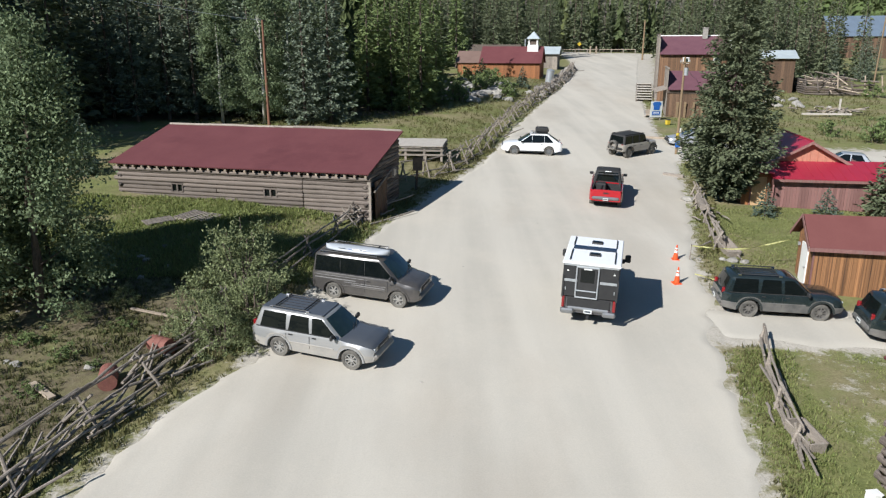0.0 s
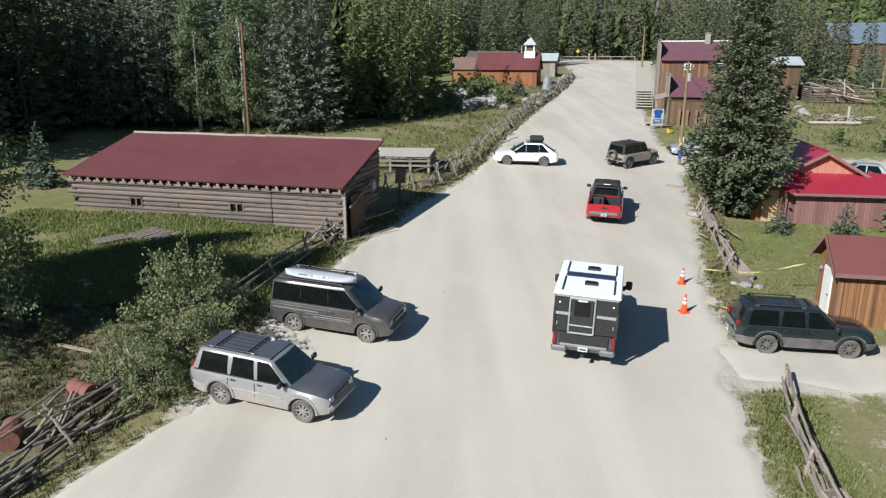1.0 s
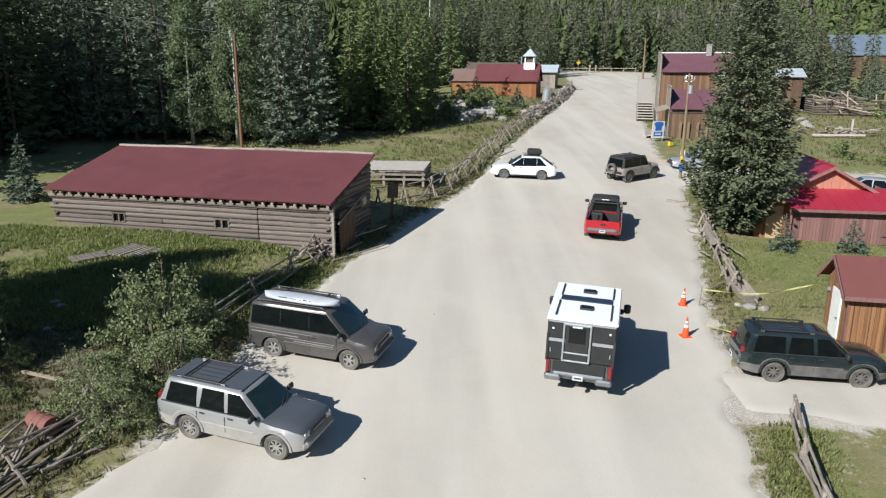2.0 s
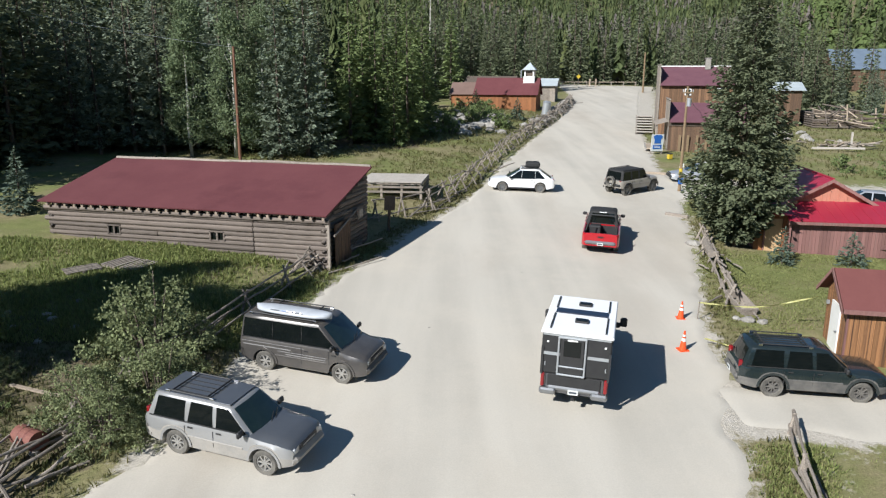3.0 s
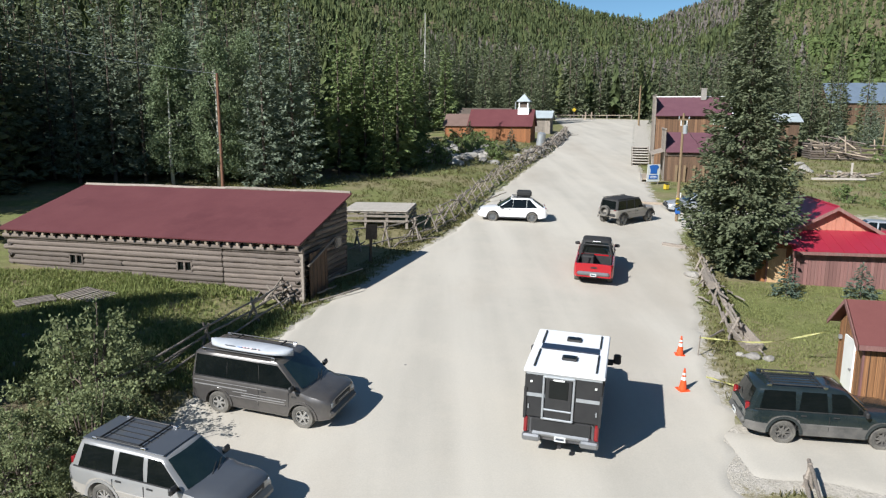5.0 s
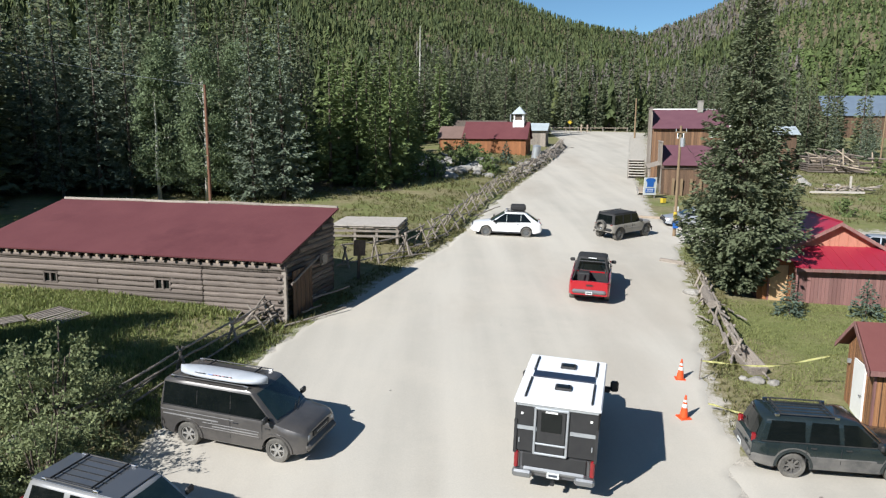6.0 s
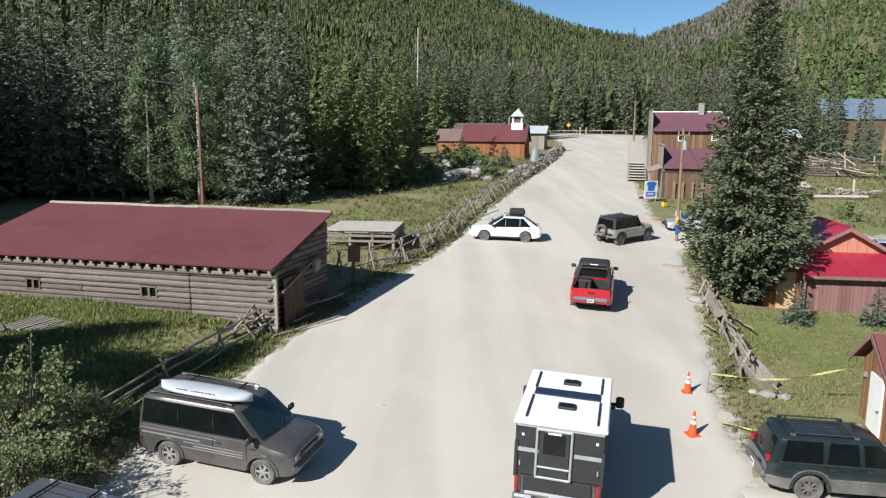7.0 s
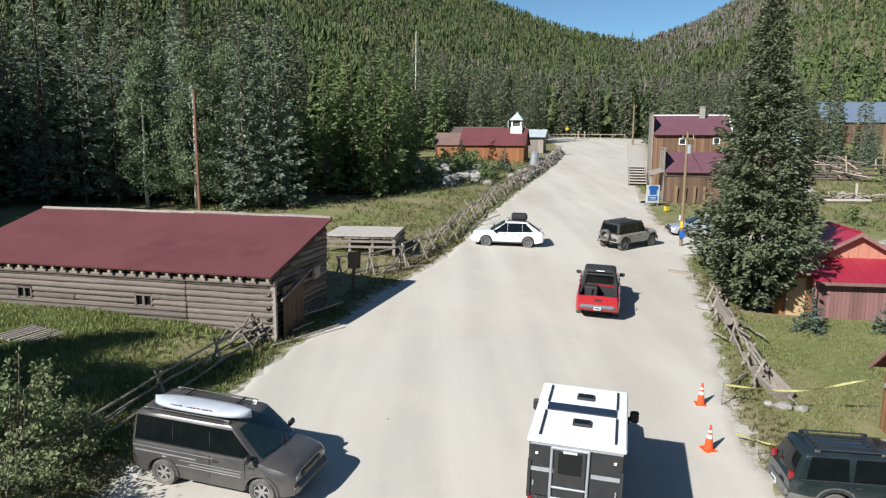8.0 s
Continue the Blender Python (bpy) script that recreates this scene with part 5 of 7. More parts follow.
def suv(name, m, label, colour, low, hood, roof_mat, rails, arch_mat=None, rim=None):
    return vehicle(name, m, label, "car", 2.72, 0.80, 1.08, 1.74, 0.30, 0.36,
                   [(-2.45, 0.92), (-2.36, 1.02), (1.0, 1.04), (1.15, 1.03), (1.75, 1.0), (2.0, 0.95), (2.12, 0.90), (2.16, 0.84)],
                   (-2.34, -2.1, 0.28, 0.98, 1.64, 0.80, 0.64), colour, low, hood,
                   windows=[(-2.08, -1.09, -1.10, -1.96), (-0.99, -0.20, -0.25, -0.92), (-0.09, 0.84, 0.24, -0.12)], doors=(-1.05, -0.16), rails=rails, roof_mat=roof_mat, lamp_z=0.78, tail_z=0.98, arch_mat=arch_mat or colour, rim_mat=rim, spokes=8, arch=0.08, plate_z=0.62, bumper=low)


suv("silver_suv", by_hub((-3.05, 21.75), (-5.59, 22.63), -1, 0.74), "dusty silver four-door SUV with roof rack, bonnet darkened as if reflecting sky", P_SILVER, P_SILVER_LOW, P_SILVER_SKY, P_SILVER, (-1.75, -0.35, (-1.6, -0.5), M_BLACK))
silver = [o for o in bpy.data.objects if o.name == "silver_suv"][0]
sc = [o for o in silver.children if o.name.startswith("cabin")][0]
# added sheet: the sky's dark reflection on the silver roof, as colour
part("roof_skin", boxes(((-0.92, 0, 1.668), (2.34, 1.19, 0.03), None, 0.012)), P_SILVER_SKY, sc, "roof sheet darkened as if reflecting the sky")
part("fog_lamp", boxes(((2.17, -0.45, 0.5), (0.05, 0.16, 0.1))), M_CLEAR_LAMP, silver)

dark = suv("dark_suv", by_hub((14.92, 26.30), (12.17, 26.66), -1, 0.76), "very dark green four-door SUV with roof rack and dusty sills", P_GREEN, P_DUSTY, P_GREEN, P_GREEN, (-1.8, -0.25, (-1.7, -0.35), M_BLACK), P_GREEN, material("dusty_dark_steel_rim", (0.15, 0.14, 0.125), (0.09, 0.085, 0.08), rough=0.6, bump=0.1))
part("rear_wiper", bar((-2.42, 0.1, 1.12), (-2.36, 0.45, 1.25), 0.01, 0.01, 5), M_BLACK, dark)
suv("black_suv", gslope(18.2, 24.75, -8), "near-black four-door SUV with dusty bumpers on the drive", P_GREEN, P_DUSTY, P_GREEN, P_GREEN, (-1.75, -0.35, (-1.6, -0.5), M_ZINC))

# charcoal passenger van with a paddleboard on its roof
VM = by_hub((-1.78, 26.86), (-4.46, 27.70), -1, 0.80)
van = vehicle("passenger_van", VM, "charcoal passenger van with pale side stripes and roof rails", "van", 2.82, 0.86, 0.98, 1.90, 0.30, 0.36,
              [(-2.4, 1.08), (-2.34, 1.17), (1.0, 1.17), (1.3, 1.14), (1.9, 1.06), (2.15, 1.01), (2.25, 0.96), (2.28, 0.89)],
              (-2.36, -2.26, 0.62, 1.38, 1.88, 0.90, 0.77), P_VAN, P_VAN, P_VAN, arch_mat=P_VAN, bumper=P_VAN,
              windows=[(-2.22, -1.115, -1.125, -2.18), (-1.10, -0.035, -0.065, -1.11), (-0.02, 1.22, 0.56, -0.05)], doors=(-0.02, 0.98), rails=(-2.0, 0.35, (-1.5, 0.05), M_BLACK), lamp_z=0.80, tail_z=1.0, spokes=6, handle_z=0.98, plate_z=0.6)
for s in (1, -1):
    for z, a, b, h in ((1.04, -2.25, 0.1, 0.02), (0.92, -2.2, -0.4, 0.04), (0.83, -0.9, 0.9, 0.02), (0.75, -0.6, 0.85, 0.03)):
        part("side_stripe", boxes((((a + b) / 2, s * 0.952, z), (b - a, 0.008, h), Matrix.Rotation(-s * 0.0, 4, "Z"))), P_VAN_STRIPE, van, "pale grey stripe")
brd = thing("paddleboard", VM @ pose(-0.55, -0.36, 2.08, 0, 0, 0), "silver-white paddleboard with coloured markings on a van roof", "paddleboard")
bm = bmesh.new()
n = 22
rows_ = []
for i in range(n + 1):
    f = i / n
    x = -1.4 + 2.8 * f
    w_ = 0.37 * (1 - abs(2 * f - 1) ** 3.2) ** 0.5 if 0 < f < 1 else 0.02
    lift = 0.10 * max(0, f - 0.75) ** 2 * 16 * 0.25
    rows_.append([bm.verts.new((x, max(w_, 0.02) * math.cos(a), lift + 0.11 * math.sin(a))) for a in np.linspace(0, 2 * math.pi, 12, endpoint=False)])
for a, b in zip(rows_, rows_[1:]):
    for i in range(12):
        bm.faces.new((a[i], b[i], b[(i + 1) % 12], a[(i + 1) % 12]))
bm.faces.new(rows_[0])
bm.faces.new(list(reversed(rows_[-1])))
bmesh.ops.recalc_face_normals(bm, faces=bm.faces[:])
part("board", bm, material("silver_white_foam", (0.36, 0.39, 0.42), (0.46, 0.48, 0.51), rough=0.4, bump=0.05, bump_size=0), brd, smooth=True)
for k, (x, w_, c_) in enumerate(((-0.55, 0.3, M_DARK_BAR), (-0.2, 0.16, M_BLUE), (-0.05, 0.08, M_RED_LAMP), (0.06, 0.08, M_RED_LAMP), (0.2, 0.07, M_RED_LAMP), (0.31, 0.07, M_DARK_BAR), (0.42, 0.06, M_RED_LAMP))):
    part("marking", boxes(((x, -0.285, 0.066), (w_, 0.02, 0.15), Matrix.Rotation(radians(58), 4, "X"))), c_, brd)

# white crossover with a roof box bag
WM = by_hub((5.8, 57.67), (8.54, 57.48), 1, 0.80)
wsuv = vehicle("white_crossover", WM, "clean white crossover with dark glass parked across the street edge", "car", 2.79, 0.98, 1.0, 1.88, 0.28, 0.36,
               [(-2.4, 0.95), (-2.3, 1.06), (-1.2, 1.06), (0.6, 0.98), (0.95, 1.0), (1.8, 0.93), (2.2, 0.83), (2.34, 0.74), (2.37, 0.66)],
               (-2.28, -1.25, 0.02, 1.08, 1.67, 0.84, 0.62), P_WHITE, P_WHITE, P_WHITE,
               windows=[(-1.75, -0.99, -1.0, -1.2), (-0.97, 0.0, -0.04, -0.98), (0.02, 0.92, 0.12, -0.02)], doors=(-0.95, 0.0), rails=(-1.3, 0.0, (-1.15, -0.3), M_BLACK), lamps="thin", lamp_z=0.72, tail_z=0.98, spokes=10, rim_mat=M_STEEL, plate_z=0.8, bumper=P_WHITE)
part("sill_trim", boxes(((0, 0, 0.34), (2.0, 1.9, 0.1))), M_BLACK, wsuv)
bag = thing("roof_bag", WM @ pose(-0.8, 0, 1.78), "black soft luggage bag strapped on a car roof", "luggage")
bm = bmesh.new()
box(bm, (0, 0, 0.2), (1.05, 0.85, 0.38), None, 0.1)
part("bag", bm, M_SOFT, bag)
for y in (-0.25, 0.25):
    part("strap", boxes(((0, y, 0.395), (0.9, 0.05, 0.015))), M_BLACK, bag)

# red pickup
red = vehicle("red_pickup", gslope(10.45, 44.7, 76), "bright red crew-cab pickup with black roof and open bed", "pickup", 3.5, 0.92, 1.2, 1.98, 0.42, 0.40,
              [(-2.95, 1.18), (-0.6, 1.18), (-0.55, 1.2), (1.2, 1.2), (1.35, 1.2), (2.3, 1.12), (2.6, 1.0), (2.67, 0.85)],
              (-0.75, -0.62, 0.55, 1.3, 1.88, 0.90, 0.70), P_RED, P_RED, P_RED, bed=(-2.86, -0.85, 0.72), windows=[(-0.55, 0.1, 0.08, -0.5), (0.2, 1.1, 0.5, 0.18)], doors=(0.14, 1.05), roof_mat=M_SOFT, lamp_z=0.95, tail_z=1.0, spokes=6, wheel_w=0.28, handle_z=1.05, bumper=M_STEEL, plate_z=0.66)
part("bed_liner", boxes(((-1.855, 0, 0.735), (1.95, 1.66, 0.02)), ((-1.855, 0.835, 0.94), (1.95, 0.02, 0.42)), ((-1.855, -0.835, 0.94), (1.95, 0.02, 0.42)), ((-0.88, 0, 0.94), (0.02, 1.64, 0.42)), ((-2.83, 0, 0.94), (0.02, 1.64, 0.42))), M_BLACK, red)
part("tailgate_handle", boxes(((-2.97, 0, 1.02), (0.03, 0.3, 0.07))), M_BLACK, red)
part("brake_lamp", boxes(((-0.74, 0, 1.86), (0.05, 0.4, 0.035))), M_WHITE, red, "pale high brake lamp")
for x in (-2.3, -1.0):
    for s in (1, -1):
        part("roll_bar", bar((x, s * 0.82, 1.18), (x + 0.1, s * 0.66, 1.72), 0.035, 0.035, 6), M_BLACK, red)
part("roll_bar", bar((-0.9, -0.66, 1.72), (-0.9, 0.66, 1.72), 0.035, 0.035, 6), M_BLACK, red)
part("cargo", boxes(((-1.25, 0.35, 1.0), (0.6, 0.6, 0.5), None, 0.05)), M_BLACK, red)

# sand-grey off-roader turning into the side street
tan_ = vehicle("sand_off_roader", gslope(15.6, 58.7, 38), "sand-grey four-door off-roader with a black soft top and chunky tyres", "car", 3.0, 0.58, 0.72, 1.86, 0.5, 0.43,
               [(-2.2, 1.10), (-2.1, 1.14), (-0.6, 1.15), (1.0, 1.16), (1.2, 1.17), (1.95, 1.13), (2.05, 1.05), (2.08, 0.9)],
               (-2.12, -2.0, 0.50, 0.90, 1.84, 0.80, 0.70), P_TAN, P_TAN, P_TAN, windows=[(-1.98, -1.16, -1.14, -1.9), (-1.02, -0.26, -0.28, -1.0), (-0.14, 0.76, 0.46, -0.14)], doors=(-1.08, -0.2), roof_mat=M_SOFT, lamp_z=0.95, tail_z=0.98, spokes=6, wheel_w=0.30, arch_mat=M_BLACK, handle_z=1.0, plate_z=0.72, bow=0.03)
sp = new("spare_wheel", wheel_meshes(0.40, 0.26, M_RIM, 6)[0])
sp.parent, sp.matrix_basis = tan_, pose(-2.36, 0.1, 1.02, 0, 0, 90)
for s in (1, -1):
    part("roof_bar", bar((-1.95, s * 0.66, 1.88), (0.45, s * 0.66, 1.88), 0.025, 0.025, 6), M_BLACK, tan_)
    part("bumper_end", boxes(((2.14, s * 0.62, 0.62), (0.16, 0.5, 0.16), None, 0.04)), M_BLACK, tan_)

# the slate pickup that carries a white-roofed camper
CM = gslope(6.27, 28.25, 75)
truck = vehicle("camper_pickup", CM, "slate grey crew-cab pickup carrying a slide-in camper", "pickup", 3.6, 0.95, 1.25, 2.02, 0.48, 0.42,
                [(-3.05, 1.2), (-0.6, 1.2), (-0.55, 1.22), (1.2, 1.24), (1.4, 1.24), (2.4, 1.18), (2.68, 1.05), (2.76, 0.9)],
                (-0.7, -0.55, 0.6, 1.38, 1.95, 0.92, 0.74), P_SLATE, P_SLATE, P_SLATE, windows=[(-0.5, 0.12, 0.1, -0.45), (0.2, 1.15, 0.55, 0.2)], doors=(0.15, 1.1), lamp_z=1.0, tail_z=1.0, spokes=6, wheel_w=0.30, handle_z=1.08, bumper=M_STEEL, plate_z=0.70)
camper = thing("slide_in_camper", CM, "black slide-in camper with a white roof on a pickup bed", "camper")
box_ = part("camper_body", boxes(((-1.85, 0, 1.90), (2.55, 2.06, 1.32), None, 0.03), ((-0.32, 0, 2.3), (0.8, 2.06, 0.52), None, 0.03)), M_SOFT, camper, "black camper shell")
part("camper_roof", boxes(((-1.6, 0, 2.60), (3.2, 2.14, 0.10), None, 0.03)), M_GEL, camper, "white camper roof")
for y in (-0.82, 0.82):
    for a, b in ((-2.98, -1.72), (-1.2, -0.18)):
        part("roof_track", boxes((((a + b) / 2, y, 2.665), (b - a, 0.045, 0.04))), M_BLACK, camper)
part("solar_panel", boxes(((-1.45, 0, 2.67), (0.38, 1.62, 0.035))), M_SOLAR, camper, "dark solar panel")
for x in (-2.2, -0.72):
    vt = part("roof_vent", boxes(((x, -0.05, 2.68), (0.30, 0.42, 0.07), None, 0.02)), M_BLACK, camper, "black roof vent")
    part("vent_lid", boxes(((x, -0.05, 2.72), (0.2, 0.32, 0.03), None, 0.01)), M_GLASS, vt)
for s in (1, -1):
    part("side_band", boxes(((-1.85, s * 1.035, 1.62), (2.5, 0.012, 0.07))), M_ZINC, box_)
    part("side_window", boxes(((-1.5, s * 1.036, 2.05), (0.8, 0.012, 0.36))), M_GLASS, box_)
    part("rear_band", boxes(((-3.135, s * 0.68, 1.90), (0.014, 0.66, 0.10))), M_ZINC, box_, "pale grey band")
    part("rear_jack", boxes(((-3.12, s * 1.0, 1.65), (0.08, 0.07, 0.9))), M_BLACK, box_)
    part("load_lamp", boxes(((-3.14, s * 0.85, 2.28), (0.03, 0.06, 0.05))), M_WHITE, box_)
    part("latch", boxes(((-3.14, s * 0.9, 1.55), (0.03, 0.03, 0.12))), M_ZINC, box_)
door_ = part("rear_door", boxes(((-3.135, 0.12, 1.86), (0.03, 0.7, 1.24), None, 0.01)), M_BLACK, box_, "black rear door with a grey frame")
for a in (((-3.155, 0.12, 2.46), (0.05, 0.84, 0.06)), ((-3.155, 0.12, 1.25), (0.05, 0.84, 0.06)), ((-3.155, 0.52, 1.86), (0.05, 0.06, 1.24)), ((-3.155, -0.28, 1.86), (0.05, 0.06, 1.24)), ((-3.155, 0.12, 1.52), (0.05, 0.76, 0.05))):
    part("door_frame", boxes((*a, None, 0.015)), M_ZINC, door_)
part("door_window", boxes(((-3.16, 0.12, 2.12), (0.02, 0.5, 0.5))), M_GLASS, door_)
part("door_marking", boxes(((-3.175, 0.12, 2.40), (0.006, 0.3, 0.05))), M_WHITE, door_)
for s in (1, -1):
    part("tall_tail_lamp", boxes(((-3.10, s * 0.95, 1.0), (0.1, 0.11, 0.46), None, 0.03)), M_RED_LAMP, truck, "tall red tail lamp")
for s in (1, -1):
    part("mirror_arm", bar((1.15, s * 0.95, 1.42), (1.1, s * 1.3, 1.45), 0.03, 0.03, 6), M_BLACK, truck)
    part("towing_mirror", boxes(((1.1, s * 1.32, 1.5), (0.13, 0.24, 0.34), None, 0.05)), M_BLACK, truck, "large black towing mirror")
    part("bumper_corner", boxes(((-3.12, s * 0.78, 0.66), (0.24, 0.5, 0.2), None, 0.05)), M_STEEL, truck)
part("tailgate", boxes(((-3.07, 0, 0.95), (0.06, 1.6, 0.5), None, 0.02)), M_SOFT, truck)
part("hitch", boxes(((-3.14, 0, 0.50), (0.18, 0.1, 0.08))), M_BLACK, truck)
part("bag_strip", boxes(((-3.13, 0, 2.52), (0.05, 2.0, 0.06))), M_ZINC, box_)

# cars seen past the spruce and behind the cottage
vehicle("silver_saloon", gslope(22.2, 63.4, 176), "light silver saloon parked nose towards the street", "car", 2.7, 0.9, 1.0, 1.78, 0.22, 0.32,
        [(-2.4, 0.8), (-2.2, 0.95), (0.6, 0.92), (0.9, 0.92), (1.8, 0.78), (2.2, 0.68), (2.28, 0.55)], (-1.9, -0.95, -0.05, 0.95, 1.44, 0.80, 0.58), P_CARSILVER, windows=[(-1.3, -0.52, -0.56, -0.95), (-0.45, 0.7, -0.05, -0.46)], doors=(-0.45, 0.6), lamps="thin", lamp_z=0.66, tail_z=0.8, plate_z=0.5)
vehicle("silver_hatchback", gslope(30.3, 53.9, 160), "light silver hatchback parked in the grass behind a cottage", "car", 2.6, 0.85, 0.8, 1.76, 0.22, 0.32,
        [(-2.1, 0.8), (-2.0, 0.95), (0.6, 0.92), (0.9, 0.92), (1.8, 0.78), (2.1, 0.68), (2.18, 0.55)], (-1.95, -1.4, -0.05, 0.95, 1.48, 0.80, 0.58), P_CARSILVER, windows=[(-1.5, -0.52, -0.56, -1.2), (-0.45, 0.7, -0.05, -0.46)], doors=(-0.45, 0.6), lamps="thin", lamp_z=0.66, tail_z=0.8, plate_z=0.5)
# ---- trees ----
tr = np.random.RandomState(11)


def kites(P, D, U, length, width):
    """Leaf-like quads: from P along D, spread sideways by the normal U. All arrays."""
    S = np.cross(D, U)
    S /= np.maximum(np.linalg.norm(S, axis=1, keepdims=True), 1e-6)
    l, w = length[:, None], width[:, None]
    V = np.stack([P, P + D * l * 0.45 + S * w * 0.5, P + D * l, P + D * l * 0.45 - S * w * 0.5], 1)
    return V.reshape(-1, 3)


def kite_mesh(name, V, mat_, tone=None):
    n = len(V) // 4
    me = bpy.data.meshes.new(name)
    me.vertices.add(len(V))
    me.vertices.foreach_set("co", V.reshape(-1).astype(np.float32))
    me.loops.add(len(V))
    me.loops.foreach_set("vertex_index", np.arange(len(V), dtype=np.int32))
    me.polygons.add(n)
    me.polygons.foreach_set("loop_start", np.arange(0, len(V), 4, dtype=np.int32))
    me.update(calc_edges=True)
    me.materials.append(mat_)
    if tone is not None:
        at_ = me.attributes.new("tone", "FLOAT", "POINT")
        at_.data.foreach_set("value", np.repeat(tone, 4).astype(np.float32))
    return me


def unit(v):
    return v / np.maximum(np.linalg.norm(v, axis=1, keepdims=True), 1e-6)


def conifer_kites(rs, h, r, boughs, sprays, size, foot=0.06, ragged=0.25, power=0.9, skirt=(0.7, 0.12), upturn=0.25):
    """Sprays of a conifer: separate drooping boughs, each a flat fan of twigs, shorter towards the tip, with gaps between."""
    out_p, out_d, out_u, out_l, out_w = [], [], [], [], []
    a = rs.uniform(0, 6.28)
    for k in range(boughs):
        g = (k + rs.uniform(-0.5, 0.5)) / boughs
        f = min(max(foot + (1 - foot) * (1 - (1 - g) ** 0.72) if g < 1 else 0.99, foot), 0.985)
        a += 2.4 + rs.uniform(-0.5, 0.5)
        reach = r * ((1 - f) / (1 - foot)) ** power * min(1.0, skirt[0] + (1 - skirt[0]) * (f - foot) / skirt[1])
        L_ = reach * (1 + rs.uniform(-ragged, ragged * 0.7)) + 0.035 * r
        m = max(5, int(sprays * (0.25 + 0.75 * L_ / r)))
        t = rs.uniform(0.08, 1.0, m) ** 0.75
        half = 0.30 * L_ * (1.15 - t) * np.minimum(1, 0.35 + 2 * t) + 0.06 * size
        v = rs.uniform(-1, 1, m)
        droop = (0.10 + 0.34 * (1 - f)) * L_ + rs.uniform(-0.06, 0.06) * L_
        ca, sa = math.cos(a), math.sin(a)
        px = ca * L_ * t - sa * half * v
        py = sa * L_ * t + ca * half * v
        pz = f * h - droop * t + upturn * L_ * t ** 3 - 0.10 * L_ * np.abs(v) + rs.normal(0, 0.16 * size + 0.02 * L_, m)
        side = a + v * 0.8 + rs.uniform(-0.35, 0.35, m)
        d = unit(np.stack([np.cos(side), np.sin(side), rs.uniform(-0.55, 0.30, m)], 1))
        out_p.append(np.stack([px, py, pz], 1) - d * size * 0.3)
        out_d.append(d)
        out_u.append(unit(rs.normal(0, 0.36, (m, 3)) + np.array([ca * 0.7, sa * 0.7, 0.62])))
        s_ = 1.25 * size * rs.uniform(0.6, 1.4, m) * (0.62 + 0.45 * (1 - f))
        out_l.append(s_)
        out_w.append(s_ * rs.uniform(0.34, 0.62, m))
    # the leading shoot
    m = 10
    z = np.linspace(0.93, 1.0, m) * h
    a_ = rs.uniform(0, 6.28, m)
    out_p.append(np.stack([0 * z, 0 * z, z - size * 0.3], 1))
    out_d.append(unit(np.stack([0.45 * np.cos(a_), 0.45 * np.sin(a_), np.full(m, 0.9)], 1)))
    out_u.append(unit(np.stack([np.cos(a_), np.sin(a_), np.full(m, 0.2)], 1)))
    out_l.append(np.full(m, size * 0.9))
    out_w.append(np.full(m, size * 0.35))
    return [np.concatenate(v) for v in (out_p, out_d, out_u, out_l, out_w)]


def conifer(name, seed, h, r, boughs, sprays, size, mat_, label, foot=0.06, ragged=0.25, power=0.9, skirt=(0.7, 0.12), upturn=0.25, bark=None):
    rs = np.random.RandomState(seed)
    t = thing(name, Matrix(), label, "tree")
    bm = bmesh.new()
    tube(bm, (0, 0, -0.3), (0, 0, h * 0.98), 0.010 * h + 0.03, 0.01, 8)
    part("trunk", bm, bark or M_BARK, t)
    part("crown", kite_mesh("crown", kites(*conifer_kites(rs, h, r, boughs, sprays, size, foot, ragged, power, skirt, upturn)), mat_), None, t)
    return t


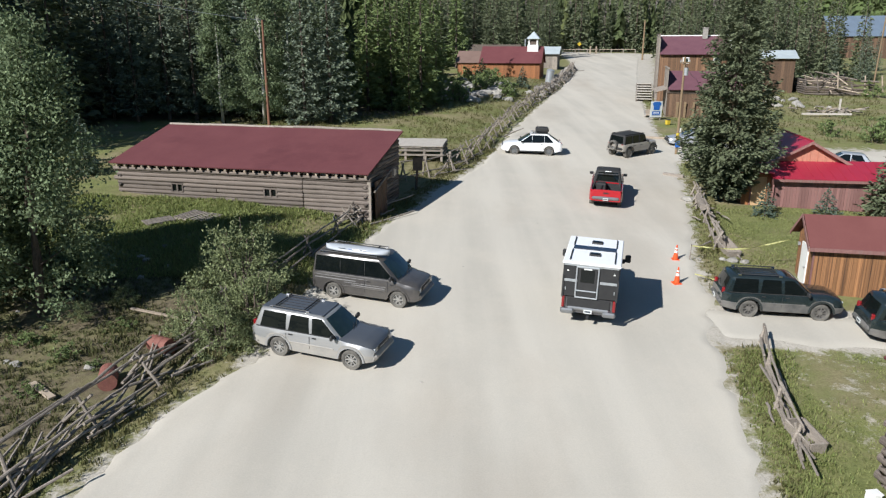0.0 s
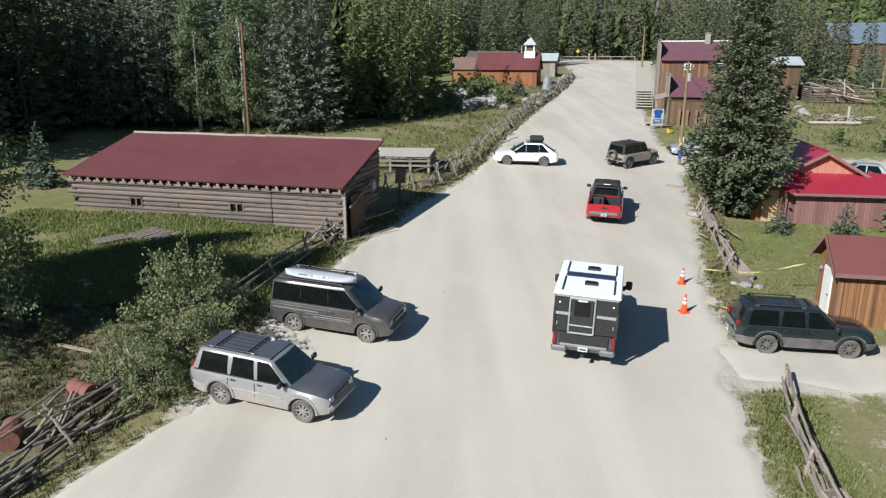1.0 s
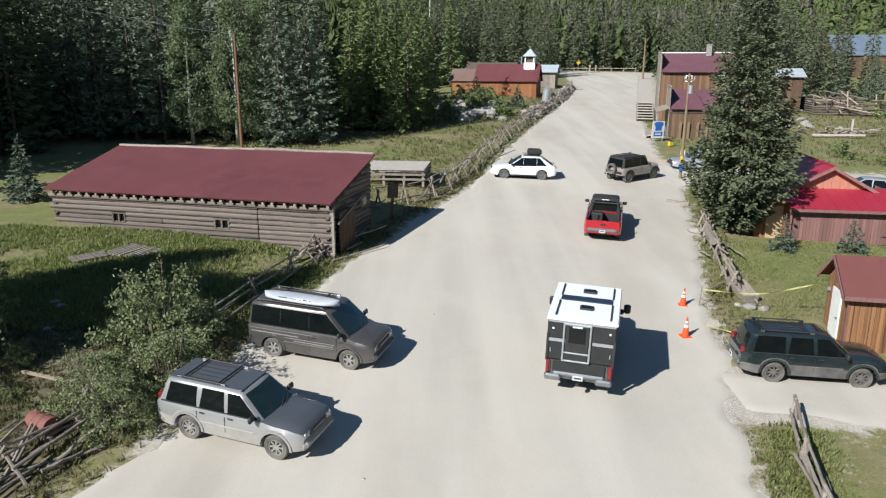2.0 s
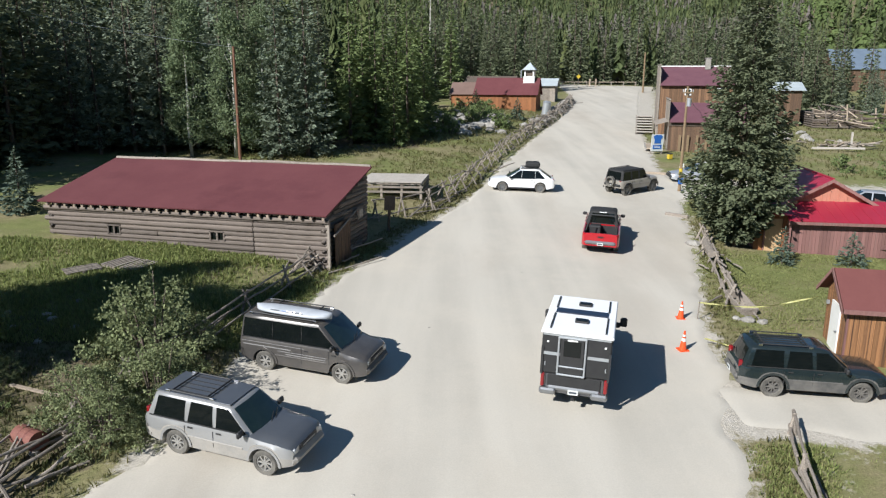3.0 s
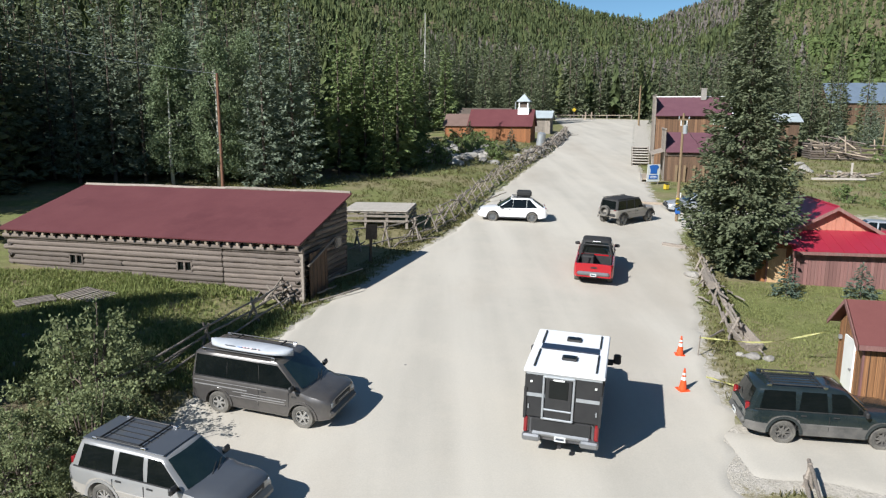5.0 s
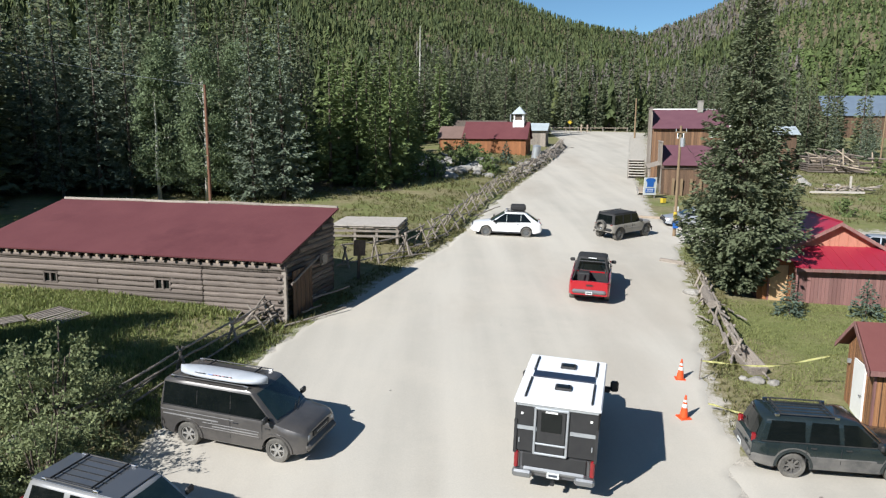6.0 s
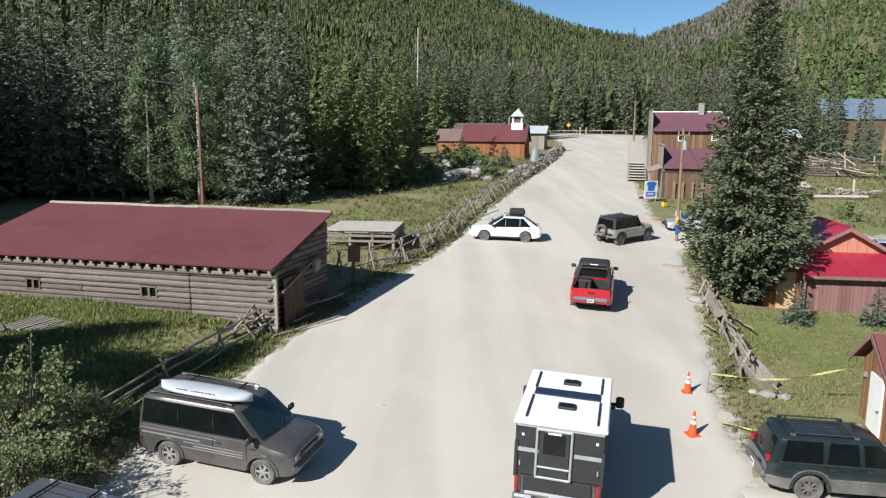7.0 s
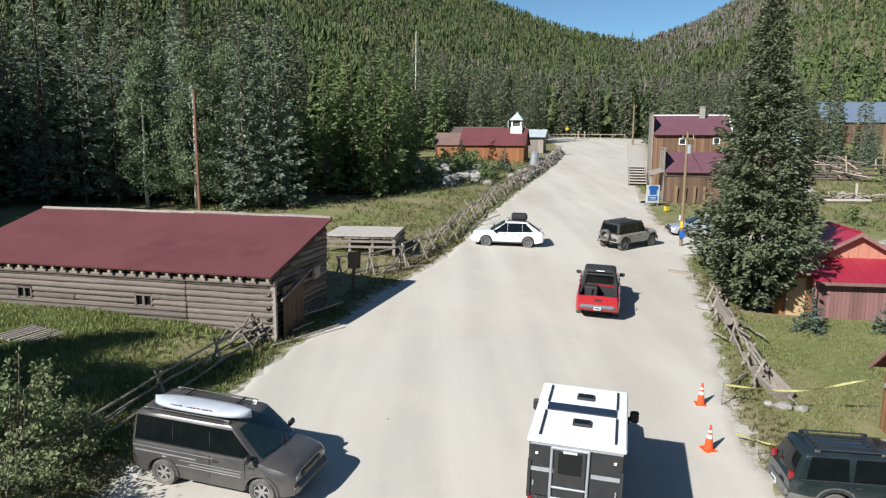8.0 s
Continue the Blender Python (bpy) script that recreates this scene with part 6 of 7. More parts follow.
def leafy(name, seed, h, r, clumps, leaves, size, mat_, bark, label, foot=0.3, stems=1, category="tree"):
    """A broadleaf: one or more stems with limbs, and clumps of small leaves with gaps between."""
    rs = np.random.RandomState(seed)
    t = thing(name, Matrix(), label, category)
    P, D = [], []
    tops, limbs = [], []
    for s in range(stems):
        a = rs.uniform(0, 6.28)
        lean = (0.0 if stems == 1 else r * rs.uniform(0.2, 0.8))
        top = Vector((math.cos(a) * lean, math.sin(a) * lean, h * rs.uniform(0.8, 1.0)))
        foot_ = Vector((math.cos(a) * lean * 0.2, math.sin(a) * lean * 0.2, -0.2))
        b_ = tube(bmesh.new(), foot_, top, 0.010 * h + 0.03, 0.012, 7, True, 0.02 * h * 0.5, random.Random(seed + s))
        part("trunk" if stems < 3 else "stem", b_, bark, t, smooth=True)
        tops.append((foot_, top))
    for c in range(clumps):
        foot_, top = tops[c % stems]
        f = foot + (1 - foot) * rs.uniform(0, 1) ** 0.85
        spread_ = r * (1.0 - max(0, (f - 0.45) / 0.62) ** 1.6) * rs.uniform(0.25, 1.0) ** 0.6
        spread_ *= 0.55 + 0.45 * min(1, (f - foot) / 0.15 + 0.3)
        a = rs.uniform(0, 6.28)
        root = foot_.lerp(top, max(0.05, f - 0.12))
        c_ = foot_.lerp(top, f) + Vector((math.cos(a) * spread_, math.sin(a) * spread_, rs.uniform(-0.3, 0.3)))
        if c < 5:
            limbs.append((root, c_))
        m = int(leaves * rs.uniform(0.6, 1.4))
        q = rs.normal(0, 1, (m, 3)) * np.array([0.30, 0.30, 0.24]) * (0.11 * h * 0.45 + 0.32 * r * 0.5)
        P.append(np.array(c_)[None] + q)
    P = np.concatenate(P)
    n = len(P)
    D = unit(rs.normal(0, 1, (n, 3)) + np.array([0, 0, -0.3]))
    U = unit(rs.normal(0, 1, (n, 3)) + np.array([0, 0, 0.5]))
    for root, c_ in limbs:
        part("limb", bar(root, c_, 0.02 + 0.002 * h, 0.006, 5), bark, t)
    part("crown", kite_mesh("crown", kites(P, D, U, size * rs.uniform(0.6, 1.4, n), size * rs.uniform(0.4, 0.9, n)), mat_), None, t)
    return t


def put(src, x, y, yaw=0.0, s=1.0, sz=None, sink=0.1, tilt=0.0):
    return copy_thing(src, Matrix.Translation((x, y, gz(x, y) - sink)) @ Matrix.Rotation(radians(tilt), 4, "Y") @ Matrix.Rotation(radians(yaw), 4, "Z") @ Matrix.Diagonal((s, s, sz or s, 1)))


def stand(src, x, y, yaw=0.0):
    src.matrix_basis = Matrix.Translation((x, y, gz(x, y) - 0.05)) @ Matrix.Rotation(radians(yaw), 4, "Z")
    return src


# the tall spruce by the side street, and the saplings in the cottage yard
stand(conifer("tall_spruce", 3, 15.9, 3.5, 560, 125, 0.205, M_SPRUCE, "tall dense green spruce with boughs down to the ground", 0.035, 0.24, 0.86, (0.15, 0.20), 0.32), 17.95, 44.35)
stand(conifer("spruce_sapling", 5, 2.0, 0.85, 90, 16, 0.15, M_SPRUCE_BLUE, "small blue-green spruce sapling in a cottage yard", 0.03, skirt=(1, 1)), 19.15, 41.2)
stand(conifer("spruce_sapling", 6, 1.8, 0.95, 90, 16, 0.15, M_SPRUCE_BLUE, "small blue-green spruce sapling beside a red wall", 0.03, skirt=(1, 1)), 22.65, 41.0)
stand(conifer("young_spruce", 8, 4.6, 1.7, 130, 24, 0.24, M_SPRUCE, "young green spruce beside a red board wall", 0.03), 26.6, 41.6)
stand(conifer("young_spruce", 9, 3.9, 1.2, 110, 20, 0.22, M_SPRUCE_BLUE, "young blue-green spruce at the end of a log stable", 0.04), -23.6, 46.6)
stand(conifer("young_spruce", 10, 3.0, 1.1, 80, 16, 0.26, M_SPRUCE_BLUE, "young blue spruce below the schoolhouse"), 11.2, 103)
stand(conifer("young_spruce", 12, 3.2, 1.4, 80, 16, 0.3, M_SPRUCE, "young spruce beside a schoolhouse wall"), 6.0, 112.5)

# cottonwoods on the near meadow; their shade falls across it
LABEL_C = "tall leafy cottonwood with grey-green crown on the meadow"
c1 = leafy("cottonwood", 21, 11.4, 2.75, 190, 135, 0.145, M_ASPEN, M_BARK, LABEL_C, 0.10, 2)
stand(c1, -15.6, 25.4)
for x, y, yaw, s in ((-18.3, 27.2, 80, 0.95), (-18.4, 24.2, 200, 1.05), (-16.6, 28.9, 140, 0.55), (-22.0, 25.5, 20, 1.0)):
    tagged(put(c1, x, y, yaw, s), group="cottonwoods on the meadow")
tagged(c1, group="cottonwoods on the meadow")

# willows between the drive-in places and the fence
wl = leafy("willow_bush", 31, 3.5, 1.85, 130, 60, 0.115, M_WILLOW, M_BARK, "leafy grey-green willow bush beside a pole fence", 0.06, 6, "bush")
stand(wl, -8.0, 26.9)
put(wl, -8.7, 24.1, 130, 0.62)
put(wl, -7.6, 29.4, 60, 0.45)
put(wl, -7.0, 24.7, 220, 0.72)
put(wl, -7.7, 22.9, 75, 0.6)
put(wl, -9.6, 28.6, 300, 0.5)
put(wl, -12.6, 26.6, 30, 0.28)
put(wl, -13.6, 25.2, 10, 0.25)
sh = leafy("low_shrub", 33, 1.6, 1.3, 45, 26, 0.18, M_PINE, M_BARK, "low green shrub among rocks and grass", 0.05, 5, "bush")
stand(sh, 5.0, 97)
for x, y, k_ in ((-13.0, 22.0, 0.45), (-14.6, 23.2, 0.5), (-11.7, 24.2, 0.4), (-15.2, 20.6, 0.5), (-12.7, 19.6, 0.38), (-13.8, 17.8, 0.42), (-11.4, 21.6, 0.3), (-16.4, 21.8, 0.5)):
    put(sh, x, y, 70 * k_ * x, k_, k_ * 0.7)
for i in range(46):
    x, y = (tr.uniform(-4, 9), tr.uniform(84, 112)) if i < 22 else (tr.uniform(33, 60), tr.uniform(50, 76)) if i < 34 else (tr.uniform(48, 85), tr.uniform(92, 135))
    put(sh, x, y, tr.uniform(0, 360), tr.uniform(0.6, 1.5))

# the woods beside and behind the village: a few kinds, set out tree by tree
K = [conifer("spruce", 41, 15, 2.5, 170, 50, 0.26, M_WOODS_GREY, "slender blue-grey spruce at the wood's edge", 0.05, 0.35, 0.8, (0.75, 0.1), 0.35),
     conifer("spruce", 42, 18, 3.1, 120, 22, 0.52, M_SPRUCE, "dark green spruce in dense woods", 0.03, 0.22, 0.98, (1.0, 1.0), 0.2),
     conifer("spruce", 43, 16, 2.5, 105, 20, 0.50, M_SPRUCE, "narrow dark spruce in dense woods", 0.03, 0.25, 0.95, (1.0, 1.0), 0.2),
     conifer("pine", 44, 15, 2.3, 100, 25, 0.46, M_PINE, "yellow-green lodgepole pine in open woods", 0.06, 0.28, 0.92, (0.7, 0.15), 0.35),
     conifer("pine", 45, 13, 2.3, 100, 25, 0.44, M_PINE, "short yellow-green pine at the meadow edge", 0.03, 0.28, 0.98, (0.9, 0.1), 0.35),
     conifer("spruce", 46, 16, 2.5, 110, 22, 0.48, M_WOODS_GREY, "grey-green spruce in dense woods", 0.06, 0.35, 0.8, (0.7, 0.12), 0.35),
     conifer("fir", 47, 14.5, 2.6, 95, 72, 0.25, M_WOODS_GREY, "open blue-grey fir at the wood's edge", 0.08, 0.45, 0.66, (0.55, 0.25), 0.4)]
A = [leafy("aspen", 51, 15.5, 2.1, 120, 90, 0.19, M_ASPEN, M_BIRCH, "pale-trunked aspen with grey-green leaves", 0.10),
     leafy("aspen", 52, 14, 1.8, 100, 90, 0.19, M_ASPEN, M_BIRCH, "slim aspen with a white trunk", 0.12)]
# front row behind the stable
ROW = ((-31.5, 69, "k6"), (-28.6, 67.5, "k6"), (-26.0, 68.5, "k6"), (-23.6, 69, "k6"), (-20.6, 67.4, "a1"), (-18.6, 70.6, "k5"), (-16.8, 67.6, "a0"), (-14.6, 70, "a0"), (-13.0, 68, "k0"), (-10.8, 69.3, "k0"), (-11.6, 71.5, "a1"),
       (-27, 72, "k1"), (-21.8, 72.5, "a0"), (-34.5, 66, "a0"), (-37.6, 64, "k0"), (-41, 66, "k1"), (-8.0, 77.5, "k3"), (-5.6, 79, "k4"), (-3.6, 77, "k4"), (-2.4, 79.5, "k3"), (-0.8, 83.5, "k4"), (-6.4, 82, "k3"), (-3.9, 86, "k3"), (-1.2, 91, "k3"), (-9.5, 92, "k3"))
seen_kinds = set()
for x, y, kind in ROW:
    src = (K if kind[0] == "k" else A)[int(kind[1])]
    s = tr.uniform(0.92, 1.08)
    if kind == "k4":
        s *= 0.68
    if src.name in seen_kinds:
        put(src, x, y, tr.uniform(0, 360), s, s * tr.uniform(0.95, 1.1))
    else:
        seen_kinds.add(src.name)
        stand(src, x, y, tr.uniform(0, 360))


def wood(count, area, kinds, lo, hi, gap):
    got = []
    for _ in range(count * 12):
        if len(got) >= count:
            break
        x, y = area()
        if any((x - a) ** 2 + (y - b) ** 2 < gap * gap for a, b in got):
            continue
        got.append((x, y))
        src = kinds[tr.randint(len(kinds))]
        s = tr.uniform(lo, hi)
        if src.name in seen_kinds:
            put(src, x, y, tr.uniform(0, 360), s, s * tr.uniform(0.9, 1.15))
        else:
            seen_kinds.add(src.name)
            stand(src, x, y, tr.uniform(0, 360))


wood(84, lambda: (tr.uniform(-66, -13), tr.uniform(73, 104)), [K[5], K[1], K[5], K[2], K[1], K[2]], 0.85, 1.2, 3.2)
wood(22, lambda: (tr.uniform(-12, -1.5), tr.uniform(79, 106)), [K[3], K[4], K[4], K[3]], 0.6, 1.1, 2.6)
wood(34, lambda: (tr.uniform(-60, -32), tr.uniform(40, 73)), [K[5], K[1], K[5], K[2]], 0.8, 1.15, 3.6)
wood(40, lambda: (tr.uniform(-46, -15), tr.uniform(104, 140)), [K[3], K[1], K[2], K[3]], 0.8, 1.15, 3.6)
wood(30, lambda: (tr.uniform(-16, 3), tr.uniform(131, 158)), [K[3], K[1], K[2], K[3]], 0.8, 1.15, 3.6)
wood(28, lambda: (tr.uniform(-6, 27), tr.uniform(158, 192)), [K[1], K[2], K[1]], 0.75, 1.1, 4.0)
wood(48, lambda: (tr.uniform(-2, 100), tr.uniform(193, 222)), [K[1], K[2], K[2], K[1]], 0.85, 1.5, 5.6)
wood(40, lambda: (tr.uniform(50, 76), tr.uniform(128, 176)), [K[1], K[2], K[2]], 0.7, 1.05, 4.5)
wood(10, lambda: (tr.uniform(50, 62), tr.uniform(118, 128)), [K[1], K[2]], 0.7, 0.9, 3.0)
wood(8, lambda: (tr.uniform(68, 90), tr.uniform(118, 150)), [K[0], K[4]], 0.45, 0.7, 5.0)


# extra tall spruces, unseen to the left, added to shade the wood's left edge
wood(34, lambda: (tr.uniform(-50, -36.5), tr.uniform(46, 63)), [K[1]], 1.15, 1.45, 2.5)


snag = thing("dead_snag", Matrix.Translation((-1.9, 154, gz(-1.9, 154) - 0.2)), "tall bleached dead tree trunk above the pines", "tree")
part("trunk", bar((0, 0, 0), (0.3, 0.2, 21.5), 0.24, 0.08, 7, 0.08, rng), M_BIRCH, snag)
for k in range(7):
    a_ = rng.uniform(0, 6.28)
    part("broken_limb", bar((0.2, 0.1, 10 + 1.5 * k), (0.2 + math.cos(a_) * 0.8, 0.1 + math.sin(a_) * 0.8, 9.7 + 1.5 * k), 0.05, 0.02, 5), M_BIRCH, snag)


# far woods on the valley sides, one sheet of many small trees
def far_material():
    m = bpy.data.materials.new("mixed_mountain_woods")
    m.use_nodes = True
    N, L = m.node_tree.nodes, m.node_tree.links
    b = N["Principled BSDF"]
    a = N.new("ShaderNodeAttribute")
    a.attribute_name = "tone"
    r = N.new("ShaderNodeValToRGB")
    el = r.color_ramp.elements
    el[0].position, el[0].color = 0.0, (0.060, 0.082, 0.038, 1)
    el[1].position, el[1].color = 1.0, (0.125, 0.165, 0.06, 1)
    for p, c in ((0.35, (0.085, 0.108, 0.046, 1)), (0.55, (0.115, 0.135, 0.054, 1)), (0.72, (0.155, 0.14, 0.122, 1)), (0.80, (0.185, 0.165, 0.148, 1)), (0.86, (0.09, 0.126, 0.045, 1))):
        e = el.new(p)
        e.color = c
    L.new(a.outputs["Fac"], r.inputs[0])
    n = N.new("ShaderNodeNewGeometry")
    mr = N.new("ShaderNodeMapRange")
    mr.inputs[3].default_value, mr.inputs[4].default_value = 0.88, 1.12
    L.new(n.outputs["Random Per Island"], mr.inputs[0])
    s = N.new("ShaderNodeVectorMath")
    s.operation = "SCALE"
    L.new(r.outputs[0], s.inputs[0])
    L.new(mr.outputs[0], s.inputs["Scale"])
    L.new(s.outputs[0], b.inputs["Base Color"])
    tl = N.new("ShaderNodeBsdfTranslucent")
    ms = N.new("ShaderNodeMixShader")
    ms.inputs[0].default_value = 0.2
    L.new(s.outputs[0], tl.inputs["Color"])
    L.new(b.outputs[0], ms.inputs[1])
    L.new(tl.outputs[0], ms.inputs[2])
    L.new(ms.outputs[0], N["Material Output"].inputs["Surface"])
    b.inputs["Roughness"].default_value = 0.85
    b.inputs["Specular IOR Level"].default_value = 0.15
    return m


M_FAR = far_material()


def far_wood(count, d_lo, d_hi, az_lo, az_hi, tiers, arms, name, label, skip=None):
    az = np.radians(tr.uniform(az_lo, az_hi, count))
    d = np.sqrt(tr.uniform(d_lo ** 2, d_hi ** 2, count))
    x, y = 2 + d * np.sin(az), d * np.cos(az)
    if skip is not None:
        keep = ~skip(x, y)
        x, y, d, az = x[keep], y[keep], d[keep], az[keep]
    z = ground_z(x, y)
    h = tr.uniform(9.5, 16, len(x)) * np.where(d > 420, 0.82, 1.0)
    r = h * tr.uniform(0.13, 0.18, len(x)) * (1 + 0.15 * (d > 420))
    azd = np.degrees(az)
    # dead grey stands low in the gap, aspens on the sunny right slope, pines elsewhere
    tone = tr.uniform(0.12, 0.58, len(x))
    patchy = np.sin(x * 0.021 + 2 * np.sin(y * 0.011)) * np.sin(y * 0.017 + 1.3)
    grey = (azd > -2) & (azd < 26) & (d > 230) & (d < 520) & (tr.uniform(0, 1, len(x)) < 0.48 + 0.35 * patchy)
    tone = np.where(grey, tr.uniform(0.68, 0.82, len(x)), tone)
    leaf = ((azd > 23) & (tr.uniform(0, 1, len(x)) < 0.5 + 0.35 * patchy)) | ((d > 500) & (azd < 16) & (tr.uniform(0, 1, len(x)) < 0.12 + 0.2 * patchy))
    tone = np.where(leaf, tr.uniform(0.86, 1.0, len(x)), tone)
    bald_az = azd + tr.normal(0, 2.2, len(x)) + 0.006 * (d - 900)
    bald = (bald_az > 16) & (bald_az < 25) & (d > 700) & (tr.uniform(0, 1, len(x)) < 0.75)
    tone = np.where(bald, tr.uniform(0.68, 0.82, len(x)), tone)
    Ps, Ds, Us, Ls, Ws, Ts = [], [], [], [], [], []
    n = len(x)
    up = np.array([0.0, 0.0, 1.0])
    for k in range(tiers):
        # spires: skirts of hanging kites, one under another; aspens: round heaps of leaves
        top_, low_ = 1.0 - 0.86 * k / tiers, max(0.02, 1.0 - 0.86 * (k + 1.45) / tiers)
        for j in range(arms):
            a = tr.uniform(0, 6.28, n) + 6.28 * j / arms
            out = np.stack([np.cos(a), np.sin(a), 0 * a], 1)
            hi = h * (top_ + tr.uniform(-0.03, 0.03, n))
            drop = h * (top_ - low_) * tr.uniform(0.85, 1.2, n)
            reach = r * ((1 - low_) ** 0.85) * tr.uniform(0.7, 1.2, n)
            d_c = unit(out * reach[:, None] - up * drop[:, None])
            c_c = np.stack([x, y, z + hi], 1)
            b_ = tr.normal(0, 1, (n, 3))
            b_ = unit(b_ + np.array([0, 0, 0.4]))
            c_l = np.stack([x, y, z + h * 0.55], 1) + b_ * np.stack([r * 0.95, r * 0.95, h * 0.36], 1)
            d_l = unit(np.cross(b_, tr.normal(0, 1, (n, 3))))
            lf = leaf[:, None]
            Ps.append(np.where(lf, c_l - d_l * r[:, None] * 0.6, c_c))
            Ds.append(np.where(lf, d_l, d_c))
            Us.append(np.where(lf, b_, unit(out * 0.8 + up * 0.8 + tr.normal(0, 0.12, (n, 3)))))
            Ls.append(np.where(leaf, r * 0.85, np.hypot(reach, drop)))
            Ws.append(np.where(leaf, r * 0.6, reach * 1.0 + 0.25 * r))
            Ts.append(tone)
    V = kites(*[np.concatenate(v) for v in (Ps, Ds, Us, Ls, Ws)])
    return tagged(new(name, kite_mesh(name, V, M_FAR, np.concatenate(Ts))), label, "woods", kind="stuff")


def clearing(x, y):
    return ((x > 74) & (x < 150) & (y < 212)) | ((x > -8) & (x < 102) & (y < 196))


far_wood(3000, 105, 420, -48, 42, 7, 6, "woods", "dense mixed conifers on the lower slopes", lambda x, y: clearing(x, y) | ((x > -76) & (y < 104)))
far_wood(20000, 420, 1120, -34, 38, 3, 3, "far_woods", "wooded mountainside of conifers, dead stands and aspens")
# ---- fences, poles, signs and clutter ----
dr = random.Random(5)


def along(points, step):
    """Points about step apart along a polyline, with the direction there."""
    out = []
    for (ax, ay), (bx, by) in zip(points, points[1:]):
        n = max(1, round(math.hypot(bx - ax, by - ay) / step))
        for k in range(n):
            out.append((ax + (bx - ax) * k / n, ay + (by - ay) * k / n, math.atan2(by - ay, bx - ax)))
    out.append((*points[-1], out[-1][2]))
    return out


def pole_fence(points, label, step=2.4, high=1.25, rails=3, mess=0.1, lean=0.5, thick=0.05, group="", litter=0, stray=0.5):
    """A buck-and-rail fence: crossed legs every few metres, crooked rails between, fallen poles beside it."""
    x0, y0 = points[0]
    z0 = gz(x0, y0)
    f = thing("pole_fence", Matrix.Translation((x0, y0, z0)), label, "fence", group)
    nodes = along(points, step)

    def P(x, y, h):
        return Vector((x - x0, y - y0, gz(x, y) - z0 + h))

    for x, y, a in nodes:
        nx, ny = -math.sin(a), math.cos(a)
        hh = high * dr.uniform(0.85, 1.15)
        for s in (1, -1):
            w = lean * dr.uniform(0.8, 1.2)
            part("post", bar(P(x + nx * w * s, y + ny * w * s, -0.05), P(x - nx * w * 0.35 * s + dr.uniform(-mess, mess), y - ny * w * 0.35 * s + dr.uniform(-mess, mess), hh), thick * 1.15, thick * 0.9, 7, 0.015, dr), M_WOOD_GREY, f)
    for (ax, ay, a), (bx, by, b) in zip(nodes, nodes[1:]):
        for k in range(rails):
            h = high * (0.25 + 0.68 * k / max(1, rails - 1))
            drop0, drop1 = (dr.uniform(-mess, mess), dr.uniform(-mess, mess))
            off = lean * 0.55 * (1 - k / rails) * (1 if k % 2 else -1)
            nx, ny = -math.sin(a), math.cos(a)
            ex = dr.uniform(0.1, 0.4)
            part("rail", bar(P(ax + nx * off - math.cos(a) * ex, ay + ny * off - math.sin(a) * ex, max(0.06, h + drop0 * 2)), P(bx + nx * off + math.cos(a) * ex, by + ny * off + math.sin(a) * ex, max(0.06, h + drop1 * 2)), thick * dr.uniform(0.85, 1.1), thick * 0.7, 7, 0.03, dr), M_WOOD_GREY, f)
    for k in range(litter):
        x, y, a = dr.choice(nodes)
        aa = a + dr.uniform(-stray, stray)
        L_ = dr.uniform(1.0, 3.6)
        ox, oy = dr.uniform(-1.8, 1.8) * stray, dr.uniform(-1.8, 1.8) * stray
        p, q = (x + ox, y + oy), (x + ox + math.cos(aa) * L_, y + oy + math.sin(aa) * L_)
        part("fallen_pole", bar(P(*p, dr.uniform(0.05, 0.35)), P(*q, dr.uniform(0.05, 0.6)), 0.05, 0.035, 6, 0.03, dr), M_WOOD_GREY, f)
    return f


pole_fence([(-11.6, 13.5), (-11.0, 15.2), (-10.2, 18.0), (-9.5, 20.6), (-8.7, 23.2)], "collapsed grey pole fence tangled with fallen rails", 2.4, 1.1, 3, 0.22, 0.7, 0.05, litter=44)
pole_fence([(-8.6, 26.4), (-7.3, 29.4), (-6.4, 32.4), (-5.5, 35.5), (-4.75, 38.6)], "sagging grey pole fence along a weedy yard", 3.4, 0.95, 3, 0.05, 0.30, 0.05, litter=3)
heap = pole_fence([(-5.15, 37.4), (-4.35, 39.9)], "heap of broken fence poles at a stable corner", 0.8, 0.85, 2, 0.25, 0.6, 0.05, litter=22)
pole_fence([(-2.7, 47.6), (-1.2, 49.3), (0.5, 51.0)], "grey pole fence by a timber platform", 1.9, 1.3, 2, 0.08, 0.35, 0.055, litter=4)
pole_fence([(0.5, 51.0), (1.4, 53.8), (2.7, 57.6), (3.9, 62.4), (5.9, 70.8), (8.2, 79.9), (11.7, 91.8)], "long zigzag grey pole fence beside the street", 2.5, 1.3, 3, 0.16, 0.6, 0.055, litter=26)
pole_fence([(11.7, 91.8), (16.4, 107), (20.6, 122), (24.4, 138)], "tumbledown grey pole fence on a stony bank", 2.6, 1.3, 4, 0.25, 0.9, 0.075, litter=60)
pole_fence([(16.5, 45.6), (15.75, 42.4), (15.15, 39.4), (14.55, 36.9), (14.2, 35.0)], "broken grey pole fence with a heavy log", 1.9, 1.0, 3, 0.14, 0.28, 0.06, litter=8)
pole_fence([(11.8, 24.3), (11.0, 22.0), (10.35, 19.7), (10.05, 17.9)], "leaning weathered pole fence in long grass", 2.0, 0.75, 2, 0.08, 0.10, 0.05, litter=12, stray=0.16)
lg = thing("fallen_log", Matrix.Translation((15.9, 43.2, gz(15.9, 43.2))), "thick grey fallen log in a broken fence", "log")
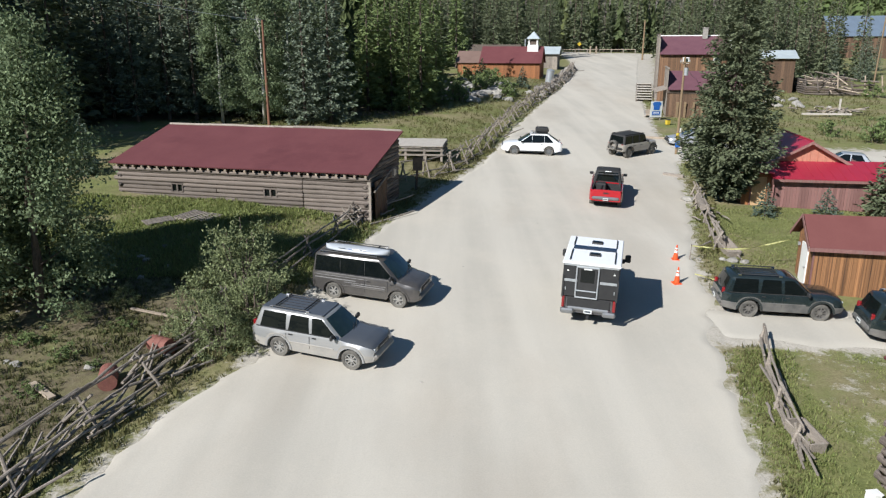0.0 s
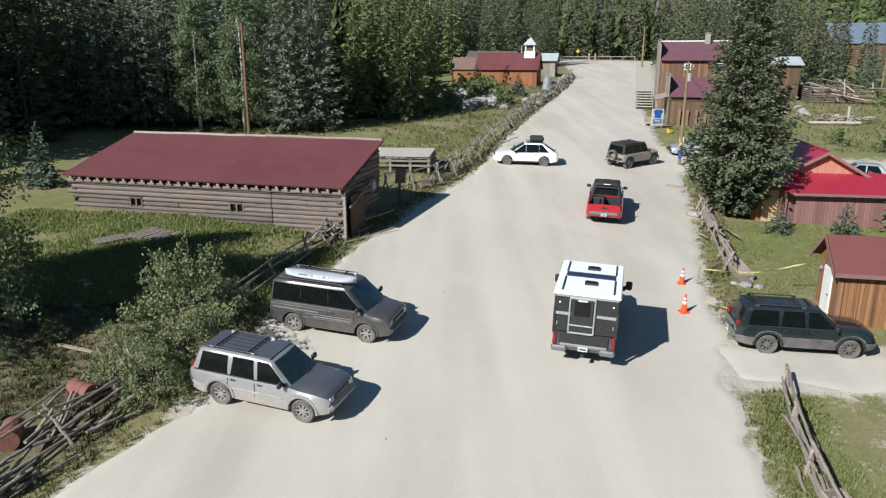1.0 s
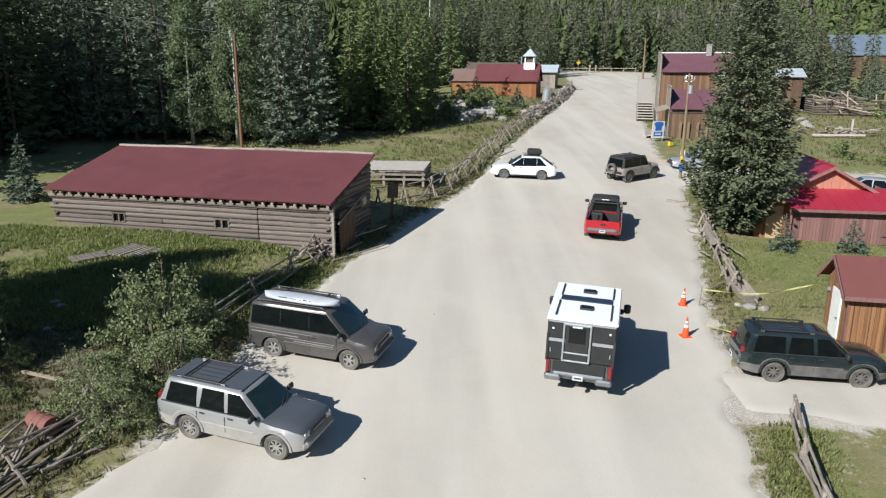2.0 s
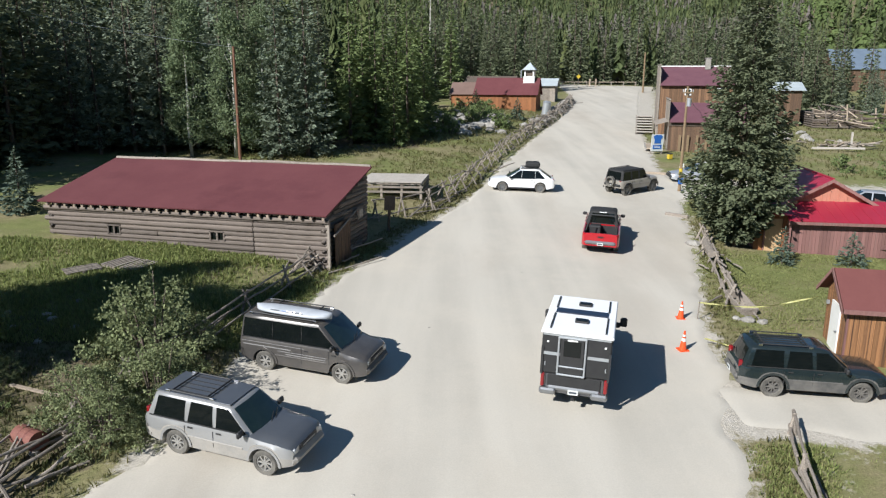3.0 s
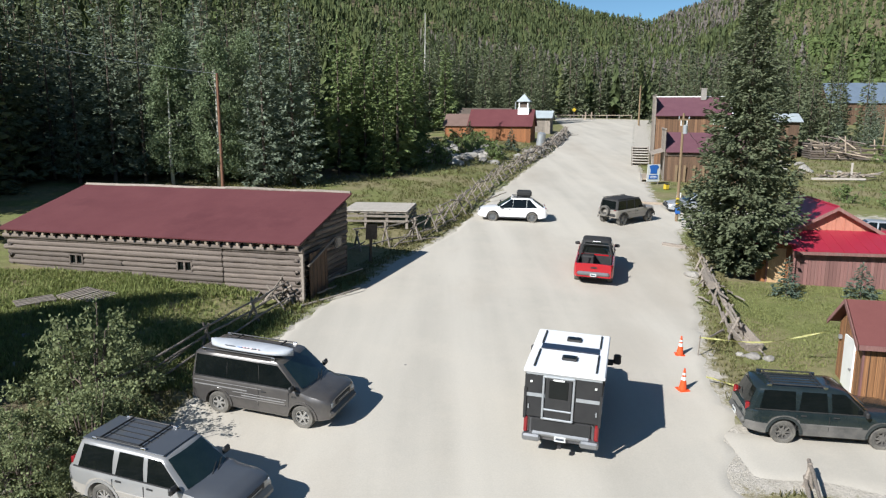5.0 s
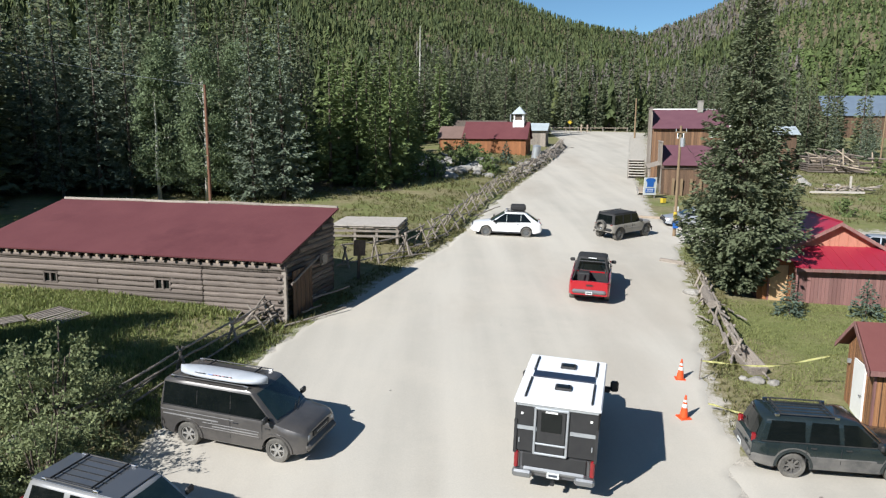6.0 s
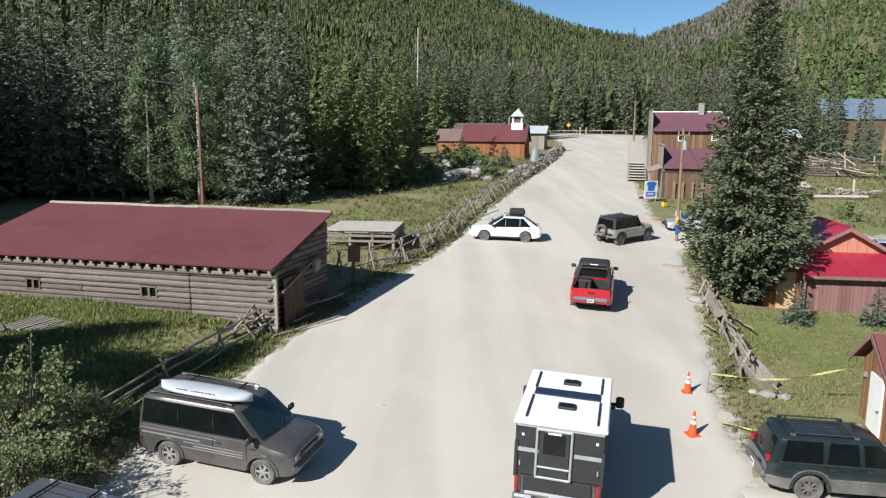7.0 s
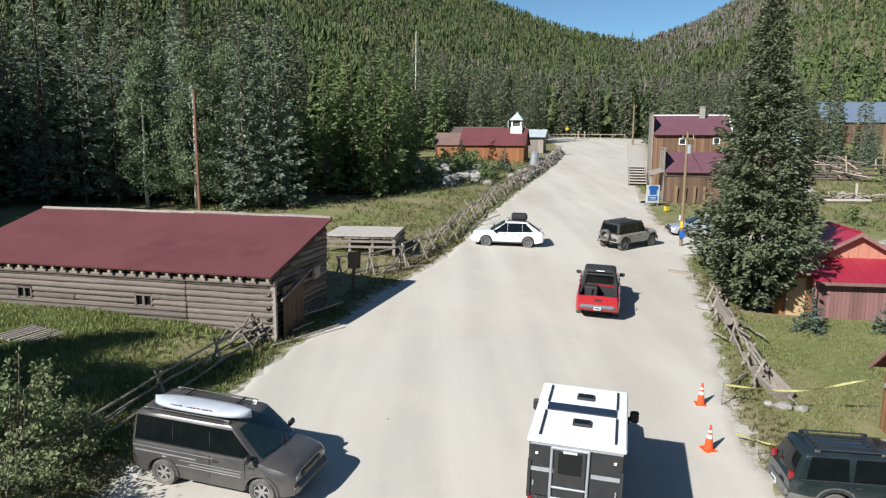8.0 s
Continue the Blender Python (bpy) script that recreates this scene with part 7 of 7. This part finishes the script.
part("log_body", bar((0, 0, 0.55), (-0.9, -3.2, 0.62), 0.24, 0.2, 10, 0.05, dr), M_WOOD_GREY, lg)
part("stump", bar((-0.1, -0.1, -0.1), (0.0, 0.0, 0.6), 0.22, 0.2, 9), M_WOOD_GREY, lg)


def trough(x, y, yaw, L_, W_, H_, label, pitch=0.0):
    t = thing("wooden_trough", gslope(x, y, yaw) @ pose(0, 0, 0, 0, pitch, 0), label, "trough")
    for s in (1, -1):
        part("side_board", boxes(((0, s * W_ / 2, H_ / 2 + 0.05), (L_, 0.05, H_), Matrix.Rotation(-s * 0.25, 4, "X"))), M_WOOD_GREY, t)
        part("end_board", boxes(((s * L_ / 2, 0, H_ / 2 + 0.05), (0.05, W_, H_))), M_WOOD_GREY, t)
    part("bottom_board", boxes(((0, 0, 0.05), (L_, W_ * 0.8, 0.05))), M_WOOD_GREY, t)
    return t


trough(14.35, 34.6, -86, 1.7, 0.6, 0.38, "pale weathered wooden trough at a fence end", 8)
trough(10.3, 18.0, 100, 1.1, 0.5, 0.35, "pale broken wooden trough in long grass", -6)


def stone(x, y, r, flat=0.6, name="boulder", label="pale grey boulder in the grass"):
    t = tagged(new(name), label, "stone")
    t.matrix_basis = Matrix.Translation((x, y, gz(x, y) - 0.12 * r)) @ Matrix.Rotation(dr.uniform(0, 6), 4, "Z")
    bm = bmesh.new()
    bmesh.ops.create_icosphere(bm, subdivisions=2, radius=1.0)
    o = Vector((dr.uniform(0, 90), dr.uniform(0, 90), 0))
    for v in bm.verts:
        k = 1 + 0.45 * noise.noise(v.co * 1.3 + o) + 0.15 * noise.noise(v.co * 3.1 + o)
        v.co = Vector((v.co.x * k * r * 1.15, v.co.y * k * r * 0.9, v.co.z * k * r * flat + r * 0.3))
    part("stone", bm, M_STONE, t)


for x, y, r in ((14.1, 33.1, 0.28), (14.6, 32.9, 0.22), (13.7, 33.3, 0.18), (15.6, 44.3, 0.4), (12.5, 33.2, 0.12)):
    stone(x, y, r, label="pale boulder at the end of a broken fence")
for k in range(60):
    stone(dr.uniform(-1.5, 9.5), dr.uniform(86, 110), dr.uniform(0.3, 1.0))
for k in range(46):
    f_ = dr.random()
    stone(12.5 + 13 * f_ + dr.uniform(-1.6, 0.6), 95 + 45 * f_, dr.uniform(0.3, 0.75), label="grey boulder on a stony roadside bank")
for k in range(34):
    stone(dr.uniform(-17, -8.8), dr.uniform(16, 34), dr.uniform(0.07, 0.2))
for k in range(14):
    stone(dr.uniform(-3, 6), dr.uniform(14, 60), dr.uniform(0.025, 0.05), label="loose pebble on a gravel street")
for k in range(12):
    stone(dr.uniform(40, 50), dr.uniform(88, 98), dr.uniform(0.3, 0.7))


# barrels, planks and pallets on the meadow
def drum(x, y, yaw, label, tilt=90):
    t = thing("oil_drum", Matrix.Translation((x, y, gz(x, y) + 0.27)) @ Matrix.Rotation(radians(yaw), 4, "Z"), label, "barrel")
    bm = bmesh.new()
    lathe(bm, [(0.27, -0.44), (0.29, -0.44), (0.285, -0.40), (0.285, -0.16), (0.30, -0.14), (0.285, -0.12), (0.285, 0.12), (0.30, 0.14), (0.285, 0.16), (0.285, 0.40), (0.29, 0.44), (0.27, 0.44), (0.265, 0.40)], 20)
    part("drum_shell", bm, M_RUST, t, smooth=False)


drum(-9.75, 22.75, 60, "rusty red oil drum lying in a collapsed fence")
drum(-10.6, 20.5, 20, "rusty red oil drum lying in weeds")


def plank(x, y, yaw, L_, label, z=0.08, w=0.22, mat_=None):
    t = thing("loose_plank", gslope(x, y, yaw), label, "plank")
    part("plank_body", boxes(((0, 0, z), (L_, w, 0.06), Matrix.Rotation(radians(dr.uniform(-4, 4)), 4, "Y"))), mat_ or M_LOG_END, t)


plank(-10.9, 25.5, -16, 2.5, "long pale plank lying in the weeds", 0.12, 0.12)
plank(-12.4, 19.9, 140, 1.5, "pale plank end among fallen poles")
for x, y, yaw in ((-13.6, 37.3, 62), (-12.6, 36.9, 68), (-14.9, 36.2, 40)):
    t = thing("wooden_pallet", gslope(x, y, yaw), "weathered grey wooden pallet lying in the grass", "pallet")
    for k in range(5):
        part("slat", boxes(((0, -0.4 + k * 0.2, 0.17), (1.5, 0.12, 0.03))), M_WOOD_GREY, t)
    for xx in (-0.65, 0, 0.65):
        part("bearer", boxes(((xx, 0, 0.07), (0.1, 0.95, 0.16))), M_WOOD_GREY, t)


# traffic cones and tape
def cone(x, y, yaw):
    t = thing("traffic_cone", gslope(x, y, yaw), "orange traffic cone with white reflective bands on gravel", "cone", "cones at the street edge")
    part("base", boxes(((0, 0, 0.025), (0.38, 0.38, 0.05), None, 0.015)), M_ORANGE, t)
    for nm, z0, z1, mt in (("cone_body", 0.05, 0.38, M_ORANGE), ("reflective_band", 0.38, 0.50, M_REFLECT), ("cone_body", 0.50, 0.56, M_ORANGE), ("reflective_band", 0.56, 0.64, M_REFLECT), ("cone_tip", 0.64, 0.78, M_ORANGE)):
        r = lambda z: 0.145 - 0.118 * z / 0.78
        part(nm, bar((0, 0, z0), (0, 0, z1), r(z0), r(z1), 20), mt, t)


cone(10.42, 30.05, 12)
cone(11.32, 33.15, -6)


def strand(name, pts, r, mat_, label, category, sag=0.0, n=14, flat=None):
    p, q = Vector(pts[0]), Vector(pts[1])
    t = thing(name, Matrix.Translation(p), label, category)
    bm = bmesh.new()
    prev = None
    way = (q - p)
    side = Vector((0, 0, 1)) if flat else None
    if flat:
        vs = []
        for k in range(n + 1):
            f = k / n
            c = way * f + Vector((0, 0, -sag * 4 * f * (1 - f) + 0.03 * math.sin(f * 9)))
            tw = Vector((0, 0.03 * math.sin(f * 17), flat / 2))
            vs.append((bm.verts.new(c + tw), bm.verts.new(c - tw)))
        for a, b in zip(vs, vs[1:]):
            bm.faces.new((a[0], a[1], b[1], b[0]))
        bmesh.ops.solidify(bm, geom=bm.faces[:], thickness=0.004)
    else:
        rings = []
        turn = way.to_track_quat("Z", "Y").to_matrix()
        for k in range(n + 1):
            f = k / n
            c = way * f + Vector((0, 0, -sag * 4 * f * (1 - f)))
            rings.append([bm.verts.new(c + turn @ Vector((r * math.cos(a), r * math.sin(a), 0))) for a in (0, 2.1, 4.2)])
        for a, b in zip(rings, rings[1:]):
            for i in range(3):
                bm.faces.new((a[i], a[(i + 1) % 3], b[(i + 1) % 3], b[i]))
    part("strand", bm, mat_, t)
    return t


strand("barrier_tape", ((12.0, 33.1, gz(12, 33.1) + 0.75), (16.15, 31.75, gz(16.1, 31.7) + 1.55)), 0, M_TAPE, "yellow barrier tape strung from fence to shed", "tape", 0.28, 18, 0.05)
strand("barrier_tape", ((11.4, 30.6, gz(11.4, 30.6) + 0.25), (13.2, 29.9, gz(13.2, 29.9) + 0.3)), 0, M_TAPE, "slack yellow barrier tape near a cone", "tape", 0.12, 10, 0.05)
stk = thing("tape_stake", gslope(12.0, 33.1, 0), "thin wooden stake holding barrier tape", "stake")
part("stake", bar((0, 0, -0.05), (0, 0, 0.85), 0.025, 0.02, 6), M_WOOD_GREY, stk)


# utility poles and wires
def utility_pole(x, y, z_top, r, mat_, label, tilt=(0, 0), arm=None):
    z = gz(x, y)
    t = thing("utility_pole", Matrix.Translation((x, y, z)), label, "pole")
    h = z_top - z
    part("pole", bar((0, 0, -0.2), (tilt[0], tilt[1], h), r, r * 0.7, 12), mat_, t)
    if arm:
        a = part("crossarm", boxes(((tilt[0], tilt[1] - 0.12, h - 0.45), (arm, 0.1, 0.12))), mat_, t)
        for s in (-0.45, 0.45):
            part("insulator", bar((tilt[0] + s * arm, tilt[1] - 0.12, h - 0.39), (tilt[0] + s * arm, tilt[1] - 0.12, h - 0.2), 0.04, 0.025, 8), M_ZINC, a)
    return t


up = utility_pole(19.45, 59.2, 11.1, 0.12, M_WOOD_NEW, "leaning tan wooden utility pole with painted base bands", (0.15, 0.3), 0.8)
part("transformer", bar((0.2, -0.05, 6.4), (0.2, -0.05, 7.0), 0.17, 0.17, 12), M_ZINC, up)
part("yellow_band", bar((0.01, 0.02, 1.3), (0.02, 0.04, 1.75), 0.135, 0.132, 12), M_YELLOW, up, "yellow painted band")
part("blue_sign", boxes(((0, -0.16, 0.85), (0.38, 0.04, 0.5))), M_BLUE, up, "blue notice plate")
utility_pole(-15.9, 65.6, 14.15, 0.14, material("red_brown_pole", (0.15, 0.07, 0.045), (0.2, 0.1, 0.06), rough=0.9, scale=2, stretch=(4, 4, 0.4), fine=12, bump=0.4), "red-brown wooden utility pole at the wood's edge", (0, 0), None)
utility_pole(45.0, 166.0, 17.4, 0.22, M_WOOD_NEW, "tall yellowish pole at the street's far end", (0, 0), None)
utility_pole(66.5, 112.5, 17.2, 0.13, M_WOOD_NEW, "thin brown pole beside a ruined cabin", (0.3, 0), None)
strand("overhead_wire", ((-15.9, 65.6, 14.1), (-42.0, 66.5, 19.0)), 0.018, M_ZINC, "thin pale overhead wire above a stable", "wire", 0.5)
strand("overhead_wire", ((-15.9, 65.6, 14.1), (3.0, 112.0, 12.0)), 0.02, M_WIRE, "thin overhead wire along the wood's edge", "wire", 1.2)
strand("overhead_wire", ((19.6, 59.5, 10.7), (28.5, 82.0, 8.4)), 0.02, M_WIRE, "service wire from a pole to a store", "wire", 0.3)

# signs and small things along the street
sg = thing("town_sign", gslope(22.9, 77.6, 14), "white board with a blue badge and blue text panel", "sign")
part("board", boxes(((0, 0, 1.15), (1.35, 0.06, 1.7))), M_PALE_PLATE, sg)
bm = bmesh.new()
plate(bm, [(-0.42, -0.045, 1.55), (0.42, -0.045, 1.55), (0.52, -0.045, 1.8), (0.3, -0.045, 1.95), (-0.3, -0.045, 1.95), (-0.52, -0.045, 1.8)], 0.02, (0, -1, 0))
part("badge", bm, M_BLUE, sg, "blue badge shape")
part("badge_foot", boxes(((0, -0.05, 1.32), (0.7, 0.02, 0.45))), M_BLUE, sg)
part("text_panel", boxes(((0, -0.05, 0.75), (0.95, 0.02, 0.42))), M_BLUE, sg)
for z in (0.82, 0.68):
    part("text_bar", boxes(((0, -0.064, z), (0.7, 0.006, 0.05))), M_WHITE, sg)
for s in (-0.6, 0.6):
    part("post", boxes(((s, 0.06, 0.9), (0.09, 0.09, 1.9))), M_WOOD_GREY, sg)
yb = thing("yellow_box", gslope(23.3, 74.4, 20), "yellow metal box on a weedy bank", "box")
part("box_body", boxes(((0, 0, 0.28), (0.45, 0.35, 0.5), None, 0.04)), M_YELLOW, yb)
part("box_lid", boxes(((0, 0, 0.55), (0.5, 0.4, 0.06), None, 0.02)), M_BLACK, yb)
ysn = thing("road_sign", gslope(33.3, 181, 0), "yellow diamond road sign at the street's end", "sign")
part("post", bar((0, 0, 0), (0, 0, 2.6), 0.05, 0.05, 8), M_STEEL, ysn)
part("plate", boxes(((0, -0.06, 2.4), (0.75, 0.03, 0.75), Matrix.Rotation(radians(45), 4, "Y"))), M_YELLOW, ysn)
for x, y in ((36.5, 183), (38.0, 183.2)):
    g_ = thing("gate_post", gslope(x, y, 0), "pale wooden gate post at the wood's edge", "post")
    part("post", boxes(((0, 0, 0.9), (0.3, 0.3, 1.9))), M_LOG_END, g_)
rl = thing("roadside_rail", Matrix.Translation((27, 184, gz(27, 184))), "low grey rail across the street's end", "fence")
for k in range(8):
    part("post", boxes(((k * 3.0, 0, 0.4), (0.2, 0.2, 1.0))), M_WOOD_GREY, rl)
part("rail", bar((0, 0, 0.75), (21, 0, 0.75), 0.09, 0.08, 7), M_LOG_END, rl)
tk = thing("metal_tank", gslope(16.1, 111.0, 0), "upright galvanised metal tank beside a schoolhouse", "tank")
part("tank_shell", bar((0, 0, 0), (0, 0, 1.95), 0.6, 0.6, 20), M_ZINC, tk)
part("tank_lid", bar((0, 0, 1.95), (0, 0, 2.15), 0.64, 0.3, 20), M_ZINC, tk)
gt = thing("notice_post", gslope(-1.75, 45.6, 15), "dark wooden notice board on a post beside a stable", "sign")
part("post", boxes(((0, 0, 0.95), (0.14, 0.14, 2.0))), M_BARK, gt)
part("board", boxes(((0, -0.09, 1.75), (0.62, 0.06, 0.85))), M_BARK, gt)
kb = thing("timber_edging", gslope(16.7, 51.0, -35), "pale timber edging along the verge", "kerb")
part("timber", boxes(((0, 0, 0.1), (1.5, 0.22, 0.22), None, 0.03)), M_WOOD_GREY, kb)
kb2 = thing("timber_edging", gslope(18.9, 66.4, -12), "pale timber edging along the side street", "kerb")
part("timber", boxes(((0, 0, 0.1), (5.0, 0.22, 0.2), None, 0.03)), M_LOG_END, kb2)
for x, y, w_, label in ((24.3, 67.2, 0.7, "white notice plate among weeds"), (22.0, 66.8, 0.4, "small white notice plate on a stake")):
    t = thing("notice_plate", gslope(x, y, 8), label, "sign")
    part("plate", boxes(((0, 0, 0.75), (w_, 0.03, w_))), M_WHITE, t)
    part("stake", boxes(((0, 0.04, 0.4), (0.05, 0.05, 0.9))), M_WOOD_GREY, t)


# ---- grass and weeds ----
def tufts(name, count, area, blades, high, mat_, label, mask=None):
    x, y = area(count)
    if mask is not None:
        k = mask(x, y)
        x, y = x[k], y[k]
    off = np.maximum(np.interp(y, LEFT_Y, LEFT_X) - x, x - np.interp(y, RIGHT_Y, RIGHT_X))
    k = off > tr.uniform(-0.1, 1.4, len(x)) ** 2 * 0.5
    k = k & ~((x > 8) & (x < 26) & (np.abs(y - 25.5 + 0.13 * (x - 14)) < 1.9))
    x, y = x[k], y[k]
    P, D, U, Ls, Ws = [], [], [], [], []
    n = len(x)
    z = ground_z(x, y)
    hh = high * tr.uniform(0.5, 1.35, n) * (0.75 + 0.5 * np.sin(x * 0.8 + 2 * np.sin(y * 0.45)) ** 2)
    for b in range(blades):
        a = tr.uniform(0, 6.28, n)
        P.append(np.stack([x + tr.uniform(-0.09, 0.09, n), y + tr.uniform(-0.09, 0.09, n), z - 0.02], 1))
        D.append(unit(np.stack([np.cos(a) * 0.5, np.sin(a) * 0.5, tr.uniform(0.7, 1.3, n)], 1)))
        U.append(unit(np.stack([np.cos(a), np.sin(a), np.full(n, 0.2)], 1)))
        Ls.append(hh * tr.uniform(0.7, 1.2, n))
        Ws.append(0.02 + hh * tr.uniform(0.05, 0.13, n))
    return tagged(new(name, kite_mesh(name, kites(*[np.concatenate(v) for v in (P, D, U, Ls, Ws)]), mat_)), label, "grass", kind="stuff")


def rect(x0, x1, y0, y1):
    return lambda n: (tr.uniform(x0, x1, n), tr.uniform(y0, y1, n))


def patchy(f, s=0.5):
    return lambda x, y: np.sin(x * s + 1.7 * np.sin(y * s * 0.8)) + np.sin(y * s * 1.3 + 1.1 * np.sin(x * s * 0.7)) + tr.uniform(-0.8, 0.8, len(x)) > f


tufts("tall_grass", 22000, rect(-22, -3.5, 29, 41), 5, 0.22, M_GRASS_LIGHT, "tall green meadow grass in front of a stable", patchy(-1.2))
tufts("weeds", 13000, rect(-24, -8, 12, 30), 5, 0.17, M_WEEDS, "low dry weeds and bare earth on the meadow", patchy(-0.4, 0.9))
tufts("verge_grass", 2600, lambda n: (lambda yy: (np.interp(yy, LEFT_Y, LEFT_X) - tr.uniform(0, 1.6, n), yy))(tr.uniform(10, 60, n)), 4, 0.20, M_GRASS_DRY, "dry grass along the gravel edge")
tufts("verge_grass", 2600, lambda n: (lambda yy: (np.interp(yy, RIGHT_Y, RIGHT_X) + tr.uniform(0, 1.6, n), yy))(tr.uniform(10, 60, n)), 4, 0.18, M_GRASS_DRY, "thin dry grass along the gravel edge", lambda x, y: (np.abs(y - 26.3) > 2.2) & (np.abs(y - 60) > 5))
tufts("tall_grass", 14000, rect(8.8, 14.5, 12, 23.6), 4, 0.13, M_GRASS_LIGHT, "long green grass round a leaning fence", lambda x, y: x - (10.15 + 0.273 * (y - 17.9)) < 0.55 + tr.normal(0, 0.3, len(x)))
tufts("dry_grass", 7000, rect(10.2, 24, 12, 23.8), 4, 0.10, M_GRASS_YARD, "dry trodden grass beside a drive", patchy(-0.3, 0.8))
tufts("yard_grass", 20000, rect(13, 27, 31, 44), 3, 0.10, M_GRASS_YARD, "short yellow-green grass in a cottage yard", lambda x, y: ~((x > 15.6) & (y < 32.2)) & (y < 43.4))
tufts("meadow_grass", 7000, rect(-24, 6, 48, 76), 4, 0.26, M_GRASS_DRY, "dry meadow grass behind the stable", patchy(-0.9))
tufts("meadow_grass", 5000, rect(24, 60, 46, 110), 4, 0.35, M_GRASS_DRY, "rough grass on the slope", lambda x, y: np.abs(y - 60) > 5.5)
tufts("meadow_grass", 4000, rect(-4, 18, 76, 116), 4, 0.35, M_GRASS_DRY, "rough grass among boulders")
